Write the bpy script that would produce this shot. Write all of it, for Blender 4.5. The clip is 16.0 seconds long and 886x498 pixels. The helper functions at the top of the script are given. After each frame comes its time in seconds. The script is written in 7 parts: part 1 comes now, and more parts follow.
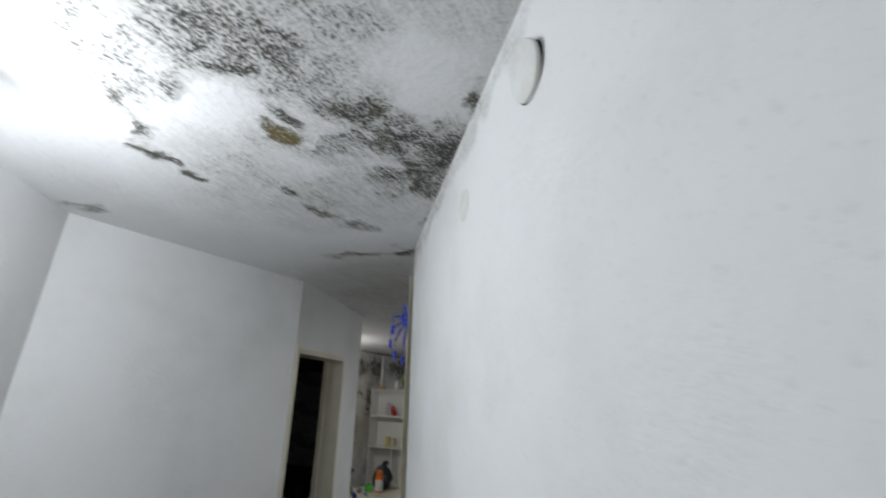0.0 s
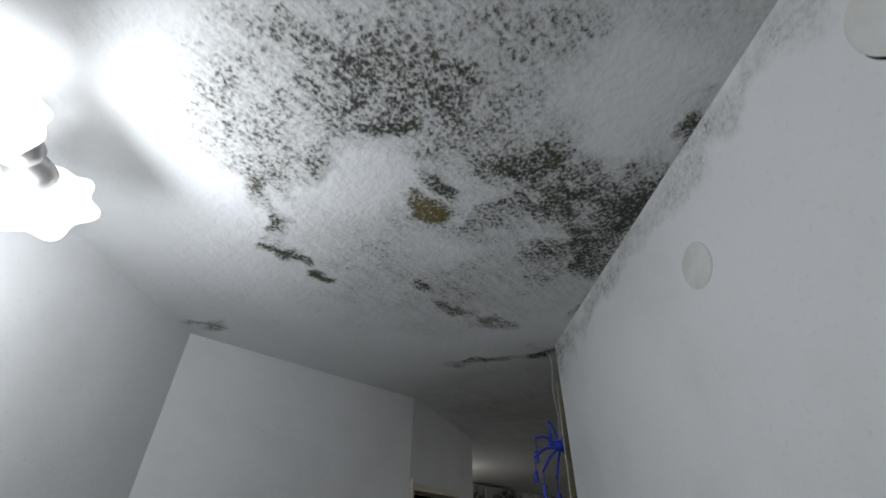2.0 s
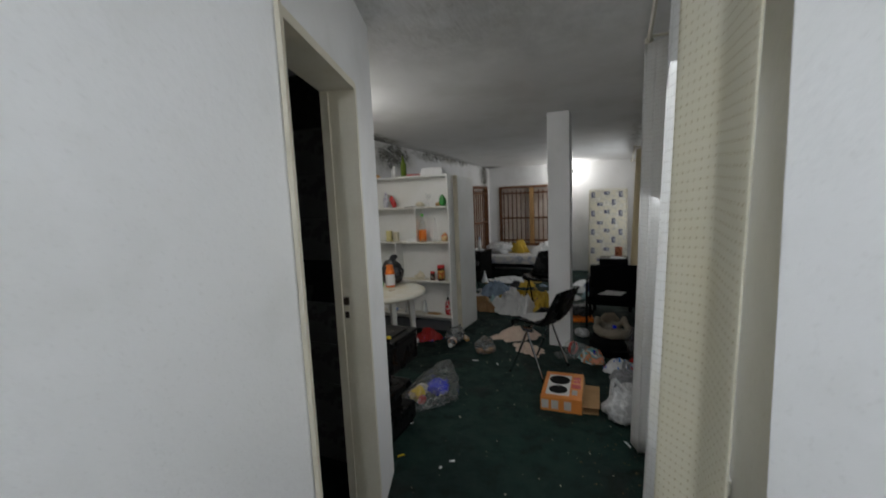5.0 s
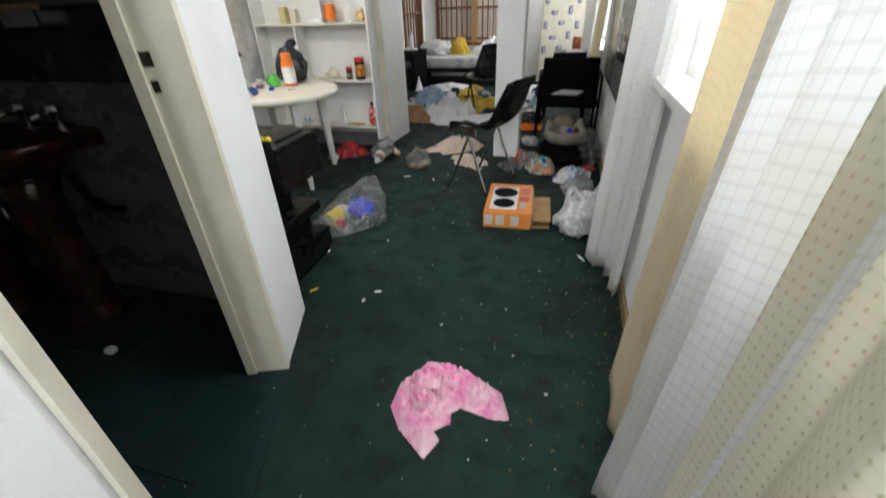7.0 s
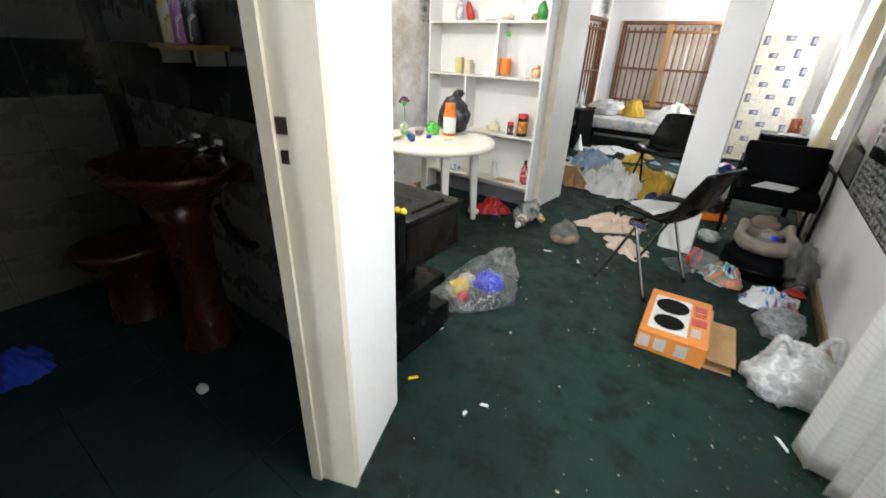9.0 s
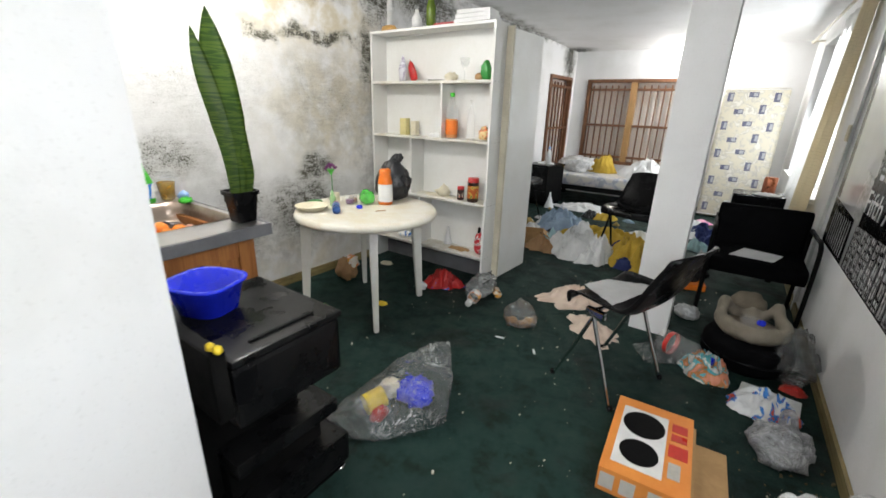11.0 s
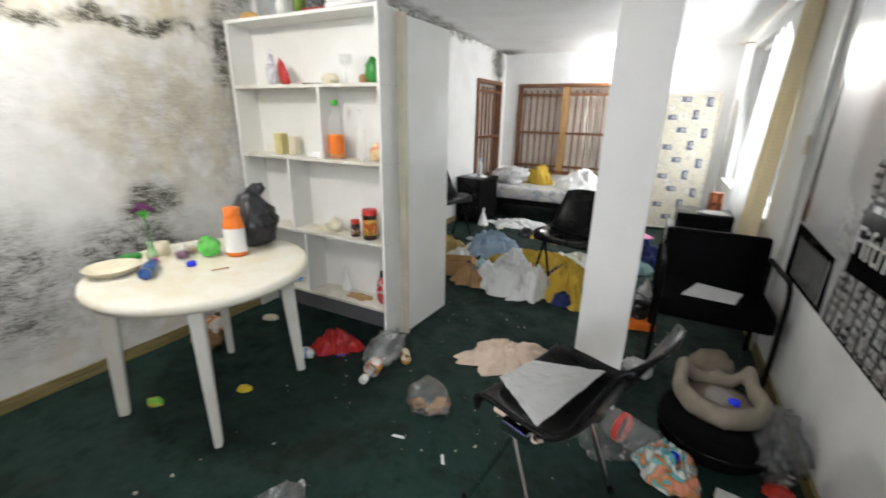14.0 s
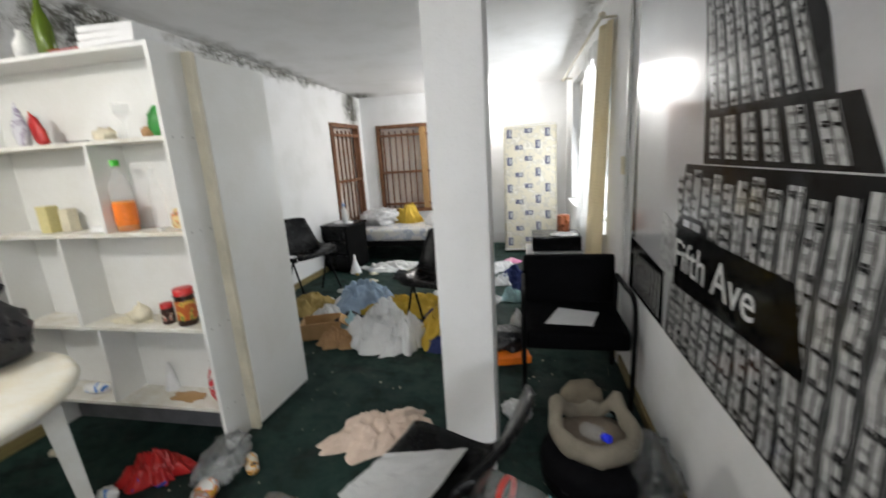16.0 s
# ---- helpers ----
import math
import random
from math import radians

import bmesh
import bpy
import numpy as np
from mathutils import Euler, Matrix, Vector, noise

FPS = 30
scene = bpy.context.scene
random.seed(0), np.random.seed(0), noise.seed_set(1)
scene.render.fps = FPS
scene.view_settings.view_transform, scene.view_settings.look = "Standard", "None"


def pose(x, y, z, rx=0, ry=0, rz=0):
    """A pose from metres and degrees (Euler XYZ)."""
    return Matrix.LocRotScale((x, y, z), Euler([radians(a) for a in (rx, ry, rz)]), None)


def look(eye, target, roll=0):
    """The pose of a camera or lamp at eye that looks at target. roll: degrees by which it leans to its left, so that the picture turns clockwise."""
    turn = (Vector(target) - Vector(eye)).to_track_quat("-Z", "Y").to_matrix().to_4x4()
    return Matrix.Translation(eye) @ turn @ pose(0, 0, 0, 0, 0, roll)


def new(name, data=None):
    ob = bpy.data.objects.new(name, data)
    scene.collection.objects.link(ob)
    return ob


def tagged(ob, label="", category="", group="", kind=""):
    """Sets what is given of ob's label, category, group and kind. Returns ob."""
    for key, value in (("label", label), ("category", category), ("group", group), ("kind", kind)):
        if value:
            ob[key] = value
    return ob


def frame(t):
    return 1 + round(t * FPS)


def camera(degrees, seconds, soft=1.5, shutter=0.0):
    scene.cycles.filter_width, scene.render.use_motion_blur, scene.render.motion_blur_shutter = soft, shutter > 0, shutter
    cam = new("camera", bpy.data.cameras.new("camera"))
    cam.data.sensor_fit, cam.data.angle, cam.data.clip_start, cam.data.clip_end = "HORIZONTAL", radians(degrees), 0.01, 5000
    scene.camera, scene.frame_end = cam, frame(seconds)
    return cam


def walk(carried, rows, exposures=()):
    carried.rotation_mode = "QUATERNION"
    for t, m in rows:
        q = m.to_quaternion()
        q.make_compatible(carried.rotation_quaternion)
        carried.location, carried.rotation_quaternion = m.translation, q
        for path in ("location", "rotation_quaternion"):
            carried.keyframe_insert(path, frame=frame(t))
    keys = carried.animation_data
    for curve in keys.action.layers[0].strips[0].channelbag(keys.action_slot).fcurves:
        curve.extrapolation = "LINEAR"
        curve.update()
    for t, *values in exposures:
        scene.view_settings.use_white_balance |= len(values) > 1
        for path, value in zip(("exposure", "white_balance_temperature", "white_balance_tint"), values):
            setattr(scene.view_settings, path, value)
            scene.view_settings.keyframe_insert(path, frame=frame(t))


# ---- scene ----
cam = camera(94.6, 16.0, soft=1.6, shutter=0.4)
PATH = [
    (0, (0.638, 0.475, 1.868), (-0.291, 2.122, 2.519), 0.8),
    (0.5, (0.512, 0.498, 1.885), (-0.619, 1.888, 2.773), 1.6),
    (1, (0.413, 0.518, 1.913), (-0.788, 1.763, 2.916), 1.9),
    (1.5, (0.33, 0.524, 1.926), (-0.798, 1.764, 3.017), 0.8),
    (2, (0.293, 0.557, 1.922), (-0.791, 1.812, 3.04), 0.7),
    (2.5, (0.239, 0.692, 1.893), (-0.912, 1.991, 2.887), 0.4),
    (3, (0.168, 0.845, 1.854), (-1.018, 2.251, 2.638), 0.8),
    (3.5, (0.015, 0.944, 1.799), (-1.164, 2.47, 2.329), 1.2),
    (4, (-0.231, 1.088, 1.774), (-1.242, 2.798, 2.0), -0.1),
    (4.2, (-0.303, 1.148, 1.743), (-1.302, 2.876, 1.863), -0.4),
    (6.3, (-0.717, 1.826, 1.368), (-1.149, 3.649, 0.67), -4.0),
    (6.5, (-0.719, 1.897, 1.361), (-1.193, 3.68, 0.589), -2.6),
    (7, (-0.698, 2.019, 1.222), (-1.176, 3.662, 0.186), -2.0),
    (7.5, (-0.7, 2.063, 1.111), (-1.202, 3.594, -0.073), -2.6),
    (8, (-0.75, 2.122, 1.133), (-1.409, 3.628, -0.005), -0.5),
    (8.5, (-0.849, 2.27, 1.234), (-1.697, 3.787, 0.245), 1.7),
    (9, (-0.934, 2.401, 1.273), (-1.972, 3.869, 0.398), 2.4),
    (9.2, (-0.94, 2.445, 1.293), (-2.017, 3.906, 0.453), 1.6),
    (11.3, (-0.927, 3.093, 1.312), (-1.996, 4.662, 0.684), 1.7),
    (11.5, (-0.951, 3.156, 1.31), (-2.121, 4.661, 0.705), 1.3),
    (12, (-0.921, 3.328, 1.351), (-2.319, 4.638, 0.777), 1.2),
    (12.5, (-0.929, 3.413, 1.366), (-2.382, 4.675, 0.824), 1.7),
    (13, (-0.999, 3.522, 1.362), (-2.38, 4.871, 0.843), 2.7),
    (13.5, (-1.045, 3.677, 1.372), (-2.233, 5.188, 0.821), 1.2),
    (14, (-1.029, 3.794, 1.349), (-1.894, 5.486, 0.725), 1.0),
    (14.5, (-0.931, 3.898, 1.32), (-1.488, 5.7, 0.657), 0.9),
    (15, (-0.838, 4.013, 1.324), (-1.208, 5.881, 0.714), 0.9),
    (15.5, (-0.794, 4.083, 1.331), (-1.002, 5.98, 0.733), 0.2),
    (16, (-0.901, 4.123, 1.361), (-1.292, 6.03, 0.903), -3.5),
]
# The clip's camera opens up as it leaves the lamp-lit hall for the daylit rooms.
EXPOSURES = [(0.0, -1.95), (0.5, -2.2), (1.0, -2.75), (1.5, -2.95), (2.0, -2.95), (2.5, -2.7), (3.0, -2.45), (3.5, -2.13), (4.2, -1.87), (5.3, -1.1), (6.3, -0.28), (7.2, 0.27), (8.3, 0.84), (9.2, 0.75), (11.3, 0.36), (13.5, 0.40), (15.0, 0.54), (16.0, 0.30)]
walk(cam, [(t, look(eye, target, roll)) for t, eye, target, roll in PATH], EXPOSURES)

# ---- light ----
world = bpy.data.worlds.new("sky")
scene.world = world
world.use_nodes = True
_wn = world.node_tree
_sky = _wn.nodes.new("ShaderNodeTexSky")
_sky.sky_type, _sky.sun_disc = "NISHITA", False
_sky.sun_elevation, _sky.sun_rotation = radians(40), radians(100)
_wn.nodes["Background"].inputs["Strength"].default_value = 0.15
_wn.links.new(_sky.outputs[0], _wn.nodes["Background"].inputs["Color"])
sun = new("sun", bpy.data.lights.new("sun", "SUN"))
sun.data.energy, sun.data.angle, sun.data.color = 0.8, radians(12), (1.0, 0.97, 0.92)
sun.matrix_basis = look((6, 4, 6), (0, 5, 0))


def window_light(name, centre, target, wide, high, watts):
    """The sky's light in a window's opening."""
    lamp = new(name, bpy.data.lights.new(name, "AREA"))
    lamp.data.shape, lamp.data.size, lamp.data.size_y, lamp.data.energy = "RECTANGLE", wide, high, watts
    lamp.data.color = (0.93, 0.97, 1.0)
    lamp.matrix_basis = look(centre, target)
    return lamp


def bulb_light(name, place, watts, radius, color):
    lamp = new(name, bpy.data.lights.new(name, "POINT"))
    lamp.data.energy, lamp.data.shadow_soft_size, lamp.data.color = watts, radius, color
    lamp.location = place
    return lamp


window_light("window_light_hall", (-0.27, 3.18, 1.55), (-1.6, 2.95, 0.3), 1.5, 1.1, 28)
window_light("window_light_room", (-0.27, 8.35, 1.45), (-2.0, 8.35, 1.1), 1.8, 1.2, 34)
bulb_light("hall_bulb", (-0.43, 0.49, 2.20), 72, 0.05, (0.89, 0.945, 1.0))
bulb_light("room_bulb", (-1.52, 9.84, 2.05), 26, 0.05, (1.0, 0.98, 0.95))
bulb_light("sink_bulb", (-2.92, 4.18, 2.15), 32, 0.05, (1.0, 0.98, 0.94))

# ---- node helpers and materials ----
def put(nt, socket, value):
    if isinstance(value, bpy.types.NodeSocket):
        nt.links.new(value, socket)
    elif value is not None:
        socket.default_value = value


def calc(nt, op, a, b=None, clamp=False):
    n = nt.nodes.new("ShaderNodeMath")
    n.operation, n.use_clamp = op, clamp
    put(nt, n.inputs[0], a)
    put(nt, n.inputs[1], b)
    return n.outputs[0]


def span(nt, v, a, b, c=0.0, d=1.0):
    n = nt.nodes.new("ShaderNodeMapRange")
    n.interpolation_type = "SMOOTHSTEP"
    for socket, value in zip(n.inputs[:5], (v, a, b, c, d)):
        put(nt, socket, value)
    return n.outputs[0]


def place_of(nt, scale=(1, 1, 1), turn=(0, 0, 0), shift=(0, 0, 0), uv=False):
    c = nt.nodes.new("ShaderNodeTexCoord")
    m = nt.nodes.new("ShaderNodeMapping")
    nt.links.new(c.outputs["UV" if uv else "Object"], m.inputs["Vector"])
    m.inputs["Scale"].default_value, m.inputs["Rotation"].default_value, m.inputs["Location"].default_value = scale, turn, shift
    return m.outputs[0]


def grain(nt, vec, scale, detail=5.0, rough=0.6, twist=0.0):
    n = nt.nodes.new("ShaderNodeTexNoise")
    put(nt, n.inputs["Vector"], vec)
    n.inputs["Scale"].default_value, n.inputs["Detail"].default_value = scale, detail
    n.inputs["Roughness"].default_value, n.inputs["Distortion"].default_value = rough, twist
    return n.outputs["Fac"]


def blend(nt, f, a, b):
    n = nt.nodes.new("ShaderNodeMix")
    n.data_type = "RGBA"
    put(nt, n.inputs[0], f)
    for socket, value in ((n.inputs[6], a), (n.inputs[7], b)):
        put(nt, socket, (*value, 1.0) if isinstance(value, tuple) and len(value) == 3 else value)
    return n.outputs[2]


def fresh(name):
    m = bpy.data.materials.new(name)
    m.use_nodes = True
    return m, m.node_tree, m.node_tree.nodes["Principled BSDF"]


def relief(nt, bsdf, height, strength, distance=0.01):
    b = nt.nodes.new("ShaderNodeBump")
    b.inputs["Strength"].default_value, b.inputs["Distance"].default_value = strength, distance
    nt.links.new(height, b.inputs["Height"])
    nt.links.new(b.outputs[0], bsdf.inputs["Normal"])


def paint(name, col, col2=None, scale=6.0, rough=0.5, metal=0.0, bump=0.15, fine=70.0, amount=0.6, coat=0.0, spec=0.5):
    """A plain surface whose colour and gloss vary at two scales."""
    m, nt, b = fresh(name)
    v = place_of(nt)
    col2 = col2 or tuple(c * 0.72 for c in col)
    wide, small = grain(nt, v, scale, 5), grain(nt, v, fine, 3)
    f = calc(nt, "MULTIPLY", span(nt, calc(nt, "ADD", calc(nt, "MULTIPLY", wide, 0.75), calc(nt, "MULTIPLY", small, 0.25)), 0.38, 0.66), amount)
    nt.links.new(blend(nt, f, col, col2), b.inputs["Base Color"])
    nt.links.new(span(nt, wide, 0.3, 0.7, max(rough - 0.1, 0.03), min(rough + 0.1, 1.0)), b.inputs["Roughness"])
    b.inputs["Metallic"].default_value, b.inputs["Coat Weight"].default_value = metal, coat
    b.inputs["Specular IOR Level"].default_value = spec
    if bump:
        relief(nt, b, small, bump, 0.004)
    return m


def spots(nt, marks, axes=(0, 1)):
    """The greatest of several soft ellipses (a, b, half width, half height, turn in degrees, strength) in a plane of the world."""
    vec = place_of(nt)
    # The edge of every stain wanders with the grain of the wall.
    warp = nt.nodes.new("ShaderNodeTexNoise")
    nt.links.new(vec, warp.inputs["Vector"])
    warp.inputs["Scale"].default_value, warp.inputs["Detail"].default_value = 6.5, 9.0
    off = nt.nodes.new("ShaderNodeVectorMath")
    off.operation = "MULTIPLY_ADD"
    nt.links.new(warp.outputs["Color"], off.inputs[0])
    off.inputs[1].default_value, off.inputs[2].default_value = (0.28, 0.28, 0.28), (-0.14, -0.14, -0.14)
    add = nt.nodes.new("ShaderNodeVectorMath")
    nt.links.new(vec, add.inputs[0])
    nt.links.new(off.outputs[0], add.inputs[1])
    part_of = nt.nodes.new("ShaderNodeSeparateXYZ")
    nt.links.new(add.outputs[0], part_of.inputs[0])
    flat = nt.nodes.new("ShaderNodeCombineXYZ")
    nt.links.new(part_of.outputs[axes[0]], flat.inputs[0])
    nt.links.new(part_of.outputs[axes[1]], flat.inputs[1])
    total = None
    for a, b, ra, rb, turn, strength in marks:
        mp = nt.nodes.new("ShaderNodeMapping")
        mp.vector_type = "TEXTURE"
        nt.links.new(flat.outputs[0], mp.inputs["Vector"])
        mp.inputs["Location"].default_value = (a, b, 0)
        mp.inputs["Rotation"].default_value = (0, 0, radians(turn))
        mp.inputs["Scale"].default_value = (ra, rb, 1)
        ln = nt.nodes.new("ShaderNodeVectorMath")
        ln.operation = "LENGTH"
        nt.links.new(mp.outputs[0], ln.inputs[0])
        one = span(nt, ln.outputs["Value"], 1.15, 0.25, 0.0, strength)
        total = one if total is None else calc(nt, "MAXIMUM", total, one)
    return total


def plaster(name, marks=(), clean=(), axes=(0, 1), base=(0.80, 0.80, 0.80), dull=(0.66, 0.66, 0.64), olive=(), bumps=0.25, grime=(), brown=()):
    """White painted plaster with mould where it stands, peeled clean patches, and brown damp marks."""
    m, nt, b = fresh(name)
    v = place_of(nt)
    wide, small = grain(nt, v, 2.2, 6), grain(nt, v, 45, 4)
    col = blend(nt, calc(nt, "MULTIPLY", span(nt, wide, 0.42, 0.72), 0.55), base, dull)
    fine = grain(nt, v, 120, 2)
    col = blend(nt, calc(nt, "MULTIPLY", span(nt, fine, 0.60, 0.70), 0.10), col, (0.35, 0.34, 0.30))
    height = small
    if brown:
        f = calc(nt, "MULTIPLY", spots(nt, brown, axes), span(nt, grain(nt, v, 7, 6), 0.35, 0.65))
        col = blend(nt, calc(nt, "MULTIPLY", f, 0.8), col, (0.52, 0.44, 0.26))
    if grime:
        f = calc(nt, "MULTIPLY", spots(nt, grime, axes), span(nt, grain(nt, v, 9, 9, 0.7), 0.34, 0.66))
        col = blend(nt, calc(nt, "MULTIPLY", f, 0.75), col, (0.24, 0.235, 0.22))
    if marks:
        spot = spots(nt, marks, axes)
        if clean:
            spot = calc(nt, "MULTIPLY", spot, calc(nt, "SUBTRACT", 1.0, spots(nt, clean, axes), True))
        clump = grain(nt, v, 13, 10, 0.72, 0.7)
        speck = grain(nt, v, 120, 6, 0.72, 0.4)
        streak = grain(nt, place_of(nt, (26, 5, 26), (0, 0, 0.75)), 2.2, 6, 0.65, 0.4)
        mixed = calc(nt, "ADD", calc(nt, "MULTIPLY", clump, 0.36), calc(nt, "ADD", calc(nt, "MULTIPLY", speck, 0.48), calc(nt, "MULTIPLY", streak, 0.16)))
        # a grey bloom of fine spores, then specks that close up where the growth is thickest
        bloom = calc(nt, "MULTIPLY", spot, span(nt, calc(nt, "ADD", calc(nt, "MULTIPLY", clump, 0.5), calc(nt, "MULTIPLY", streak, 0.5)), 0.36, 0.60, 0.40, 1.25))
        bloom = calc(nt, "MULTIPLY", bloom, span(nt, speck, 0.38, 0.60, 0.45, 1.15), True)
        col = blend(nt, bloom, col, (0.175, 0.17, 0.14))
        aged = span(nt, grain(nt, v, 5.5, 5, 0.6, 0.4), 0.42, 0.62, 0.0, 0.75)
        tint = blend(nt, aged, (0.026, 0.027, 0.022), (0.060, 0.054, 0.024))
        if olive:
            tint = blend(nt, spots(nt, olive, axes), tint, (0.115, 0.085, 0.012))
        edge = calc(nt, "SUBTRACT", mixed, calc(nt, "SUBTRACT", 0.640, calc(nt, "MULTIPLY", spot, 0.185)))
        growth = calc(nt, "MULTIPLY", span(nt, edge, -0.015, 0.060), span(nt, spot, 0.03, 0.22, 0.0, 0.93))
        col = blend(nt, growth, col, tint)
        height = calc(nt, "SUBTRACT", calc(nt, "ADD", small, calc(nt, "MULTIPLY", spot, calc(nt, "MULTIPLY", clump, 2.0))), calc(nt, "MULTIPLY", growth, 0.35))
    nt.links.new(col, b.inputs["Base Color"])
    b.inputs["Roughness"].default_value = 0.75
    relief(nt, b, height, bumps, 0.006)
    return m


def wood(name, light, dark, along="z", scale=3.0, rough=0.45):
    m, nt, b = fresh(name)
    stretch = {"x": (0.6, 9, 9), "y": (9, 0.6, 9), "z": (9, 9, 0.6)}[along]
    v = place_of(nt, stretch)
    g = grain(nt, v, scale, 7, 0.65, 1.2)
    f = grain(nt, v, scale * 9, 3)
    nt.links.new(blend(nt, span(nt, calc(nt, "ADD", calc(nt, "MULTIPLY", g, 0.75), calc(nt, "MULTIPLY", f, 0.25)), 0.36, 0.66), light, dark), b.inputs["Base Color"])
    nt.links.new(span(nt, g, 0.3, 0.7, rough - 0.08, rough + 0.12), b.inputs["Roughness"])
    relief(nt, b, f, 0.12, 0.002)
    return m


def film(name, tint=(0.9, 0.92, 0.95), body=0.28, rough=0.18):
    """Thin plastic: a milky part by body, sharp gloss on its creases, see-through for the rest."""
    m, nt, b = fresh(name)
    v = place_of(nt)
    crease = grain(nt, v, 17, 6, 0.62, 1.8)
    ridge = calc(nt, "ABSOLUTE", calc(nt, "SUBTRACT", grain(nt, v, 9, 4, 0.6, 2.2), 0.5))
    height = calc(nt, "SUBTRACT", crease, calc(nt, "MULTIPLY", ridge, 2.0))
    b.inputs["Base Color"].default_value = (*tint, 1)
    b.inputs["Roughness"].default_value = min(rough + 0.2, 1.0)
    relief(nt, b, height, 0.7, 0.016)
    see = nt.nodes.new("ShaderNodeBsdfTransparent")
    see.inputs["Color"].default_value = (0.97, 0.975, 0.98, 1)
    milky = nt.nodes.new("ShaderNodeMixShader")
    # thin white lines painted along the folds stand in for crinkle highlights
    fold_glint = calc(nt, "MULTIPLY", span(nt, ridge, 0.020, 0.004), span(nt, grain(nt, v, 6, 3), 0.42, 0.62, 0.0, 0.65 if body < 0.4 else 0.0))
    nt.links.new(calc(nt, "MAXIMUM", span(nt, crease, 0.40, 0.72, body * 0.6, min(body * 1.7, 1.0)), fold_glint), milky.inputs[0])
    nt.links.new(see.outputs[0], milky.inputs[1])
    nt.links.new(b.outputs[0], milky.inputs[2])
    gloss = nt.nodes.new("ShaderNodeBsdfGlossy")
    gloss.inputs["Roughness"].default_value = rough
    bump = [n for n in nt.nodes if n.type == "BUMP"][0]
    nt.links.new(bump.outputs[0], gloss.inputs["Normal"])
    rim = nt.nodes.new("ShaderNodeFresnel")
    rim.inputs["IOR"].default_value = 1.5
    nt.links.new(bump.outputs[0], rim.inputs["Normal"])
    shiny = nt.nodes.new("ShaderNodeMixShader")
    nt.links.new(calc(nt, "MULTIPLY", rim.outputs[0], 0.8, True), shiny.inputs[0])
    nt.links.new(milky.outputs[0], shiny.inputs[1])
    nt.links.new(gloss.outputs[0], shiny.inputs[2])
    nt.links.new(shiny.outputs[0], nt.nodes["Material Output"].inputs["Surface"])
    return m


def clear(name, tint, rough=0.06, body=0.35):
    """Clear hard plastic or glass, thin-walled."""
    m, nt, b = fresh(name)
    b.inputs["Base Color"].default_value = (*tint, 1)
    b.inputs["Roughness"].default_value = rough
    v = place_of(nt)
    nt.links.new(span(nt, grain(nt, v, 18, 3), 0.3, 0.7, body * 0.8, min(1.0, body * 1.2)), b.inputs["Alpha"])
    return m


def glow(name, col, strength):
    m, nt, b = fresh(name)
    b.inputs["Base Color"].default_value = (*col, 1)
    b.inputs["Emission Color"].default_value = (*col, 1)
    b.inputs["Emission Strength"].default_value = strength
    return m


def carpet_material():
    m, nt, b = fresh("green_carpet")
    v = place_of(nt)
    wide, mid, pile = grain(nt, v, 1.1, 6, 0.6), grain(nt, v, 7, 7, 0.7), grain(nt, v, 420, 2)
    col = blend(nt, span(nt, wide, 0.40, 0.66), (0.0075, 0.028, 0.022), (0.005, 0.017, 0.014))
    col = blend(nt, calc(nt, "MULTIPLY", span(nt, mid, 0.50, 0.66), 0.85), col, (0.006, 0.009, 0.007))
    col = blend(nt, calc(nt, "MULTIPLY", span(nt, pile, 0.45, 0.75), 0.45), col, (0.019, 0.044, 0.036))
    soil = span(nt, grain(nt, v, 2.7, 8, 0.72, 0.6), 0.51, 0.64)
    col = blend(nt, calc(nt, "MULTIPLY", soil, 0.72), col, (0.0065, 0.0085, 0.0065))
    dust = span(nt, grain(nt, v, 55, 5, 0.75), 0.63, 0.74)
    col = blend(nt, calc(nt, "MULTIPLY", dust, 0.36), col, (0.16, 0.15, 0.12))
    nt.links.new(col, b.inputs["Base Color"])
    nt.links.new(span(nt, mid, 0.35, 0.7, 0.62, 0.9), b.inputs["Roughness"])
    b.inputs["Specular IOR Level"].default_value = 0.22
    relief(nt, b, pile, 0.5, 0.004)
    return m


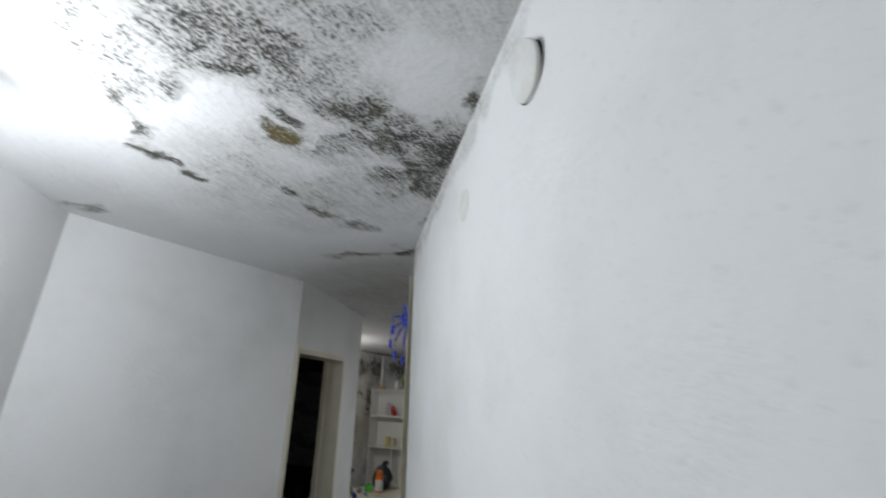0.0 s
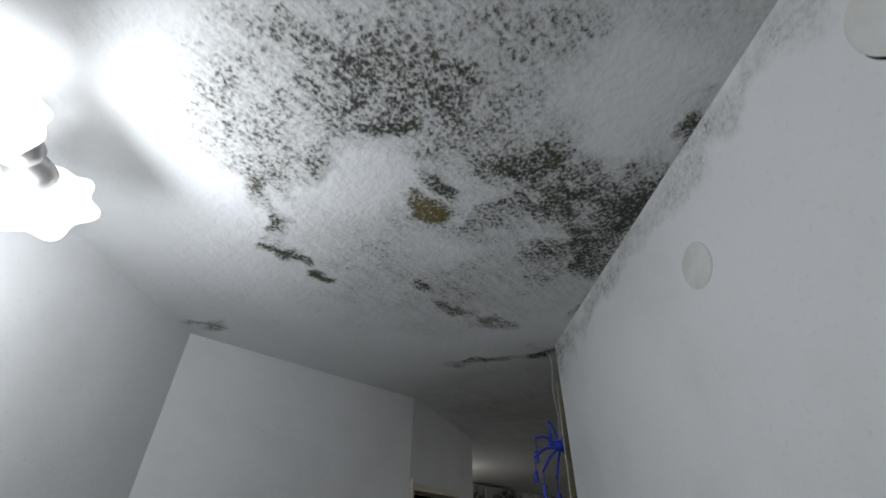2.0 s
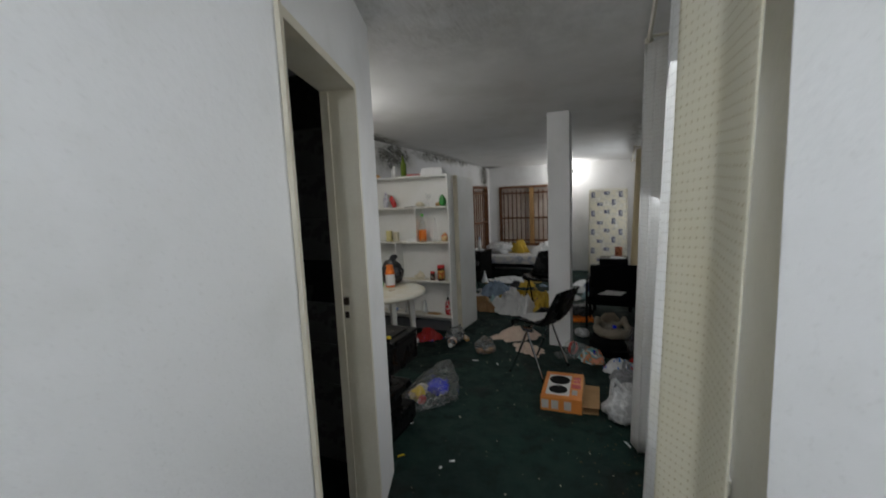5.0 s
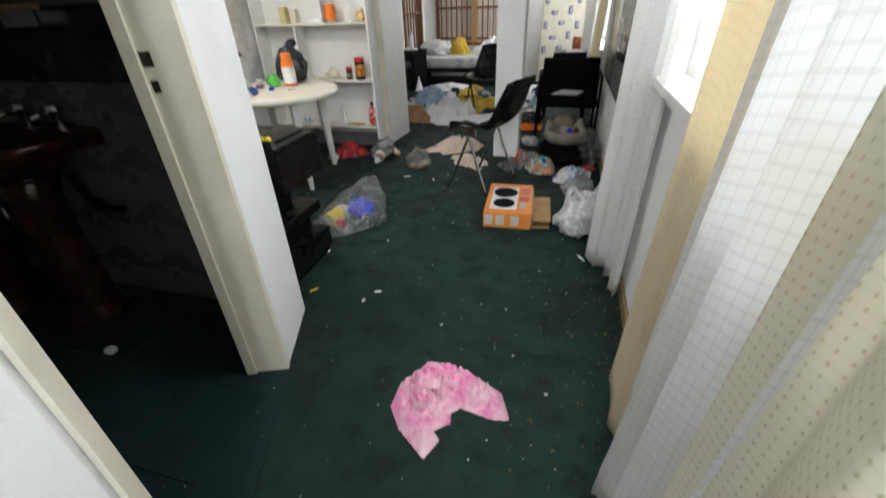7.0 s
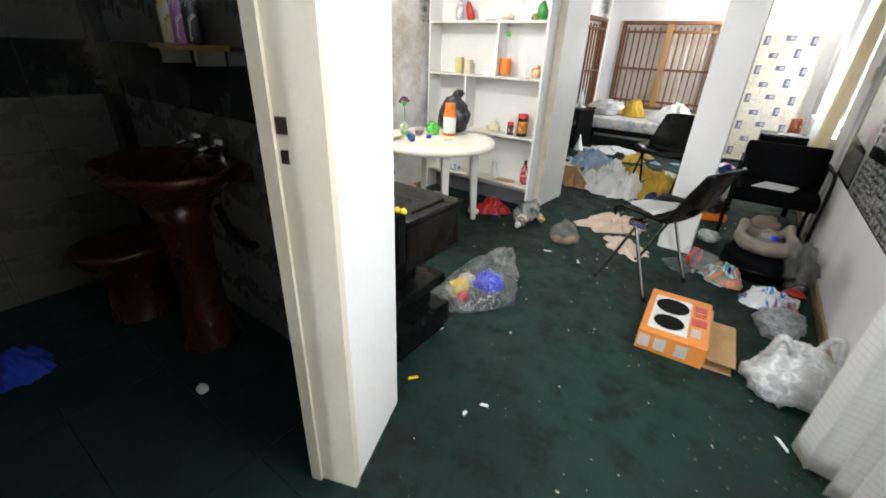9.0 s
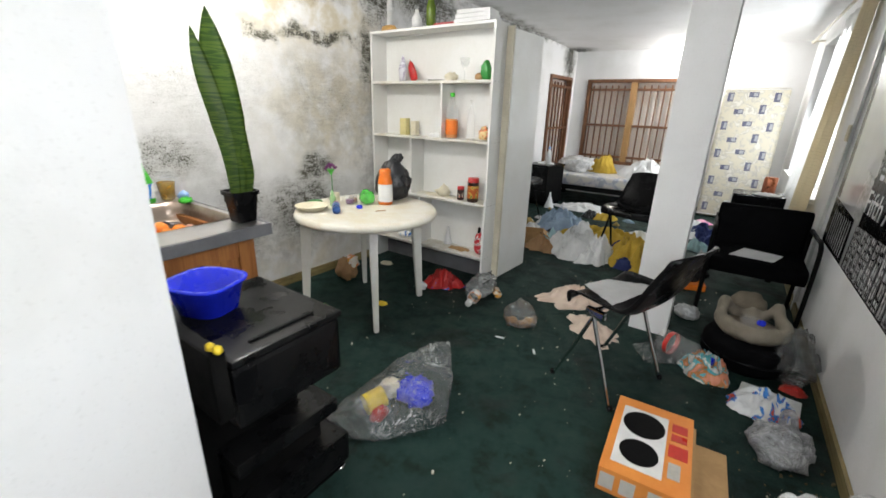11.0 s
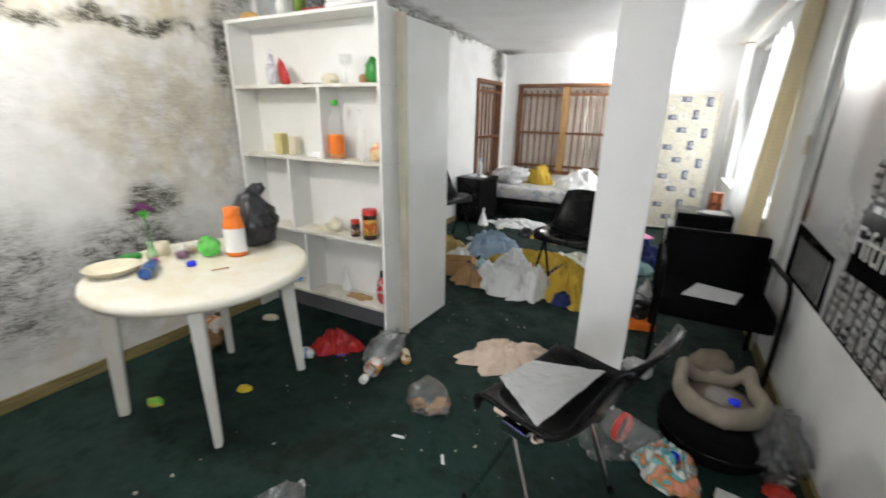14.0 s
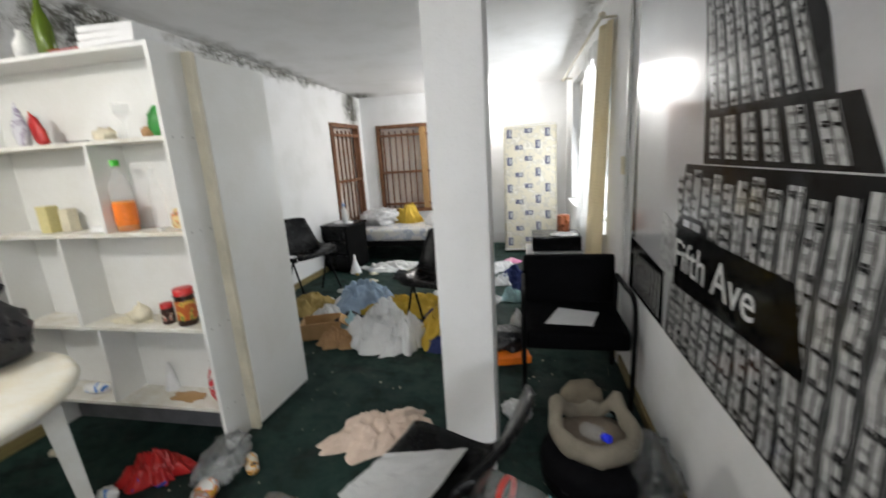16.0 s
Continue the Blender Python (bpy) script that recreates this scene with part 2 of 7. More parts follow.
def curtain_material(name, base, line, dots, tone):
    """Thin woven curtain: fine ribs, thin lines one way and rows of dashes the other; some daylight comes through."""
    m, nt, b = fresh(name)
    uv = place_of(nt, uv=True)
    sep = nt.nodes.new("ShaderNodeSeparateXYZ")
    nt.links.new(uv, sep.inputs[0])
    u, w = sep.outputs[0], sep.outputs[1]

    def stripe(s, step, width):
        return calc(nt, "LESS_THAN", calc(nt, "FRACT", calc(nt, "DIVIDE", s, step)), width / step)

    if dots:
        dash = calc(nt, "MULTIPLY", stripe(u, 0.016, 0.0044), stripe(w, 0.016, 0.0015))
        dash2 = calc(nt, "MULTIPLY", stripe(calc(nt, "ADD", u, -0.0016), 0.016, 0.0013), stripe(calc(nt, "ADD", w, 0.0014), 0.016, 0.0043))
        pattern = calc(nt, "MAXIMUM", calc(nt, "MAXIMUM", dash, dash2), calc(nt, "MULTIPLY", stripe(w, 0.016, 0.0012), 0.30))
    else:
        pattern = calc(nt, "MAXIMUM", calc(nt, "MULTIPLY", stripe(u, 0.020, 0.0024), 0.22), calc(nt, "MULTIPLY", stripe(w, 0.024, 0.0010), 0.85))
    weave = grain(nt, place_of(nt, (300, 900, 1), uv=True), 1.0, 2)
    soil = grain(nt, place_of(nt), 3.0, 6)
    col = blend(nt, calc(nt, "MULTIPLY", span(nt, soil, 0.5, 0.75), 0.5), base, tone)
    col = blend(nt, calc(nt, "MULTIPLY", pattern, 0.8), col, line)
    nt.links.new(col, b.inputs["Base Color"])
    b.inputs["Roughness"].default_value = 0.85
    relief(nt, b, weave, 0.2, 0.002)
    thin = nt.nodes.new("ShaderNodeBsdfTranslucent")
    nt.links.new(col, thin.inputs["Color"])
    both = nt.nodes.new("ShaderNodeMixShader")
    both.inputs[0].default_value = 0.48
    nt.links.new(b.outputs[0], both.inputs[1])
    nt.links.new(thin.outputs[0], both.inputs[2])
    nt.links.new(both.outputs[0], nt.nodes["Material Output"].inputs["Surface"])
    return m


M = {}
M["hall_ceiling"] = plaster(
    "mouldy_ceiling",
    marks=[(-0.03, 0.82, 0.34, 0.25, 42, 0.74), (0.06, 0.66, 0.32, 0.26, 0, 0.62), (-0.20, 0.68, 0.26, 0.18, 0, 0.56), (0.14, 0.90, 0.24, 0.20, 42, 0.56), (-0.31, 0.78, 0.16, 0.08, 30, 0.68),
           (-0.10, 0.86, 0.11, 0.06, 42, 1.0), (-0.02, 0.74, 0.13, 0.045, -45, 0.82), (0.02, 0.98, 0.22, 0.14, 42, 0.60), (-0.22, 1.075, 0.09, 0.07, 42, 1.12), (-0.13, 1.03, 0.06, 0.08, 0, 0.95),
           (0.06, 1.09, 0.16, 0.10, 42, 0.95), (0.085, 1.21, 0.20, 0.15, 42, 0.92), (0.14, 1.36, 0.18, 0.14, -49, 1.02), (0.02, 1.48, 0.17, 0.11, -49, 0.98), (-0.10, 1.42, 0.14, 0.12, 0, 0.84), (-0.05, 1.20, 0.16, 0.12, 0, 0.72), (0.29, 1.24, 0.14, 0.04, -49, 0.98), (-0.10, 1.68, 0.18, 0.06, -49, 0.72),
           (-0.40, 0.81, 0.08, 0.05, -45, 0.76), (-0.50, 0.89, 0.09, 0.04, -50, 0.92), (-0.58, 0.98, 0.08, 0.04, -60, 1.02), (-0.615, 1.075, 0.06, 0.05, 0, 1.1), (-0.41, 1.27, 0.06, 0.08, 0, 0.92), (-0.47, 1.50, 0.06, 0.15, 10, 0.84), (-0.43, 1.67, 0.06, 0.11, -15, 0.88),
           (-0.68, 1.95, 0.20, 0.05, 15, 0.78), (-0.42, 2.03, 0.14, 0.07, 15, 0.95), (-0.30, 1.30, 0.55, 0.50, 0, 0.44), (0.42, 0.88, 0.50, 0.28, -49, 0.32),
           (-1.22, 1.05, 0.10, 0.04, 20, 0.80), (-0.9, 2.6, 1.0, 0.8, 0, 0.30)],
    clean=[(-0.225, 0.925, 0.15, 0.10, 42, 1.3), (0.25, 1.06, 0.15, 0.13, 42, 0.9), (-0.28, 1.20, 0.14, 0.08, 42, 0.6)],
    olive=[(-0.22, 1.09, 0.09, 0.08, 0, 1.0), (-0.44, 1.55, 0.2, 0.15, 25, 0.5)],
    bumps=0.55)
M["room_ceiling"] = plaster(
    "stained_room_ceiling",
    marks=[(-0.9, 2.7, 1.0, 0.8, 0, 0.30), (-1.5, 3.3, 0.9, 0.7, 0, 0.28), (-3.35, 8.2, 0.16, 1.9, 0, 0.66), (-3.25, 10.0, 0.36, 0.34, 0, 1.0), (-3.45, 5.9, 0.28, 0.8, 0, 0.9), (-0.40, 7.4, 0.06, 1.2, 0, 0.40)],
    grime=[(-0.9, 2.7, 1.1, 0.8, 0, 0.35), (-1.0, 3.4, 1.2, 0.9, 0, 0.30)],
    bumps=0.55)
M["plain_wall"] = plaster("white_plaster", base=(0.80, 0.80, 0.80))
M["hall_wall"] = plaster("hall_plaster", marks=[(-0.30, 2.44, 0.14, 0.10, 0, 0.6), (-0.02, 2.47, 0.30, 0.06, 0, 0.45), (0.3, 2.46, 0.4, 0.05, 0, 0.35)], axes=(0, 2))
M["mould_wall"] = plaster(
    "mouldy_wall", axes=(1, 2),
    marks=[(5.15, 1.78, 0.55, 0.055, 3, 0.92), (4.72, 1.73, 0.16, 0.05, -25, 0.9), (5.62, 1.72, 0.10, 0.38, 0, 0.92), (5.35, 2.16, 0.60, 0.18, 6, 0.84), (5.75, 2.15, 0.28, 0.28, 0, 1.0),
           (4.95, 0.55, 0.42, 0.36, 0, 0.78), (5.05, 0.86, 0.24, 0.13, 20, 0.92), (4.45, 0.55, 0.27, 0.44, 0, 0.66), (4.05, 1.00, 0.34, 0.17, 0, 0.62), (3.75, 1.03, 0.22, 0.14, 0, 0.50),
           (5.20, 1.35, 0.55, 0.45, 0, 0.34), (4.75, 2.26, 0.5, 0.13, 0, 0.72), (8.2, 2.28, 1.9, 0.09, 0, 0.85), (9.85, 2.05, 0.28, 0.38, 0, 1.0), (6.4, 2.2, 0.6, 0.25, 0, 1.0), (4.3, 1.5, 0.6, 0.6, 0, 0.28)],
    grime=[(5.25, 1.25, 0.80, 0.60, 0, 0.45), (4.9, 0.4, 0.9, 0.45, 0, 0.60), (5.6, 1.0, 0.20, 1.0, 0, 0.75), (4.2, 0.9, 0.6, 0.3, 0, 0.3)],
    brown=[(5.0, 2.0, 1.0, 0.45, 0, 1.0), (5.3, 1.3, 0.8, 0.6, 0, 0.75), (4.8, 0.2, 0.9, 0.2, 0, 0.5)])
M["carpet"] = carpet_material()
M["cream"] = paint("cream_gloss_paint", (0.70, 0.66, 0.55), (0.60, 0.55, 0.43), 4, 0.38, bump=0.05)
M["white_board"] = paint("white_laminate", (0.78, 0.78, 0.76), (0.68, 0.67, 0.62), 3, 0.42, bump=0.03, amount=0.5)
M["dirty_board"] = paint("stained_laminate", (0.74, 0.73, 0.68), (0.50, 0.43, 0.30), 9, 0.5, bump=0.05, amount=0.55)
M["beige_strip"] = paint("beige_edging", (0.70, 0.64, 0.50), None, 5, 0.5)
M["black_enamel"] = paint("black_enamel", (0.004, 0.004, 0.0045), (0.011, 0.011, 0.011), 9, 0.30, bump=0.05, amount=0.6, spec=0.16)
M["black_dull"] = paint("dull_black_metal", (0.004, 0.004, 0.004), (0.008, 0.008, 0.008), 12, 0.6, spec=0.06)
M["black_plastic"] = paint("black_moulded_plastic", (0.004, 0.004, 0.0045), (0.007, 0.007, 0.0075), 6, 0.26, bump=0.03, spec=0.14)
M["black_cloth"] = paint("black_upholstery", (0.0035, 0.0035, 0.004), (0.007, 0.007, 0.008), 14, 0.85, bump=0.4, fine=300, spec=0.03)
M["chrome"] = paint("chrome", (0.62, 0.62, 0.63), (0.50, 0.50, 0.51), 12, 0.16, 1.0, bump=0.02)
M["steel"] = paint("brushed_steel", (0.52, 0.51, 0.50), (0.42, 0.40, 0.38), 5, 0.40, 1.0, bump=0.02, amount=0.5)
M["stained_steel"] = paint("stained_steel", (0.36, 0.29, 0.24), (0.20, 0.13, 0.09), 7, 0.42, 0.9, bump=0.03, amount=0.7)
M["copper"] = paint("copper_can", (0.45, 0.16, 0.08), (0.30, 0.10, 0.06), 20, 0.32, 0.8)
M["orange_wood"] = wood("varnished_orange_wood", (0.42, 0.17, 0.045), (0.26, 0.09, 0.02))
M["brown_wood"] = wood("brown_stained_wood", (0.20, 0.085, 0.035), (0.10, 0.04, 0.016))
M["tan_wood"] = wood("tan_wood", (0.42, 0.25, 0.10), (0.30, 0.16, 0.06))
M["skirting"] = wood("worn_ochre_skirting", (0.30, 0.24, 0.10), (0.16, 0.12, 0.05), "y")
M["grey_top"] = paint("grey_worktop_edge", (0.17, 0.17, 0.18), (0.11, 0.11, 0.12), 8, 0.5)
M["table_plastic"] = paint("white_garden_plastic", (0.78, 0.77, 0.73), (0.66, 0.63, 0.55), 5, 0.42, bump=0.04, amount=0.6)
M["table_top"] = paint("stained_table_plastic", (0.77, 0.75, 0.67), (0.68, 0.60, 0.42), 5, 0.42, bump=0.05, amount=0.75)
M["curtain_grid"] = curtain_material("checked_curtain", (0.90, 0.90, 0.89), (0.42, 0.40, 0.36), False, (0.80, 0.78, 0.70))
M["curtain_dash"] = curtain_material("dashed_curtain", (0.85, 0.82, 0.70), (0.42, 0.34, 0.16), True, (0.80, 0.74, 0.56))
M["curtain_plain"] = curtain_material("cream_curtain", (0.82, 0.74, 0.56), (0.42, 0.36, 0.24), False, (0.74, 0.62, 0.38))

# ---- mesh helpers ----
def cube(bm, x0, x1, y0, y1, z0, z1, bevel=0.0):
    r = bmesh.ops.create_cube(bm, size=1.0, matrix=Matrix.LocRotScale(((x0 + x1) / 2, (y0 + y1) / 2, (z0 + z1) / 2), None, (x1 - x0, y1 - y0, z1 - z0)))
    if bevel:
        edges = list({e for v in r["verts"] for e in v.link_edges})
        bmesh.ops.bevel(bm, geom=edges, offset=bevel, segments=2, affect="EDGES", profile=0.7)
    return bm


def slab(x0, x1, y0, y1, z0, z1, bevel=0.0):
    return cube(bmesh.new(), x0, x1, y0, y1, z0, z1, bevel)


def spun(profile, seg=24, wave=None):
    """A turned shape from (radius, height) pairs. wave(angle, n): a factor on the radius."""
    bm = bmesh.new()
    rings = []
    for n, (r, z) in enumerate(profile):
        if r < 1e-5:
            rings.append([bm.verts.new((0, 0, z))])
        else:
            rings.append([bm.verts.new((r * (wave(2 * math.pi * k / seg, n) if wave else 1) * math.cos(2 * math.pi * k / seg),
                                        r * (wave(2 * math.pi * k / seg, n) if wave else 1) * math.sin(2 * math.pi * k / seg), z)) for k in range(seg)])
    for a, b in zip(rings, rings[1:]):
        for k in range(seg):
            if len(a) == 1 and len(b) == 1:
                continue
            if len(a) == 1:
                bm.faces.new((a[0], b[k], b[(k + 1) % seg]))
            elif len(b) == 1:
                bm.faces.new((a[k], b[0], a[(k + 1) % seg]))
            else:
                bm.faces.new((a[k], a[(k + 1) % seg], b[(k + 1) % seg], b[k]))
    bmesh.ops.recalc_face_normals(bm, faces=bm.faces)
    return bm


def pipe(points, radius, seg=10, bm=None, taper=None):
    """A round bar along points."""
    bm = bm or bmesh.new()
    pts = [Vector(p) for p in points]
    rings = []
    side = None
    for n, p in enumerate(pts):
        way = (pts[min(n + 1, len(pts) - 1)] - pts[max(n - 1, 0)]).normalized()
        if side is None:
            side = way.orthogonal().normalized()
        side = (side - way * side.dot(way)).normalized()
        up = way.cross(side)
        r = radius * (taper[n] if taper else 1)
        rings.append([bm.verts.new(p + r * (math.cos(2 * math.pi * k / seg) * side + math.sin(2 * math.pi * k / seg) * up)) for k in range(seg)])
    for a, b in zip(rings, rings[1:]):
        for k in range(seg):
            bm.faces.new((a[k], a[(k + 1) % seg], b[(k + 1) % seg], b[k]))
    bm.faces.new(rings[0][::-1])
    bm.faces.new(rings[-1])
    bmesh.ops.recalc_face_normals(bm, faces=bm.faces)
    return bm


def curve(points, steps=8):
    """A smooth line through points (Catmull-Rom)."""
    p = [Vector(q) for q in points]
    p = [2 * p[0] - p[1], *p, 2 * p[-1] - p[-2]]
    out = []
    for a, b, c, d in zip(p, p[1:], p[2:], p[3:]):
        for k in range(steps):
            t = k / steps
            out.append(0.5 * (2 * b + (c - a) * t + (2 * a - 5 * b + 4 * c - d) * t * t + (3 * b - a - 3 * c + d) * t ** 3))
    return out + [p[-2]]


def prism(outline, z0, z1):
    bm = bmesh.new()
    low = [bm.verts.new((x, y, z0)) for x, y in outline]
    high = [bm.verts.new((x, y, z1)) for x, y in outline]
    n = len(outline)
    bm.faces.new(low[::-1])
    bm.faces.new(high)
    for k in range(n):
        bm.faces.new((low[k], low[(k + 1) % n], high[(k + 1) % n], high[k]))
    bmesh.ops.recalc_face_normals(bm, faces=bm.faces)
    return bm


def moved(bm, m):
    bmesh.ops.transform(bm, matrix=m, verts=bm.verts)
    return bm


def lump(sx, sy, sz, rough=0.25, freq=2.2, seed=0, fine=3, flat=True, pinch=0.0):
    """A soft crumpled lump that rests on z = 0."""
    bm = bmesh.new()
    bmesh.ops.create_icosphere(bm, subdivisions=fine, radius=1.0)
    shift = Vector((seed * 3.7, seed * 1.3, seed * 2.1))
    for v in bm.verts:
        p = v.co.copy()
        k = 1 + rough * (noise.noise(p * freq + shift) + 0.55 * abs(noise.noise(p * freq * 2.3 + shift)) * 2 - 0.4 + 0.3 * noise.noise(p * freq * 5 + shift))
        q = p * k
        if pinch and q.z > 0:
            f = max(0.0, 1 - pinch * q.z)
            q.x, q.y = q.x * f, q.y * f
        v.co = Vector((q.x * sx / 2, q.y * sy / 2, (q.z + 0.75) * sz / 1.75))
        if flat and v.co.z < 0.004:
            v.co.z = 0.004
    return bm


def heap(sx, sy, high, seed=0, folds=5.0, edge=0.35, cells=46, mask=None, crisp=1.0):
    """Cloth thrown down: a sheet with an uneven, smooth outline, folds and a thin hem that meets the floor."""
    bm = bmesh.new()
    shift = Vector((seed * 5.1, seed * 2.7, 0))

    def lift(u, w, inside):
        p = Vector((u, w, 0)) * folds * 0.5 + shift
        twist = Vector((noise.noise(p * 0.6), noise.noise(p * 0.6 + Vector((9, 0, 0))), 0)) * 1.3
        fold = 1 - abs(noise.noise(p + twist)) * 2.2
        f2 = 1 - abs(noise.noise(p * 2.3 + twist)) * 2.0
        i = max(min(inside, 1.0), 0.0)
        body = min(1.0, inside * 2.6) if mask and inside > 0 else i * (2 - i)
        z = high * (0.42 * body + crisp * body * (0.50 * max(fold, 0) ** 1.3 + 0.16 * max(f2, 0)) + 0.30 * body * noise.noise(p * 0.5))
        jit = 0.10 * body * noise.noise(p * 1.7 + Vector((3, 3, 0)))
        return u + jit, w - jit, max(z, 0.0) + 0.006

    if mask:
        grid = {}
        for i in range(cells + 1):
            for j in range(cells + 1):
                u, w = 2 * i / cells - 1, 2 * j / cells - 1
                inside = mask(u, w)
                if inside > -0.03:
                    a, b, z = lift(u, w, inside)
                    grid[i, j] = bm.verts.new((a * sx / 2, b * sy / 2, z))
        for i in range(cells):
            for j in range(cells):
                q = [(i, j), (i + 1, j), (i + 1, j + 1), (i, j + 1)]
                if all(k in grid for k in q):
                    bm.faces.new([grid[k] for k in q])
        bmesh.ops.delete(bm, geom=[v for v in bm.verts if not v.link_faces], context="VERTS")
    else:
        rings, seg = max(7, cells // 2), max(24, cells * 2)
        rows = []
        for i in range(1, rings + 1):
            r = i / rings
            row = []
            for j in range(seg):
                t = 2 * math.pi * j / seg
                d = Vector((math.cos(t), math.sin(t), 0))
                rim = 0.84 + edge * (0.75 * noise.noise(d * 1.5 + shift) + 0.45 * noise.noise(d * 4.2 + shift))
                k = max(rim, 0.25) * r
                a, b, z = lift(d.x * k, d.y * k, 1 - r)
                row.append(bm.verts.new((a * sx / 2, b * sy / 2, z)))
            rows.append(row)
        top = bm.verts.new((0, 0, sum(v.co.z for v in rows[0]) / seg))
        for j in range(seg):
            bm.faces.new((top, rows[0][j], rows[0][(j + 1) % seg]))
        for p, q in zip(rows, rows[1:]):
            for j in range(seg):
                bm.faces.new((p[j], q[j], q[(j + 1) % seg], p[(j + 1) % seg]))
    r = bmesh.ops.extrude_edge_only(bm, edges=[e for e in bm.edges if len(e.link_faces) == 1])
    for v in r["geom"]:
        if isinstance(v, bmesh.types.BMVert):
            v.co.z = 0.001
    return bm


def sheet(points, thick=0.002):
    """A thin flat piece (paper, card) from an outline of (x, y, z), with a real thickness."""
    bm = bmesh.new()
    low = [bm.verts.new(p) for p in points]
    high = [bm.verts.new((p[0], p[1], p[2] + thick)) for p in points]
    n = len(points)
    bm.faces.new(low[::-1])
    bm.faces.new(high)
    for k in range(n):
        bm.faces.new((low[k], low[(k + 1) % n], high[(k + 1) % n], high[k]))
    return bm


def part(name, bm, material, parent=None, label="", smooth=False, at=None):
    data = bpy.data.meshes.new(name)
    bm.to_mesh(data)
    bm.free()
    data.materials.append(material)
    if smooth:
        data.shade_smooth()
    ob = new(name, data)
    ob.parent = parent
    if at is not None:
        ob.matrix_basis = at
    return tagged(ob, label)


def thing(name, label, category, m=None, group=""):
    ob = new(name)
    ob.empty_display_size = 0.05
    if m is not None:
        ob.matrix_basis = m
    return tagged(ob, label, category, group)


def solo(name, bm, material, label, category, m=None, smooth=True, group=""):
    return tagged(part(name, bm, material, None, "", smooth, m), label, category, group)


def setting(name, bm, material, label, smooth=False):
    return tagged(part(name, bm, material, None, "", smooth), label, name.split("_")[0], "", "structure")


# ---- the setting ----
def wall(name, a, b, thick, z0, z1, material, label, openings=()):
    """A wall from a to b (its face towards the room), thick to the left of that way (negative: right), with openings (s0, s1, z0, z1)."""
    a, b = Vector(a), Vector(b)
    way = (b - a).normalized()
    side = Vector((-way.y, way.x)) * thick
    length = (b - a).length
    bm = bmesh.new()

    def block(s0, s1, u0, u1):
        if s1 - s0 < 1e-4 or u1 - u0 < 1e-4:
            return
        p = [a + way * s0, a + way * s1, a + way * s1 + side, a + way * s0 + side]
        piece = prism([(q.x, q.y) for q in p], u0, u1)
        me = bpy.data.meshes.new("t")
        piece.to_mesh(me)
        piece.free()
        bm.from_mesh(me)
        bpy.data.meshes.remove(me)

    s = 0.0
    for s0, s1, u0, u1 in sorted(openings):
        block(s, s0, z0, z1)
        block(s0, s1, z0, u0)
        block(s0, s1, u1, z1)
        s = s1
    block(s, length, z0, z1)
    bmesh.ops.remove_doubles(bm, verts=bm.verts, dist=1e-5)
    return setting(name, bm, material, label)


TOP = 2.62
# carpet: one sheet for hall, kitchen and living room
setting("floor", prism([(-3.75, 3.30), (-1.80, 3.30), (-1.80, 3.42), (-1.345, 2.26), (-1.345, 0.98), (0.95, -1.35), (1.75, -0.35), (-0.2, 2.0), (-0.2, 10.3), (-3.5, 10.3)], -0.12, 0.0), M["carpet"], "worn dark green carpet with dirt and crumbs")

# ceiling: level over the hall, falling gently towards the far room
def ceiling(name, rows, material, label):
    bm = bmesh.new()
    ends = [[bm.verts.new(p) for p in ((-4.2, y, z), (2.0, y, z), (2.0, y, 2.75), (-4.2, y, 2.75))] for y, z in rows]
    for k in range(4):
        bm.faces.new((ends[0][k], ends[0][(k + 1) % 4], ends[1][(k + 1) % 4], ends[1][k]))
    bm.faces.new(ends[0])
    bm.faces.new(ends[1][::-1])
    bmesh.ops.recalc_face_normals(bm, faces=bm.faces)
    setting(name, bm, material, label)


ceiling("ceiling_hall", ((-1.6, 2.5), (2.5, 2.5)), M["hall_ceiling"], "white plaster ceiling with black mould patches and peeling paint")
ceiling("ceiling_room", ((2.5, 2.5), (10.4, 2.2)), M["room_ceiling"], "white plaster ceiling with grey stains and mouldy corner")

wall("wall_hall_right", (1.60, -0.28), (-0.365, 1.985), -0.14, 0, TOP, M["hall_wall"], "white painted hall wall with cover plates")
wall("wall_window_side", (-0.32, 1.95), (-0.32, 10.30), -0.16, 0, TOP, M["plain_wall"], "white plaster wall with two windows", [(0.45, 1.98, 0.95, 2.12), (5.25, 7.45, 0.72, 2.06)])
wall("wall_hall_left", (0.90, -1.25), (-1.35, 1.035), 0.14, 0, TOP, M["plain_wall"], "white plaster hall wall")
wall("wall_hall_end", (1.62, -0.30), (0.88, -1.27), -0.14, 0, TOP, M["plain_wall"], "plain white wall closing the hall")
wall("wall_hall_inner", (-1.35, 1.035), (-1.3467, 2.2223), 0.10, 0, TOP, M["plain_wall"], "clean white plaster wall")
DOOR_A, DOOR_B = Vector((-1.3467, 2.2223)), Vector((-1.755, 3.290))
wall("wall_door", DOOR_A, DOOR_B, 0.16, 0, TOP, M["plain_wall"], "white plaster wall with an open doorway", [(0.03, 0.797, -0.001, 2.09)])
wall("wall_kitchen", (-1.757, 3.290), (-3.75, 3.335), 0.014, 0, TOP, M["plain_wall"], "white plaster wall behind the stove")
wall("wall_mouldy", (-3.62, 3.20), (-3.26, 10.30), 0.14, 0, TOP, M["mould_wall"], "white plaster wall with black mould and damp stains", [(5.98, 6.80, 0.40, 1.82)])
wall("wall_far", (-3.45, 10.15), (-0.16, 10.15), 0.14, 0, TOP, M["plain_wall"], "white far wall with a wide barred window", [(0.41, 1.82, 0.52, 1.80)])

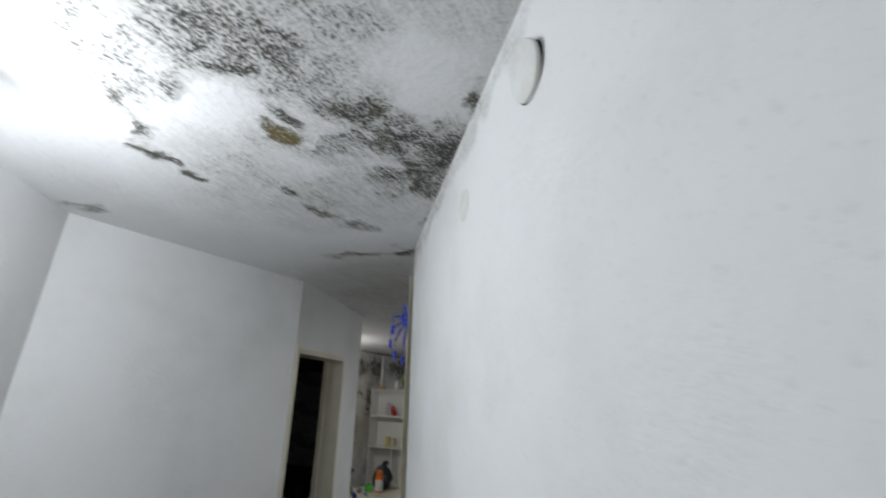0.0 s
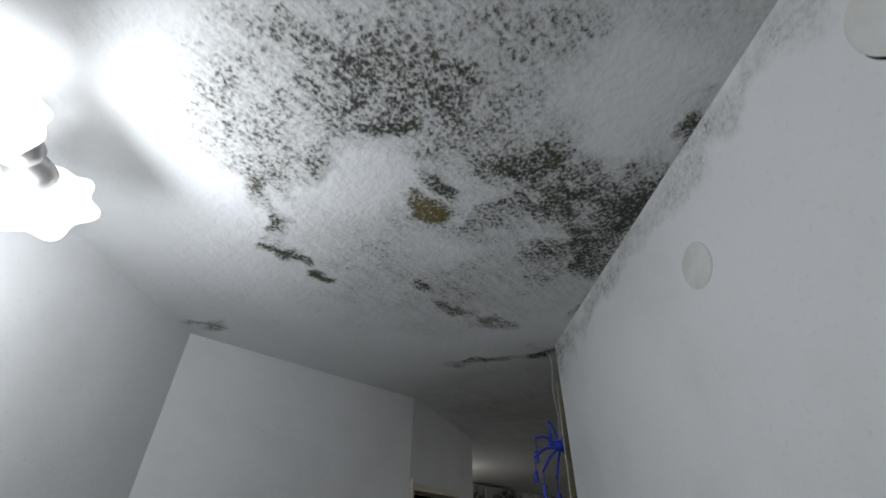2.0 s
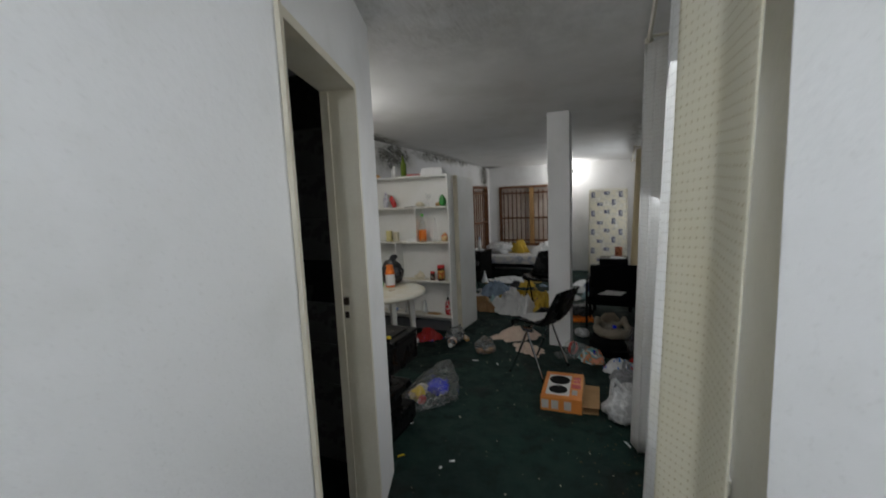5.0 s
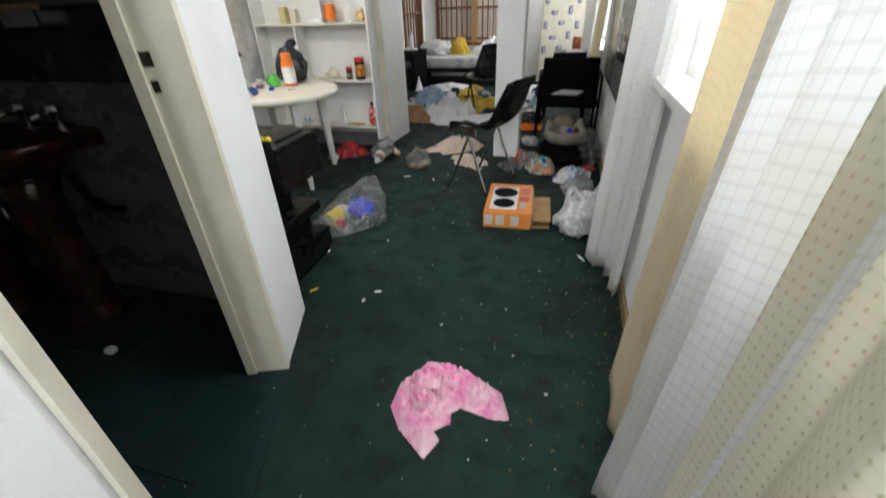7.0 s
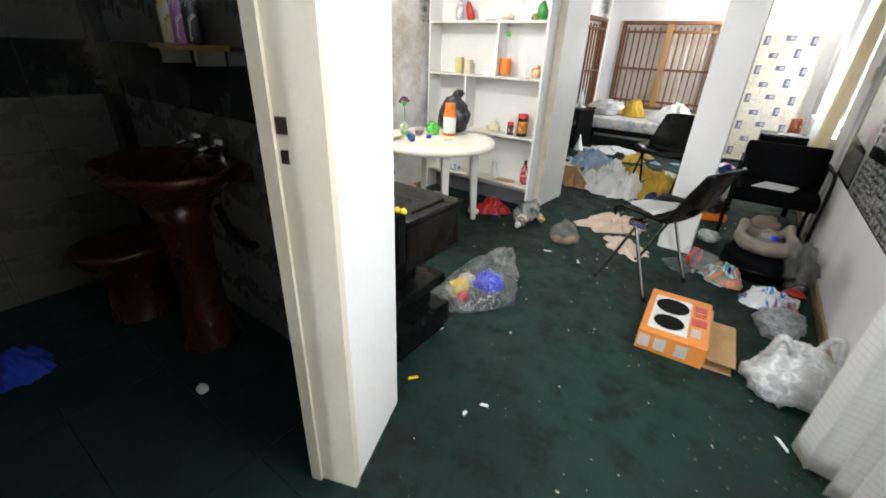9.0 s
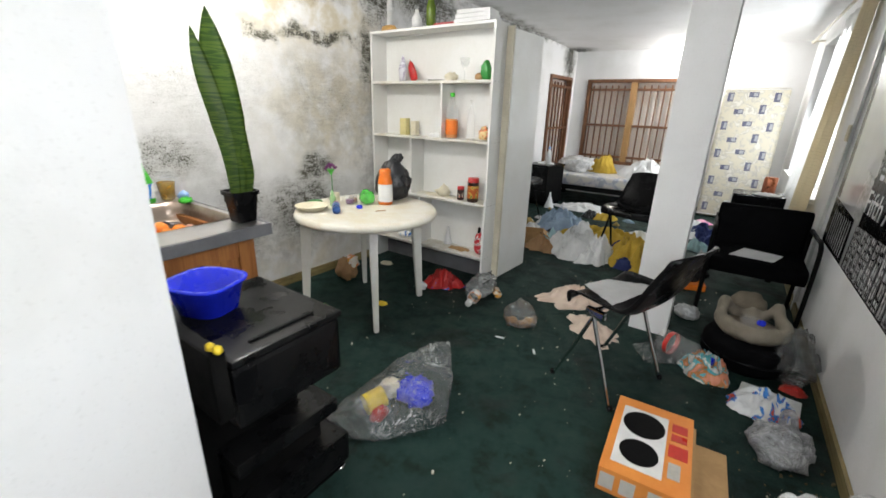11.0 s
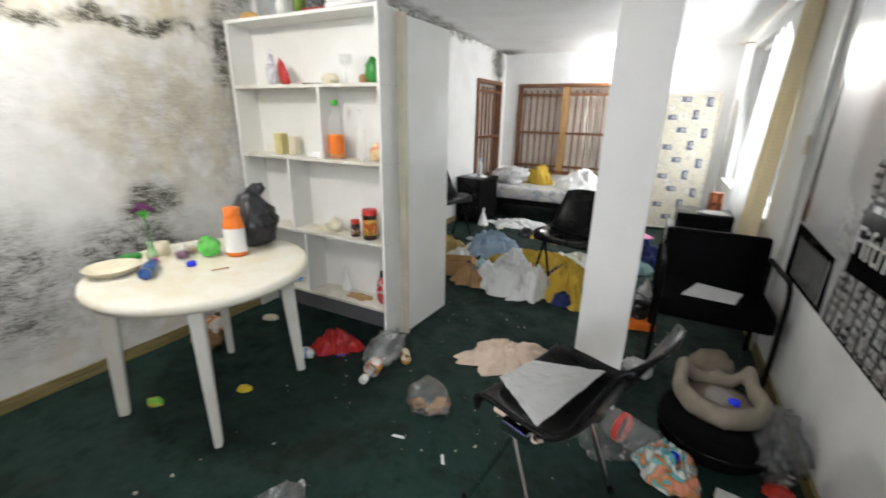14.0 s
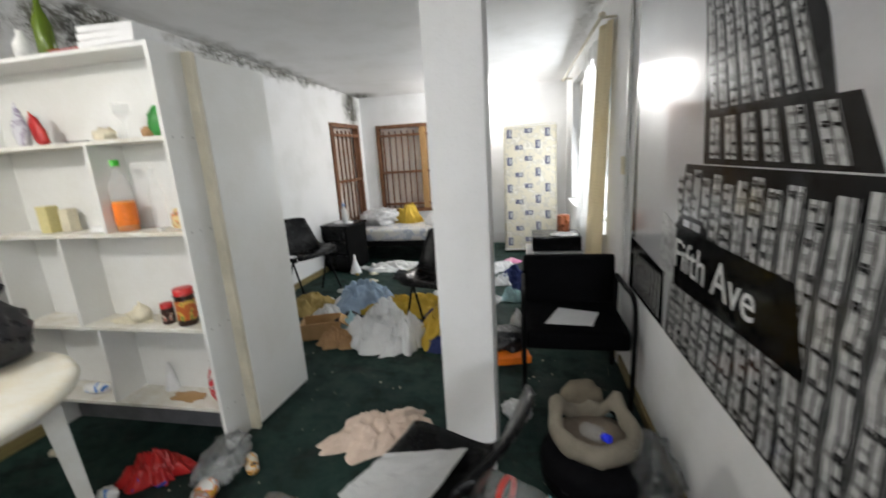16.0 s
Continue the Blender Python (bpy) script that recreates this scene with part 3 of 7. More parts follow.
# skirting
def skirting(name, a, b):
    a, b = Vector(a), Vector(b)
    way = (b - a).normalized()
    side = Vector((-way.y, way.x)) * 0.014
    p = [a, b, b + side, a + side]
    setting(name, prism([(q.x, q.y) for q in p], 0.0, 0.065), M["skirting"], "low worn ochre wooden skirting board")


skirting("baseboard_window_side", (-0.322, 2.0), (-0.322, 10.1))
skirting("baseboard_mouldy", (-3.268, 10.1), (-3.55, 4.02))

# pillar
_p = slab(-1.245, -1.03, 5.64, 5.85, 0, 2.45, 0.006)
setting("pillar", _p, M["plain_wall"], "square white painted pillar from floor to ceiling")

# doorway lining: jambs, head and stop beads in cream paint
def door_frame():
    way = (DOOR_B - DOOR_A).normalized()
    inn = Vector((-way.y, way.x))
    root = tagged(new("door_1"), "cream painted wooden door frame of an open doorway", "door frame", "", "structure")

    def bar(name, s0, s1, d0, d1, z0, z1, label=""):
        p = [DOOR_A + way * s + inn * d for s, d in ((s0, d0), (s1, d0), (s1, d1), (s0, d1))]
        return part(name, prism([(q.x, q.y) for q in p], z0, z1), M["cream"], root, label)

    bar("jamb", 0.03, 0.048, -0.008, 0.152, 0, 2.09)
    bar("jamb", 0.772, 0.799, -0.004, 0.152, 0, 2.09)
    bar("head", 0.048, 0.772, -0.006, 0.152, 2.065, 2.095)
    bar("stop_bead", 0.762, 0.7715, 0.115, 0.150, 0, 2.06)
    bar("stop_bead", 0.0485, 0.058, 0.115, 0.150, 0, 2.06)
    bar("architrave", 0.012, 0.026, -0.014, -0.001, 0, 2.11)
    dark = paint("dark_lock_metal", (0.035, 0.022, 0.015), (0.06, 0.04, 0.03), 30, 0.5, 0.4)
    for z, h, w in ((1.120, 0.036, 0.026), (1.055, 0.030, 0.018)):
        p = [DOOR_A + way * s + inn * d for s, d in ((0.769, 0.098 - w / 2), (0.7718, 0.098 - w / 2), (0.7718, 0.098 + w / 2), (0.769, 0.098 + w / 2))]
        part("strike_plate", prism([(q.x, q.y) for q in p], z - h / 2, z + h / 2), dark, root, "dark metal strike plate")


door_frame()

# ---- windows ----
M["frame_white"] = paint("white_window_paint", (0.78, 0.78, 0.76), (0.62, 0.60, 0.55), 6, 0.45)
M["pane"] = clear("window_pane", (0.95, 0.97, 1.0), 0.02, 0.06)


def side_window(name, y0, y1, z0, z1, leaves):
    root = tagged(new(name), "white framed window with bright daylight behind", "window", "", "structure")
    x = -0.22
    for n, (a, b, c, d) in enumerate(((y0, y1, z0, z0 + 0.05), (y0, y1, z1 - 0.05, z1), (y0, y0 + 0.05, z0 + 0.05, z1 - 0.05), (y1 - 0.05, y1, z0 + 0.05, z1 - 0.05))):
        part("window_frame", slab(x - 0.02, x + 0.03, a, b, c, d, 0.004), M["frame_white"], root)
    for k in range(1, leaves):
        y = y0 + (y1 - y0) * k / leaves
        part("mullion", slab(x - 0.02, x + 0.03, y - 0.025, y + 0.025, z0 + 0.05, z1 - 0.05, 0.004), M["frame_white"], root)
    for k in range(leaves):
        a, b = y0 + 0.05 + (y1 - y0 - 0.1) * k / leaves, y0 + 0.05 + (y1 - y0 - 0.1) * (k + 1) / leaves
        g = part("pane", slab(x + 0.004, x + 0.008, a, b, z0 + 0.05, z1 - 0.05), M["pane"], root)
        g.visible_shadow = False
    part("window_sill", slab(-0.365, -0.20, y0 - 0.04, y1 + 0.04, z0 - 0.035, z0 + 0.002, 0.006), M["frame_white"], root)


side_window("window_1", 2.40, 3.93, 0.95, 2.12, 2)
side_window("window_2", 7.20, 9.40, 0.72, 2.06, 3)


def barred_window(name, m, wide, high, leaves, bars, label):
    """A brown wooden window with upright bars, cross rails and a pale slatted blind behind; local x along the wall, y into it."""
    root = tagged(new(name), label, "window", "", "structure")
    root.matrix_basis = m
    w = M["brown_wood"]
    for x0, x1, z0, z1 in ((0, wide, 0, 0.05), (0, wide, high - 0.05, high), (0, 0.05, 0.05, high - 0.05), (wide - 0.05, wide, 0.05, high - 0.05)):
        part("window_frame", slab(x0, x1, -0.03, 0.06, z0, z1, 0.004), w, root)
    for k in range(1, leaves):
        x = wide * k / leaves
        part("mullion", slab(x - 0.045, x + 0.045, -0.035, 0.06, 0.05, high - 0.05, 0.004), M["tan_wood"], root, "lighter tan wooden post")
    for z in (0.10, 0.58 * high / 1.28, high - 0.17):
        part("rail", slab(0.05, wide - 0.05, -0.028, 0.0, z, z + 0.035, 0.003), w, root)
    n = bars * leaves
    for k in range(n):
        x = 0.05 + (wide - 0.1) * (k + 0.5) / n
        if any(abs(x - wide * q / leaves) < 0.05 for q in range(1, leaves)):
            continue
        part("bar", slab(x - 0.010, x + 0.010, 0.001, 0.022, 0.05, high - 0.09, 0.003), w, root)
    blind = paint("pale_blind_slats", (0.80, 0.74, 0.68), (0.66, 0.56, 0.48), 2.5, 0.7)
    s = int(wide / 0.045)
    for k in range(s):
        x = 0.05 + (wide - 0.1) * (k + 0.5) / s
        part("slat", moved(slab(-0.019, 0.019, -0.003, 0.003, 0.05, high - 0.05), pose(x, 0.075, 0, 0, 0, 14 + 10 * math.sin(k * 2.3))), blind, root)
    part("backing", slab(0.0, wide, 0.11, 0.13, 0.0, high), M["plain_wall"], root)


barred_window("window_3", pose(-3.04, 10.15, 0.52), 1.41, 1.28, 2, 7, "brown wooden barred window with a tan centre post")
_way = (Vector((-3.26, 10.30)) - Vector((-3.62, 3.20))).normalized()
_at = Vector((-3.62, 3.20)) + _way * 5.98
barred_window("window_4", pose(_at.x, _at.y, 0.40, 0, 0, math.degrees(math.atan2(_way.y, _way.x))), 0.82, 1.42, 1, 6, "narrow brown wooden barred window beside the corner")

# ground outside the windows
setting("ground", prism([(-60, -60), (60, -60), (60, 60), (-60, 60)], -0.5, -0.45), paint("pale_concrete", (0.40, 0.39, 0.37), (0.28, 0.27, 0.25), 2, 0.85), "pale concrete yard outside")

# ---- bathroom, seen through the doorway ----
M["bath_floor"] = paint("dark_slate_tile", (0.010, 0.027, 0.027), (0.006, 0.014, 0.015), 5, 0.5, spec=0.25)
M["grout"] = paint("dark_grout", (0.03, 0.03, 0.03), None, 20, 0.9)
M["bath_tile"] = paint("grey_tile", (0.125, 0.122, 0.117), (0.09, 0.087, 0.083), 4, 0.3, bump=0.03)
M["bath_band"] = paint("black_green_tile", (0.010, 0.014, 0.012), (0.02, 0.025, 0.022), 6, 0.2, bump=0.03)
M["wine"] = paint("wine_brown_ceramic", (0.042, 0.010, 0.004), (0.028, 0.007, 0.003), 7, 0.25, bump=0.02, coat=0.1)
setting("floor_bathroom", prism([(-3.80, 3.30), (-1.80, 3.30), (-1.80, 3.415), (-1.35, 2.26), (-1.35, 1.0), (-3.80, 1.0)], -0.12, -0.006), M["bath_floor"], "dark slate tiled bathroom floor")
wall("wall_bathroom_side", (-3.72, 1.0), (-3.72, 3.29), 0.12, 0, TOP, M["grout"], "tiled bathroom wall")
wall("wall_bathroom_near", (-1.46, 1.10), (-3.80, 1.10), 0.12, 0, TOP, M["plain_wall"], "plain bathroom wall")


def basin():
    root = thing("washbasin", "wine-brown ceramic pedestal washbasin in the dark bathroom", "washbasin", pose(-2.72, 3.05, 0))
    bowl = [(0.0, 0.66), (0.10, 0.665), (0.17, 0.70), (0.235, 0.775), (0.262, 0.81), (0.255, 0.825), (0.23, 0.82), (0.19, 0.77), (0.12, 0.73), (0.0, 0.72)]
    b = spun(bowl, 32)
    for v in b.verts:
        v.co.x *= 1.22
        v.co.y *= 1.0 if v.co.y < 0 else 0.85
        v.co.z += 0.02
    part("bowl", b, M["wine"], root, "", True)
    part("back_ledge", slab(-0.24, 0.24, 0.12, 0.235, 0.765, 0.835, 0.02), M["wine"], root)
    part("pedestal", spun([(0.13, 0.0), (0.125, 0.03), (0.10, 0.10), (0.085, 0.35), (0.095, 0.60), (0.13, 0.69), (0, 0.69)], 24), M["wine"], root, "", True)
    for x in (-0.09, 0.09):
        tap = part("tap", spun([(0.022, 0.0), (0.022, 0.05), (0.03, 0.06), (0.03, 0.085), (0.0, 0.09)], 14), M["chrome"], root, "chrome tap", True, pose(x, 0.17, 0.835))
        part("spout", pipe([(0, 0, 0.045), (0, -0.05, 0.06), (0, -0.09, 0.05)], 0.009), M["chrome"], tap, "", True)
    part("drain_pipe", pipe(curve([(0.10, 0.10, 0.66), (0.13, 0.13, 0.52), (0.16, 0.18, 0.47), (0.17, 0.23, 0.46)]), 0.018), M["black_dull"], root, "", True)


basin()


def bidet():
    root = thing("bidet", "low wine-brown ceramic bidet beside the washbasin", "bidet", pose(-3.22, 2.98, 0))
    b = spun([(0.15, 0.0), (0.13, 0.06), (0.12, 0.2), (0.19, 0.34), (0.205, 0.38), (0.185, 0.39), (0.15, 0.34), (0.08, 0.28), (0, 0.27)], 28)
    for v in b.verts:
        v.co.y *= 1.25
    part("bowl", b, M["wine"], root, "", True)
    part("tap", spun([(0.02, 0.37), (0.02, 0.44), (0.0, 0.45)], 12), M["chrome"], root, "chrome tap", True, pose(0, 0.2, 0))


bidet()

# ---- kitchen ----
def stove():
    """Black cooker with its back to the wall; the lid is down, a shelf and the base stand out under the top."""
    root = thing("stove", "black enamel cooker with closed lid and stepped front", "stove", pose(-2.0, 3.352, 0) @ Matrix.Diagonal((1.0, 1.0, 0.96, 1.0)))
    e, d = M["black_enamel"], M["black_dull"]
    part("body", slab(-0.20, 0.005, 0.02, 0.345, 0.05, 0.55, 0.01), d, root)
    part("cooktop", slab(-0.215, 0.205, 0.045, 0.378, 0.552, 0.735, 0.014), e, root)
    part("lid", slab(-0.218, 0.212, 0.045, 0.386, 0.740, 0.762, 0.010), e, root, "glossy black lid with grease marks")
    part("back_rail", slab(-0.215, 0.205, 0.002, 0.040, 0.60, 0.80, 0.008), d, root)
    part("lid_groove", slab(0.155, 0.166, 0.12, 0.32, 0.7625, 0.769, 0.003), d, root)
    part("oven_shelf", slab(-0.20, 0.115, 0.06, 0.425, 0.30, 0.355, 0.008), e, root)
    part("oven_front", slab(-0.19, 0.055, 0.06, 0.39, 0.176, 0.298, 0.006), d, root)
    base = part("base", slab(-0.205, 0.120, 0.05, 0.462, 0.045, 0.175, 0.012), e, root)
    part("kick_strip", slab(-0.20, 0.105, 0.06, 0.445, 0.012, 0.044, 0.004), d, base)
    for x in (-0.17, 0.09):
        for y in (0.09, 0.435):
            part("foot", spun([(0.02, 0), (0.02, 0.013), (0, 0.013)], 10), M["chrome"], root, "", True, pose(x, y, 0))


stove()


def sink_counter():
    root = thing("sink_cabinet", "orange varnished wooden sink cabinet with panelled end", "cabinet", pose(-3.56, 3.355, 0))
    w = M["orange_wood"]
    # end panel seen from the room: frame and two recessed boards
    part("carcass", slab(0.02, 0.985, 0.02, 0.565, 0.06, 0.60), w, root)
    part("front_rail", slab(0.02, 0.985, 0.545, 0.565, 0.601, 0.765), w, root)
    part("end_rail", slab(0.965, 0.985, 0.02, 0.544, 0.601, 0.765), w, root)
    part("stile", slab(0.986, 1.006, 0.005, 0.075, 0.04, 0.765, 0.003), w, root)
    part("stile", slab(0.986, 1.006, 0.505, 0.575, 0.04, 0.765, 0.003), w, root)
    part("top_rail", slab(0.986, 1.005, 0.076, 0.504, 0.685, 0.765, 0.003), w, root)
    part("bottom_rail", slab(0.986, 1.005, 0.076, 0.504, 0.04, 0.11, 0.003), w, root)
    for y0, y1 in ((0.077, 0.36), (0.362, 0.425), (0.427, 0.503)):
        part("board", slab(0.986, 0.994, y0, y1, 0.111, 0.684, 0.002), w, root)
    for k in range(2):
        door = part("door", slab(0.04 + 0.48 * k, 0.50 + 0.48 * k, 0.566, 0.586, 0.08, 0.74, 0.004), w, root)
        part("knob", moved(spun([(0.008, 0), (0.008, 0.015), (0.015, 0.022), (0.012, 0.032), (0, 0.034)], 12), pose(0.44 + 0.13 * k, 0.586, 0.62, -90)), M["tan_wood"], door, "", True)
    part("plinth", slab(0.04, 0.97, 0.04, 0.54, 0.0, 0.06), M["black_dull"], root)


sink_counter()


def worktop():
    """Steel sink top with a bowl let in and a grey front edge."""
    root = thing("kitchen_sink", "stainless steel sink unit with grey edge strip", "sink", pose(-3.56, 3.355, 0.770))
    x0, x1, y0, y1 = 0.345, 0.855, 0.185, 0.580
    bm = bmesh.new()
    for a, b, c, d in ((0.0, x0, 0.0, 0.62), (x1, 1.04, 0.0, 0.62), (x0, x1, 0.0, y0), (x0, x1, y1, 0.62)):
        cube(bm, a, b, c, d, 0.012, 0.05)
    bmesh.ops.remove_doubles(bm, verts=bm.verts, dist=1e-5)
    part("top", bm, M["steel"], root)
    part("edge_strip", slab(1.0405, 1.058, -0.002, 0.636, 0.0, 0.051, 0.004), M["grey_top"], root)
    part("edge_strip", slab(0.0, 1.040, 0.6205, 0.636, 0.0, 0.051, 0.004), M["grey_top"], root)
    # rounded bowl
    bm = bmesh.new()
    rings = []
    for inset, z in ((-0.012, 0.053), (0.0, 0.050), (0.008, 0.01), (0.014, -0.03), (0.035, -0.05), (0.11, -0.055)):
        ring = []
        ax, bx, ay, by = x0 + inset, x1 - inset, y0 + inset, y1 - inset
        r = min(0.07, (by - ay) / 2.1)
        for cx, cy, s in ((bx - r, by - r, 0), (ax + r, by - r, 90), (ax + r, ay + r, 180), (bx - r, ay + r, 270)):
            for k in range(7):
                a = radians(s + 15 * k)
                ring.append(bm.verts.new((cx + r * math.cos(a), cy + r * math.sin(a), z)))
        rings.append(ring)
    for p, q in zip(rings, rings[1:]):
        for k in range(len(p)):
            bm.faces.new((p[k], p[(k + 1) % len(p)], q[(k + 1) % len(p)], q[k]))
    bm.faces.new(rings[-1])
    bmesh.ops.recalc_face_normals(bm, faces=bm.faces)
    part("bowl", bm, M["stained_steel"], root, "worn steel bowl with brown stains", True)
    part("drain", spun([(0.035, -0.0545), (0.035, -0.050), (0.02, -0.052), (0, -0.053)], 16), M["chrome"], root, "", True, pose((x0 + x1) / 2, (y0 + y1) / 2, 0))


worktop()


def swan_tap():
    root = thing("kitchen_tap", "chrome swan-neck kitchen tap on the sink top", "tap", pose(-2.90, 3.495, 0.822) @ Matrix.Scale(0.86, 4))
    part("base", spun([(0.028, 0), (0.028, 0.012), (0.018, 0.02), (0.018, 0.07), (0.022, 0.075), (0.022, 0.11), (0.012, 0.12), (0, 0.12)], 18), M["chrome"], root, "", True)
    part("neck", pipe(curve([(0, 0, 0.11), (0, 0.0, 0.20), (-0.005, 0.02, 0.275), (-0.02, 0.09, 0.315), (-0.04, 0.16, 0.29), (-0.05, 0.185, 0.245)]), 0.0105, 12), M["chrome"], root, "", True)
    part("lever", pipe([(0.0, -0.0, 0.09), (0.03, 0.02, 0.10), (0.08, 0.03, 0.115)], 0.007), M["chrome"], root, "", True)
    part("handle", spun([(0.02, 0), (0.02, 0.03), (0.0, 0.035)], 14), M["chrome"], root, "", True, pose(0.075, 0.03, 0.0))


swan_tap()


def round_table():
    root = thing("round_table", "round white plastic garden table with yellowed top", "table", pose(-2.78, 4.845, 0))
    r = 0.445
    part("tabletop", spun([(0, 0.655), (r - 0.03, 0.655), (r - 0.014, 0.648), (r - 0.002, 0.648), (r + 0.003, 0.664), (r - 0.004, 0.684), (r - 0.020, 0.690), (r - 0.05, 0.688), (0, 0.690)], 56), M["table_top"], root, "stained yellowish table top", True)
    for k, (x, y) in enumerate(((0.29, -0.245), (-0.26, -0.33), (0.185, 0.32), (-0.30, 0.25))):
        bm = bmesh.new()
        rings = []
        for f, w in ((0.0, 0.020), (0.05, 0.021), (1.0, 0.034)):
            cx, cy = x * (1.0 - 0.10 * f), y * (1.0 - 0.10 * f)
            a = math.atan2(y, x)
            ring = []
            for dx, dy in ((-1, -0.75), (1, -0.75), (1.0, 0.75), (-1.0, 0.75)):
                px, py = dx * w, dy * w
                ring.append(bm.verts.new((cx + px * math.cos(a) - py * math.sin(a), cy + px * math.sin(a) + py * math.cos(a), f * 0.654)))
            rings.append(ring)
        for p, q in zip(rings, rings[1:]):
            for n in range(4):
                bm.faces.new((p[n], p[(n + 1) % 4], q[(n + 1) % 4], q[n]))
        bm.faces.new(rings[0][::-1])
        bm.faces.new(rings[-1])
        bmesh.ops.recalc_face_normals(bm, faces=bm.faces)
        bmesh.ops.bevel(bm, geom=list(bm.edges), offset=0.005, segments=2, affect="EDGES")
        part("leg", bm, M["table_plastic"], root)


round_table()

SHELF_Z = (0.20, 0.615, 1.075, 1.482)


def bookcase():
    """White open shelf unit on the wardrobe's back, with uneven divisions."""
    root = thing("shelf_unit", "tall white laminate open shelf unit with dirty shelves", "shelf", pose(0, 0, 0))
    w, d = M["white_board"], M["dirty_board"]
    x0, x1, y0, y1 = -3.46, -2.335, 5.62, 5.80
    part("side_panel", slab(x0, x0 + 0.018, y0, y1, 0, 1.86, 0.002), w, root)
    part("side_panel", slab(x1 - 0.018, x1, y0 - 0.005, y1, 0, 1.86, 0.002), w, root)
    part("back_panel", slab(x0 + 0.018, x1 - 0.018, y1 - 0.008, y1, 0.12, 1.84), w, root)
    part("top_panel", slab(x0 + 0.018, x1 - 0.018, y0, y1 - 0.008, 1.842, 1.86, 0.002), w, root)
    for z in SHELF_Z:
        part("shelf", slab(x0 + 0.018, x1 - 0.018, y0 + 0.002, y1 - 0.008, z, z + 0.018, 0.002), d, root)
    for x, a, b in ((-2.765, SHELF_Z[2], SHELF_Z[3]), (-3.05, SHELF_Z[1], SHELF_Z[2]), (-2.96, SHELF_Z[0], SHELF_Z[1])):
        part("divider", slab(x - 0.009, x + 0.009, y0 + 0.004, y1 - 0.008, a + 0.018, b, 0.002), w, root)
    part("plinth", slab(x0 + 0.018, x1 - 0.018, y1 - 0.03, y1 - 0.012, 0.0, 0.12), M["grey_top"], root)
    for z in SHELF_Z:
        for y in (5.65, 5.70, 5.76):
            part("screw", moved(spun([(0.005, 0), (0.004, 0.0015), (0, 0.002)], 8), pose(x1, y, z + 0.009, 0, 90)), M["steel"], root)


bookcase()


def wardrobe():
    root = thing("wardrobe", "white laminate wardrobe standing back to back with shelves", "wardrobe", pose(0, 0, 0))
    w = M["white_board"]
    x0, x1, y0, y1 = -3.36, -2.285, 5.805, 6.235
    bm = slab(x1 - 0.02, x1, y0 + 0.001, y1, 0.02, 1.83, 0.002)
    for v in bm.verts:
        v.co.x += 0.03 * (v.co.y - y0) / (y1 - y0)
    part("side_panel", bm, w, root)
    part("side_panel", slab(x0, x0 + 0.02, y0, y1, 0.02, 1.83, 0.002), w, root)
    part("edge_strip", slab(-2.334, -2.287, 5.775, 5.803, 0.0, 1.845, 0.004), M["beige_strip"], root, "beige edge strip")
    part("back_panel", slab(x0 + 0.02, x1 - 0.02, y0, y0 + 0.01, 0.02, 1.83), w, root)
    part("top_panel", slab(x0, x1 - 0.021, y0 + 0.011, y1, 1.81, 1.83), w, root)
    part("base", slab(x0 + 0.01, x1 - 0.022, y0 + 0.012, y1 - 0.02, 0.0, 0.06), w, root)
    for k in range(2):
        a = x0 + 0.022 + 0.515 * k
        door = part("door", slab(a, a + 0.51, y1 - 0.016, y1, 0.065, 1.80, 0.002), w, root)
        part("handle", moved(pipe([(0, 0, 0), (0, 0.03, 0), (0, 0.03, 0.1), (0, 0, 0.1)], 0.005), pose(a + (0.46 if k == 0 else 0.05), y1, 0.95)), M["chrome"], door)


wardrobe()

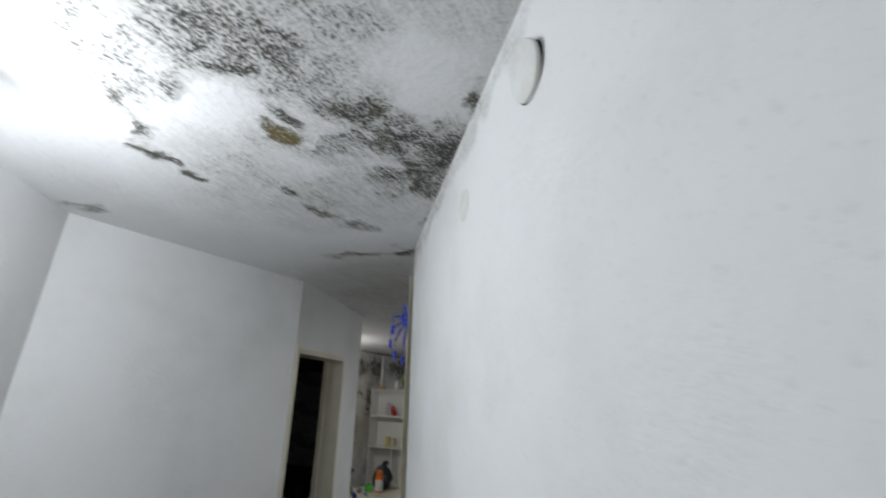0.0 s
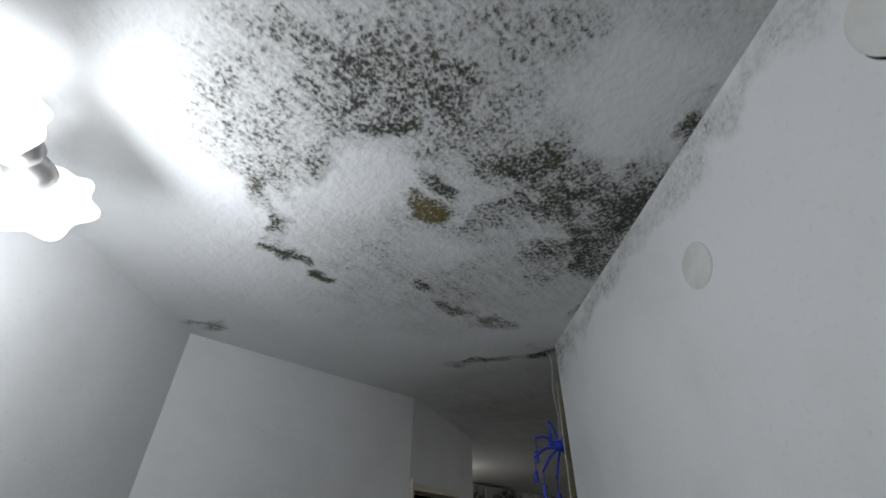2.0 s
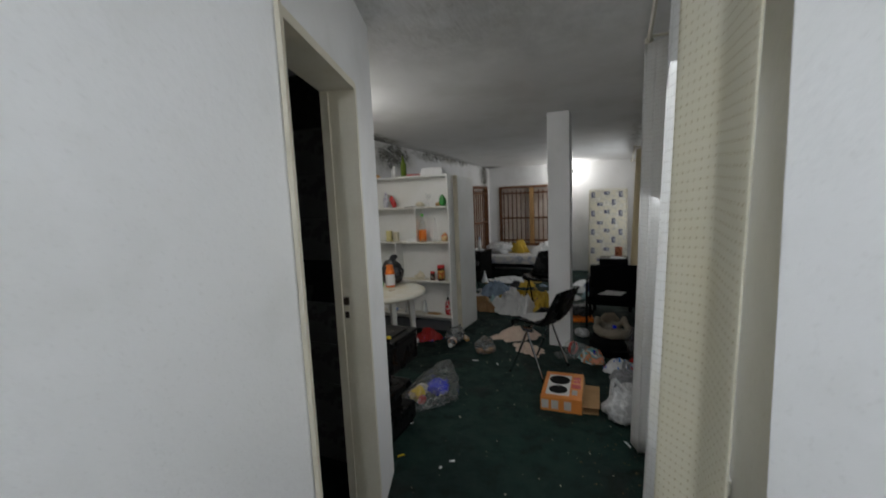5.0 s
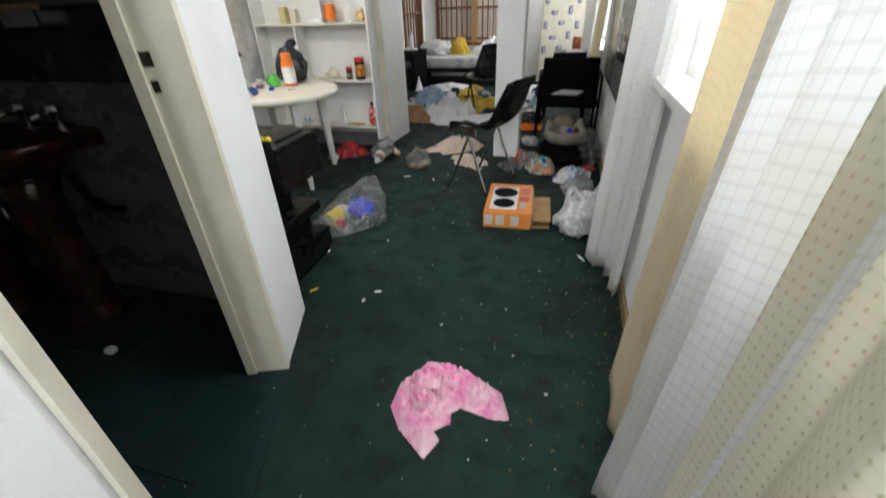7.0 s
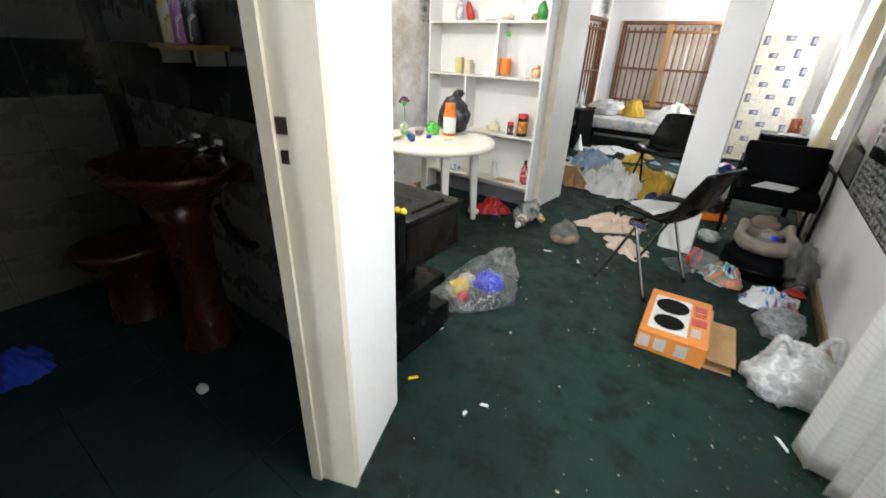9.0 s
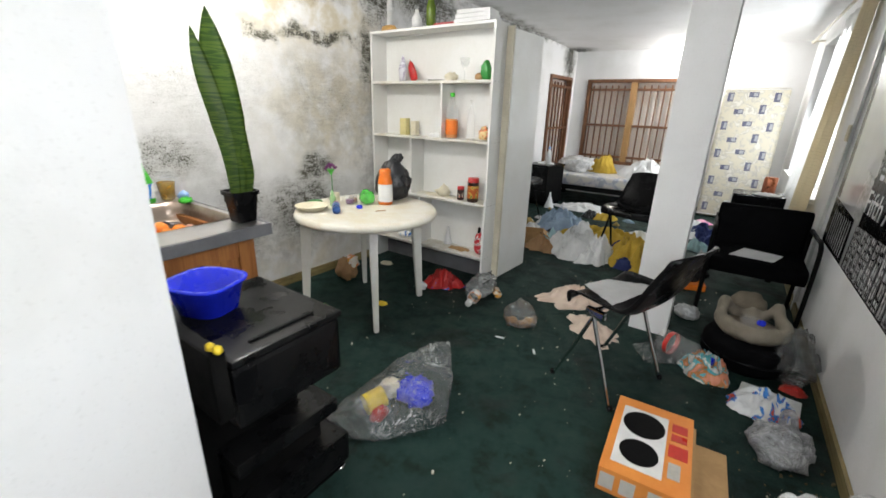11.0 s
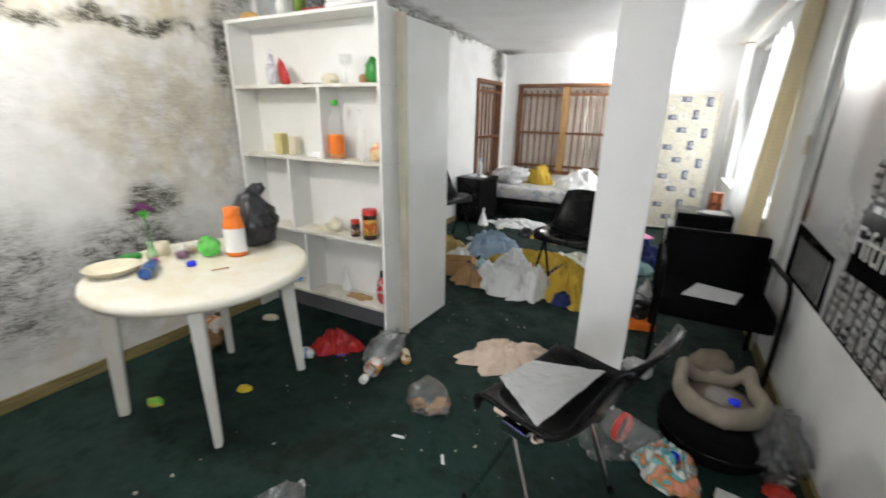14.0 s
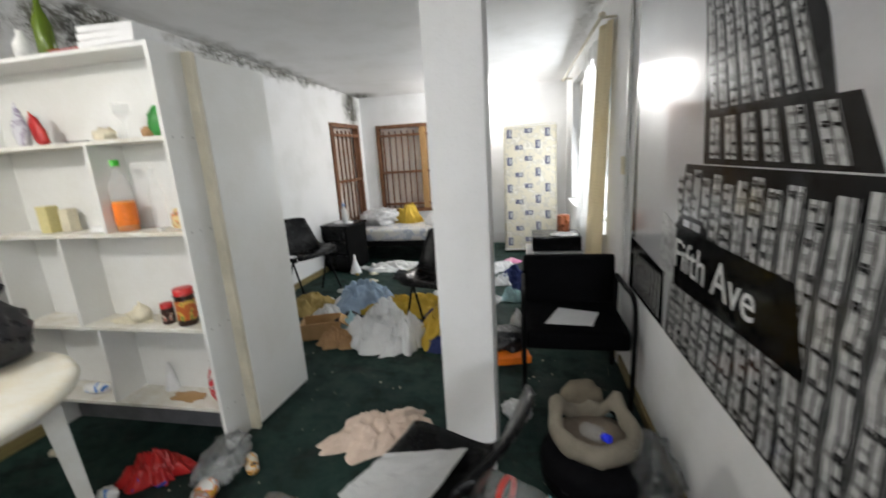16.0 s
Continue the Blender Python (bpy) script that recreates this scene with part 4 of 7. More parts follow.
# ---- curtains ----
def curtain(name, pts, z_low, z_high, folds, depth, material, label, seed=0, hem=None, lean=0.0):
    """A gathered curtain along plan points, hung from z_high; folds deepen towards the hem."""
    line = curve([(x, y, 0) for x, y in pts], 24)
    way = [0.0]
    for a, b in zip(line, line[1:]):
        way.append(way[-1] + (b - a).length)
    n, rows = 150, 30
    bm = bmesh.new()
    uv = bm.loops.layers.uv.new("UVMap")
    grid, cloth = [], []
    run = 0.0
    last = None
    for i in range(n + 1):
        s = way[-1] * i / n
        k = max(j for j in range(len(way)) if way[j] <= s + 1e-9)
        k = min(k, len(line) - 2)
        f = (s - way[k]) / max(way[k + 1] - way[k], 1e-9)
        p = line[k].lerp(line[k + 1], f)
        t = (line[k + 1] - line[k]).normalized()
        side = Vector((-t.y, t.x, 0))
        col = []
        for j in range(rows + 1):
            v = j / rows
            ph = folds * 2 * math.pi * i / n + 0.7 * math.sin(3.1 * i / n * folds + seed) + 0.5 * math.sin(v * 2.2 + seed)
            amp = depth * (0.55 + 0.45 * (1 - v)) * (0.75 + 0.4 * noise.noise(Vector((i / n * folds, v, seed * 3.3))))
            q = p + side * (amp * math.sin(ph)) + t * (0.35 * amp * math.sin(2 * ph))
            low = z_low if hem is None else z_low + hem(i / n)
            low += 0.012 * math.sin(ph)
            q.x += 0.055 * v
            q.y -= lean * v
            col.append(bm.verts.new((q.x, q.y, low + (z_high - low) * v)))
        base = col[0].co
        if last is not None:
            run += (base - last).length
        last = base.copy()
        grid.append(col)
        cloth.append(run)
    for i in range(n):
        for j in range(rows):
            fc = bm.faces.new((grid[i][j], grid[i + 1][j], grid[i + 1][j + 1], grid[i][j + 1]))
            for lp, (a, b) in zip(fc.loops, ((i, j), (i + 1, j), (i + 1, j + 1), (i, j + 1))):
                lp[uv].uv = (cloth[a], (z_high - z_low) * b / rows)
    ob = solo(name, bm, material, label, "curtain", None, True, "window curtains")
    so = ob.modifiers.new("hem", "SOLIDIFY")
    so.thickness = 0.0025
    return ob


curtain("curtain", [(-0.50, 3.97), (-0.42, 3.93), (-0.37, 3.80), (-0.38, 3.66)], 0.03, 2.36, 3.5, 0.030, M["curtain_grid"], "white checked curtain hanging beside the window", 1)
curtain("curtain", [(-0.45, 3.12), (-0.42, 2.97), (-0.43, 2.80)], 0.04, 2.36, 1.6, 0.03, M["curtain_plain"], "cream edged curtain drawn half aside", 2, lambda f: 0.02 - 0.04 * f, 0.13)
curtain("curtain", [(-0.45, 2.84), (-0.47, 2.64), (-0.45, 2.42)], 0.03, 2.36, 3.0, 0.035, M["curtain_grid"], "white checked curtain in loose folds", 3, None, 0.12)
curtain("curtain", [(-0.46, 2.46), (-0.48, 2.28), (-0.42, 2.02)], 0.03, 2.36, 1.8, 0.028, M["curtain_dash"], "cream curtain woven with rows of dashes", 4, None, 0.04)
curtain("curtain", [(-0.40, 7.05), (-0.44, 7.2), (-0.41, 7.36)], 0.50, 2.10, 2.0, 0.03, M["curtain_plain"], "cream curtain at the far window", 5)
curtain("curtain", [(-0.40, 7.42), (-0.42, 7.8), (-0.40, 8.2)], 0.50, 2.10, 4.0, 0.03, M["curtain_grid"], "white checked curtain at the far window", 6)


def rod(name, y0, y1, z, label):
    root = thing(name, label, "curtain rod")
    part("rail", pipe([(-0.42, y0, z), (-0.42, y1, z)], 0.011, 12), M["cream"], root, "", True)
    for y in (y0 + 0.06, y1 - 0.06):
        part("bracket", pipe([(-0.325, y, z), (-0.42, y, z)], 0.008, 8), M["cream"], root)
    for y in (y0, y1):
        part("finial", spun([(0, -0.02), (0.02, -0.01), (0.022, 0), (0.02, 0.01), (0, 0.02)], 12), M["cream"], root, "", True, pose(-0.42, y, z))


rod("curtain_rod", 2.22, 3.98, 2.375, "cream curtain rod over the hall window")
rod("curtain_rod", 7.0, 9.5, 2.115, "cream curtain rod over the far window")

# ---- colours for small things ----
def col(name, c, rough=0.45, **k):
    if name not in M:
        M[name] = paint(name, c, None, k.pop("scale", 9.0), rough, bump=k.pop("bump", 0.06), **k)
    return M[name]


WHITE = col("white_plastic", (0.78, 0.78, 0.76), 0.4)
RED = col("red_plastic", (0.55, 0.03, 0.02), 0.35)
ORANGE = col("orange_plastic", (0.85, 0.20, 0.015), 0.38)
GREEN = col("bright_green_plastic", (0.05, 0.50, 0.03), 0.4)
DGREEN = col("deep_green_plastic", (0.02, 0.24, 0.03), 0.4)
BLUE = col("cobalt_blue_plastic", (0.012, 0.03, 0.75), 0.3)
PBLUE = col("pale_blue_plastic", (0.30, 0.48, 0.80), 0.4)
YELLOW = col("yellow_plastic", (0.80, 0.58, 0.03), 0.45)
PAPER = col("white_paper", (0.80, 0.80, 0.80), 0.8, amount=0.25)
CREAMP = col("cream_paper", (0.72, 0.66, 0.50), 0.8)
CARD = col("brown_cardboard", (0.42, 0.25, 0.11), 0.85)
KRAFT = col("kraft_paper", (0.40, 0.23, 0.11), 0.85)
WINE = col("wine_red_glaze", (0.10, 0.012, 0.012), 0.2)
SOIL = col("dark_soil", (0.03, 0.022, 0.015), 0.95)
OLIVE = col("green_bottle_glass", (0.10, 0.16, 0.01), 0.08, bump=0.0)
BAGW = film("white_carrier_film", (0.84, 0.84, 0.84), 0.88, 0.42)
BAGC = film("clear_bag_film", (0.90, 0.92, 0.92), 0.10, 0.10)
BAGB = paint("black_bin_bag", (0.018, 0.019, 0.022), (0.035, 0.036, 0.04), 10, 0.34, bump=0.3, fine=40)
PET = clear("clear_bottle_plastic", (0.88, 0.90, 0.90), 0.06, 0.13)
TOWEL = paint("pale_pink_towel", (0.72, 0.58, 0.48), (0.60, 0.45, 0.36), 9, 0.95, bump=0.6, fine=260)
PINK = paint("pink_marbled_cloth", (0.84, 0.56, 0.62), (0.78, 0.10, 0.40), 13, 0.85, bump=0.3, fine=200, amount=0.8)
WHITEC = paint("white_crumpled_cloth", (0.76, 0.76, 0.75), (0.62, 0.62, 0.62), 8, 0.9, bump=0.3, fine=180)
MUSTARD = paint("mustard_cloth", (0.54, 0.36, 0.04), (0.36, 0.23, 0.02), 8, 0.85, bump=0.3, fine=180)
DENIM = paint("pale_blue_cloth", (0.30, 0.39, 0.50), (0.20, 0.27, 0.37), 8, 0.9, bump=0.3, fine=180)
NAVY = paint("navy_cloth", (0.02, 0.035, 0.14), (0.015, 0.02, 0.08), 8, 0.9, bump=0.3, fine=180)
KHAKI = paint("khaki_gold_cloth", (0.36, 0.26, 0.09), (0.24, 0.17, 0.05), 8, 0.9, bump=0.3, fine=180)
AQUA = paint("pale_aqua_cloth", (0.42, 0.62, 0.64), (0.32, 0.50, 0.54), 8, 0.9, bump=0.3, fine=180)


def patchy(name, colors, scale):
    """Printed packaging: blotches of several inks."""
    m, nt, b = fresh(name)
    v = place_of(nt)
    f = grain(nt, v, scale, 3, 0.5, 0.8)
    c = (*colors[0], 1)
    for n, k in enumerate(colors[1:]):
        lo = 0.44 + 0.07 * n
        c = blend(nt, span(nt, f, lo, lo + 0.02), c, k)
    nt.links.new(c, b.inputs["Base Color"])
    b.inputs["Roughness"].default_value = 0.35
    relief(nt, b, grain(nt, v, 40, 4), 0.3, 0.004)
    return m


SNACK = patchy("red_snack_wrapper", [(0.42, 0.012, 0.012), (0.42, 0.012, 0.012), (0.50, 0.02, 0.012), (0.55, 0.28, 0.03)], 11)
CHIPS = patchy("teal_orange_wrapper", [(0.70, 0.68, 0.64), (0.10, 0.42, 0.46), (0.55, 0.22, 0.06), (0.75, 0.30, 0.18)], 16)
LABEL = patchy("printed_label", [(0.76, 0.75, 0.70), (0.76, 0.75, 0.70), (0.74, 0.58, 0.36), (0.50, 0.30, 0.14)], 34)
BLUEWRAP = patchy("blue_white_wrapper", [(0.80, 0.80, 0.80), (0.80, 0.80, 0.80), (0.03, 0.22, 0.65), (0.70, 0.10, 0.05)], 13)
OLABEL = patchy("orange_white_label", [(0.80, 0.76, 0.72), (0.80, 0.76, 0.72), (0.80, 0.24, 0.06), (0.72, 0.40, 0.05)], 18)


def bottle(name, label, category, m, body, neck, cap, material, cap_material, fill=None, fill_material=None, band=None, band_material=None, squash=1.0, group=""):
    """A bottle or jar: body = (radius, height of shoulder), neck = (radius, height), cap = (radius, height)."""
    root = thing(name, label, category, m, group)
    r, h = body
    nr, nh = neck
    shape = [(0, 0), (r * 0.9, 0), (r, r * 0.15), (r, h * 0.92), (r * 0.9, h), (nr * 1.2, h + (nh - h) * 0.55), (nr, h + (nh - h) * 0.75), (nr, nh), (0, nh)]

    def squeeze(b):
        for v in b.verts:
            v.co.y *= squash
        return b

    part("body", squeeze(spun(shape, 20)), material, root, "", True)
    if cap:
        part("cap", spun([(cap[0], nh - cap[1] * 0.2), (cap[0], nh + cap[1]), (cap[0] * 0.85, nh + cap[1] * 1.08), (0, nh + cap[1] * 1.08)], 18), cap_material, root, "", True)
    if fill:
        part("contents", squeeze(spun([(0, 0.004), (r * 0.94, 0.004), (r * 0.94, fill), (0, fill)], 20)), fill_material, root, "", True)
    if band:
        part("label", squeeze(spun([(r * 1.012, band[0]), (r * 1.012, band[1])], 20)), band_material, root, "", True)
    return root


# ---- on the stove ----
def basin_blue():
    root = thing("washing_up_bowl", "cobalt blue plastic bowl standing on the stove lid", "bowl", pose(-2.095, 3.505, 0.7325, 0, 0, 20) @ Matrix.Scale(0.75, 4))
    bm = bmesh.new()
    rings = []
    for half, ry, z in ((0.085, 0.075, 0.0), (0.095, 0.085, 0.004), (0.122, 0.108, 0.115), (0.136, 0.122, 0.118), (0.137, 0.123, 0.128), (0.118, 0.104, 0.126), (0.090, 0.080, 0.010), (0.06, 0.05, 0.008)):
        ring = []
        for k in range(36):
            a = 2 * math.pi * k / 36
            c, s = math.cos(a), math.sin(a)
            e = 0.62
            ring.append(bm.verts.new((half * math.copysign(abs(c) ** e, c), ry * math.copysign(abs(s) ** e, s), z)))
        rings.append(ring)
    for p, q in zip(rings, rings[1:]):
        for k in range(36):
            bm.faces.new((p[k], p[(k + 1) % 36], q[(k + 1) % 36], q[k]))
    bm.faces.new(rings[0][::-1])
    bm.faces.new(rings[-1])
    bmesh.ops.recalc_face_normals(bm, faces=bm.faces)
    part("body", bm, BLUE, root, "", True)


basin_blue()
for x, y in ((-1.815, 3.369), (-1.790, 3.373)):
    solo("sponge", lump(0.026, 0.02, 0.022, 0.2, 3, x, 3), YELLOW, "small worn yellow scouring sponge on the stove rail", "sponge", pose(x, y, 0.770), True, "sponges")

# ---- on the sink top ----
TOPZ = 0.8235


def spray(m, body, head, label, seed):
    root = thing("spray_bottle", label, "bottle", m, "cleaning bottles")
    b = spun([(0, 0), (0.045, 0), (0.05, 0.01), (0.05, 0.10), (0.042, 0.13), (0.026, 0.17), (0.018, 0.21), (0.015, 0.225), (0, 0.225)], 20)
    for v in b.verts:
        v.co.y *= 0.62
    part("body", b, body, root, "", True)
    s = spun([(0.0505, 0.025), (0.0505, 0.098)], 20)
    for v in s.verts:
        v.co.y *= 0.625
    part("label", s, BLUEWRAP, root, "blue and white printed label", True)
    h = part("spray_head", slab(-0.055, 0.028, -0.014, 0.014, 0.226, 0.268, 0.01), head, root)
    part("trigger", pipe(curve([(-0.03, 0, 0.228), (-0.04, 0, 0.20), (-0.032, 0, 0.175)]), 0.006), head, h)
    part("nozzle", slab(-0.070, -0.0551, -0.009, 0.009, 0.240, 0.262, 0.003), head, h)


spray(pose(-3.262, 3.800, TOPZ, 0, 0, 78), GREEN, WHITE, "green spray bottle with white trigger on the sink top", 1)
spray(pose(-3.47, 3.43, TOPZ, 0, 0, 200), clear("clear_spray_plastic", (0.7, 0.85, 0.7), 0.15, 0.35), WHITE, "clear spray bottle with white and blue head", 2)
spray(pose(-3.40, 3.49, TOPZ, 0, 0, 160), WHITE, PBLUE, "white spray bottle with blue head against the wall", 3)
bottle("detergent_bottle", "clear detergent bottle with an orange cap", "bottle", pose(-3.52, 3.55, TOPZ), (0.04, 0.17), (0.016, 0.21), (0.02, 0.03), PET, ORANGE, 0.08, AQUA)
solo("cup", spun([(0.032, 0), (0.042, 0.005), (0.046, 0.10), (0.043, 0.10), (0.038, 0.012), (0, 0.010)], 24), RED, "upturned red plastic cup beside the tap", "cup", pose(-3.36, 3.405, TOPZ) @ Matrix.Scale(0.80, 4))


def bucket():
    root = thing("food_tub", "printed white plastic tub with fruit pattern", "tub", pose(-2.90, 3.43, TOPZ))
    part("body", spun([(0, 0), (0.052, 0), (0.062, 0.10), (0.064, 0.105), (0.060, 0.105), (0.050, 0.006), (0, 0.005)], 28), LABEL, root, "", True)
    part("rim", spun([(0.0625, 0.100), (0.068, 0.102), (0.068, 0.110), (0.061, 0.110)], 28), CREAMP, root, "", True)
    part("handle", pipe(curve([(0.064, -0.01, 0.095), (0.085, -0.03, 0.05), (0.09, -0.035, 0.02)]), 0.004), WHITE, root)


bucket()


def dish_tray():
    root = thing("soap_tray", "bright green plastic divided sink tray", "tray", pose(-2.685, 3.450, TOPZ, 0, 0, 6))
    bm = bmesh.new()
    for a, b, c, d, lo, hi in ((-0.075, 0.075, -0.085, 0.085, 0, 0.006), (-0.078, -0.070, -0.088, 0.088, 0.0, 0.042), (0.070, 0.078, -0.088, 0.088, 0.0, 0.042), (-0.070, 0.070, -0.088, -0.080, 0, 0.042), (-0.070, 0.070, 0.080, 0.088, 0, 0.042)):
        cube(bm, a, b, c, d, lo, hi, 0.002)
    part("body", bm, GREEN, root)
    part("partition", moved(pipe(curve([(-0.07, 0.0, 0.02), (-0.02, 0.015, 0.03), (0.02, -0.015, 0.03), (0.07, 0, 0.02)]), 0.008), pose(0, 0, 0)), GREEN, root, "", True)


dish_tray()
CUP = [(0, 0), (0.026, 0), (0.03, 0.006), (0.038, 0.055), (0.040, 0.06), (0.036, 0.06), (0.028, 0.010), (0, 0.008)]
solo("cup", spun(CUP, 22), WINE, "dark wine-red glazed cup on the sink top", "cup", pose(-3.295, 3.655, TOPZ))
solo("plant_pot", spun([(0, 0), (0.034, 0), (0.048, 0.075), (0.052, 0.078), (0.052, 0.09), (0.045, 0.09), (0.03, 0.01), (0, 0.01)], 22), col("terracotta_red", (0.30, 0.05, 0.035), 0.5), "small dark red plastic plant pot", "pot", pose(-3.47, 3.755, TOPZ) @ Matrix.Scale(0.72, 4))
solo("glass", spun([(0, 0), (0.03, 0), (0.042, 0.09), (0.039, 0.09), (0.028, 0.008), (0, 0.006)], 22), clear("amber_glass", (0.35, 0.20, 0.03), 0.08, 0.6), "amber drinking glass with dregs", "glass", pose(-3.28, 3.915, TOPZ))
solo("plastic_scrap", lump(0.06, 0.05, 0.05, 0.3, 2, 3), PBLUE, "pale blue crumpled plastic scrap", "scrap", pose(-3.20, 3.955, TOPZ))
solo("scourer", lump(0.08, 0.06, 0.03, 0.4, 3, 5), GREEN, "frayed green scouring pad", "scourer", pose(-3.13, 3.93, TOPZ))
solo("plate", spun([(0, 0), (0.05, 0), (0.075, 0.014), (0.073, 0.017), (0.048, 0.005), (0, 0.005)], 26), PBLUE, "pale lilac plastic plate leaning at the wall", "plate", pose(-3.50, 3.62, TOPZ + 0.02, 25, -20))
solo("wash_cloth", heap(0.14, 0.10, 0.04, 4, 4, cells=18), GREEN, "green crumpled dish cloth", "cloth", pose(-3.44, 3.60, TOPZ))
random.seed(4)
for x, y, z in ((-2.90, 3.61, 0), (-2.96, 3.67, 0), (-2.87, 3.67, 0), (-3.02, 3.62, 0), (-2.95, 3.73, 0.015), (-2.88, 3.73, 0), (-2.91, 3.79, 0), (-2.93, 3.64, 0.05)):
    o = spun([(0, -0.031), (0.018, -0.027), (0.030, -0.012), (0.034, 0.0), (0.030, 0.014), (0.018, 0.027), (0.004, 0.030), (0, 0.028)], 18)
    solo("orange", o, paint("orange_peel", (0.86, 0.28, 0.02), (0.78, 0.20, 0.015), 30, 0.45, bump=0.4, fine=150) if "peel" not in M else M["peel"], "ripe orange lying in the steel sink", "orange", pose(x, y, 0.750 + z, 20 * random.random(), 30 * random.random(), 0), True, "oranges in the sink")
    M["peel"] = bpy.data.materials["orange_peel"]
solo("onion", lump(0.05, 0.05, 0.05, 0.08, 2, 2), col("onion_skin", (0.45, 0.25, 0.18), 0.5), "small brown onion in the sink", "onion", pose(-2.94, 3.85, 0.717))
solo("aubergine", moved(spun([(0, 0), (0.02, 0.01), (0.028, 0.05), (0.018, 0.11), (0, 0.125)], 14), pose(0, 0, 0.03, 0, 90, 60)), col("dark_aubergine", (0.02, 0.008, 0.012), 0.25), "dark purple aubergine in the sink", "aubergine", pose(-3.06, 3.74, 0.717))


def snake_plant():
    root = thing("snake_plant", "tall green snake plant in a square black pot", "plant", pose(-2.62, 3.935, TOPZ))
    pot = bmesh.new()
    rings = []
    for h, z in ((0.042, 0), (0.055, 0.115), (0.062, 0.116), (0.062, 0.132), (0.054, 0.132), (0.050, 0.10)):
        ring = []
        for k in range(24):
            a = 2 * math.pi * k / 24 + 0.13
            c, s = math.cos(a), math.sin(a)
            ring.append(pot.verts.new((h * math.copysign(abs(c) ** 0.35, c), h * math.copysign(abs(s) ** 0.35, s), z)))
        rings.append(ring)
    for p, q in zip(rings, rings[1:]):
        for k in range(24):
            pot.faces.new((p[k], p[(k + 1) % 24], q[(k + 1) % 24], q[k]))
    pot.faces.new(rings[0][::-1])
    bmesh.ops.recalc_face_normals(pot, faces=pot.faces)
    part("pot", pot, M["black_plastic"], root, "square black plastic pot")
    part("soil", slab(-0.048, 0.048, -0.048, 0.048, 0.08, 0.105), SOIL, root)
    m, nt, b = fresh("banded_leaf")
    v = place_of(nt, (7, 7, 62))
    f = grain(nt, v, 1.0, 5, 0.6, 1.5)
    nt.links.new(blend(nt, span(nt, f, 0.44, 0.56), (0.150, 0.250, 0.034), (0.062, 0.140, 0.022)), b.inputs["Base Color"])
    b.inputs["Roughness"].default_value = 0.36
    relief(nt, b, f, 0.2, 0.003)
    # (root x, root y, height, width, lean x, lean y, twist)
    for x, y, h, w, lx, ly, tw in ((0.0, -0.005, 0.73, 0.056, -0.005, -0.02, 40), (0.0, -0.022, 0.66, 0.036, -0.03, -0.055, 55), (0.0, 0.018, 0.42, 0.034, 0.005, 0.01, 30), (0.02, 0.02, 0.26, 0.020, 0.02, 0.02, 60)):
        bm = bmesh.new()
        rows, cols = 22, 6
        grid = []
        for i in range(rows + 1):
            t = i / rows
            wide = w * (0.45 + 0.55 * min(1, t * 2.2)) * (1 - max(0, (t - 0.62) / 0.38) ** 2.2) + 0.0008
            cx, cy = x + lx * t ** 1.4, y + ly * t ** 1.4 + 0.012 * math.sin(5 * t)
            a = radians(tw + 18 * t)
            line = []
            for j in range(cols + 1):
                s = 2 * j / cols - 1
                cup = -0.22 * wide * (1 - s * s) * (1 - 0.6 * t)
                ox, oy = s * wide, cup
                line.append((cx + ox * math.cos(a) - oy * math.sin(a), cy + ox * math.sin(a) + oy * math.cos(a), 0.09 + h * t + 0.004 * noise.noise(Vector((s * 2, t * 6, x * 50)))))
            grid.append([bm.verts.new(p) for p in line])
        for i in range(rows):
            for j in range(cols):
                bm.faces.new((grid[i][j], grid[i][j + 1], grid[i + 1][j + 1], grid[i + 1][j]))
        bmesh.ops.solidify(bm, geom=bm.faces, thickness=0.004)
        part("leaf", bm, m, root, "", True)


snake_plant()

# switch box and wires on the wall
def switch_box():
    root = thing("wall_switch", "white plastic switch box with surface cable on the wall", "switch", pose(-2.45, 3.306, 1.24, 0, 0, -1.3))
    part("box", slab(-0.045, 0.045, 0.0, 0.022, -0.055, 0.055, 0.006), WHITE, root)
    part("cable", pipe([(-0.045, 0.004, 0.03), (-0.55, 0.0, 0.045), (-1.12, 0.0, 0.05)], 0.005), CREAMP, root)


switch_box()
_sb = thing("wall_socket", "white plastic socket box on the mouldy wall", "socket", pose(-3.585, 3.63, 1.30, 0, 0, 87))
part("box", slab(-0.04, 0.04, -0.03, 0.004, -0.07, 0.06, 0.006), WHITE, _sb)
part("cover", slab(-0.03, 0.03, -0.036, -0.0305, -0.05, 0.01, 0.004), CREAMP, _sb)
_sb = thing("wall_socket", "yellowed flush socket plate on the mouldy wall", "socket", pose(-3.53, 5.22, 0.86, 0, 0, 87))
part("plate", slab(-0.035, 0.035, -0.008, 0.004, -0.055, 0.055, 0.003), CREAMP, _sb)

# ---- on the table ----
TZ = 0.692
bottle("bleach_bottle", "white bottle with orange cap and orange base", "bottle", pose(-2.76, 5.00, TZ, 0, 0, 30), (0.048, 0.165), (0.034, 0.20), (0.036, 0.03), ORANGE, ORANGE, None, None, (0.02, 0.135), PAPER, 0.8)
_b = lump(0.25, 0.22, 0.27, 0.16, 2.4, 7, 4, True, 0.12)
_bb = thing("bin_bag", "tied black bin bag standing on the table", "bag", pose(-2.84, 5.17, TZ))
part("body", _b, BAGB, _bb, "", True)
for k in range(3):
    part("tie", moved(lump(0.03, 0.05, 0.07, 0.4, 3, k, 2), pose(0.02 * k - 0.02, 0.01 * k, 0.25, 30 * (k - 1), 20, 70 * k)), BAGB, _bb, "", True)
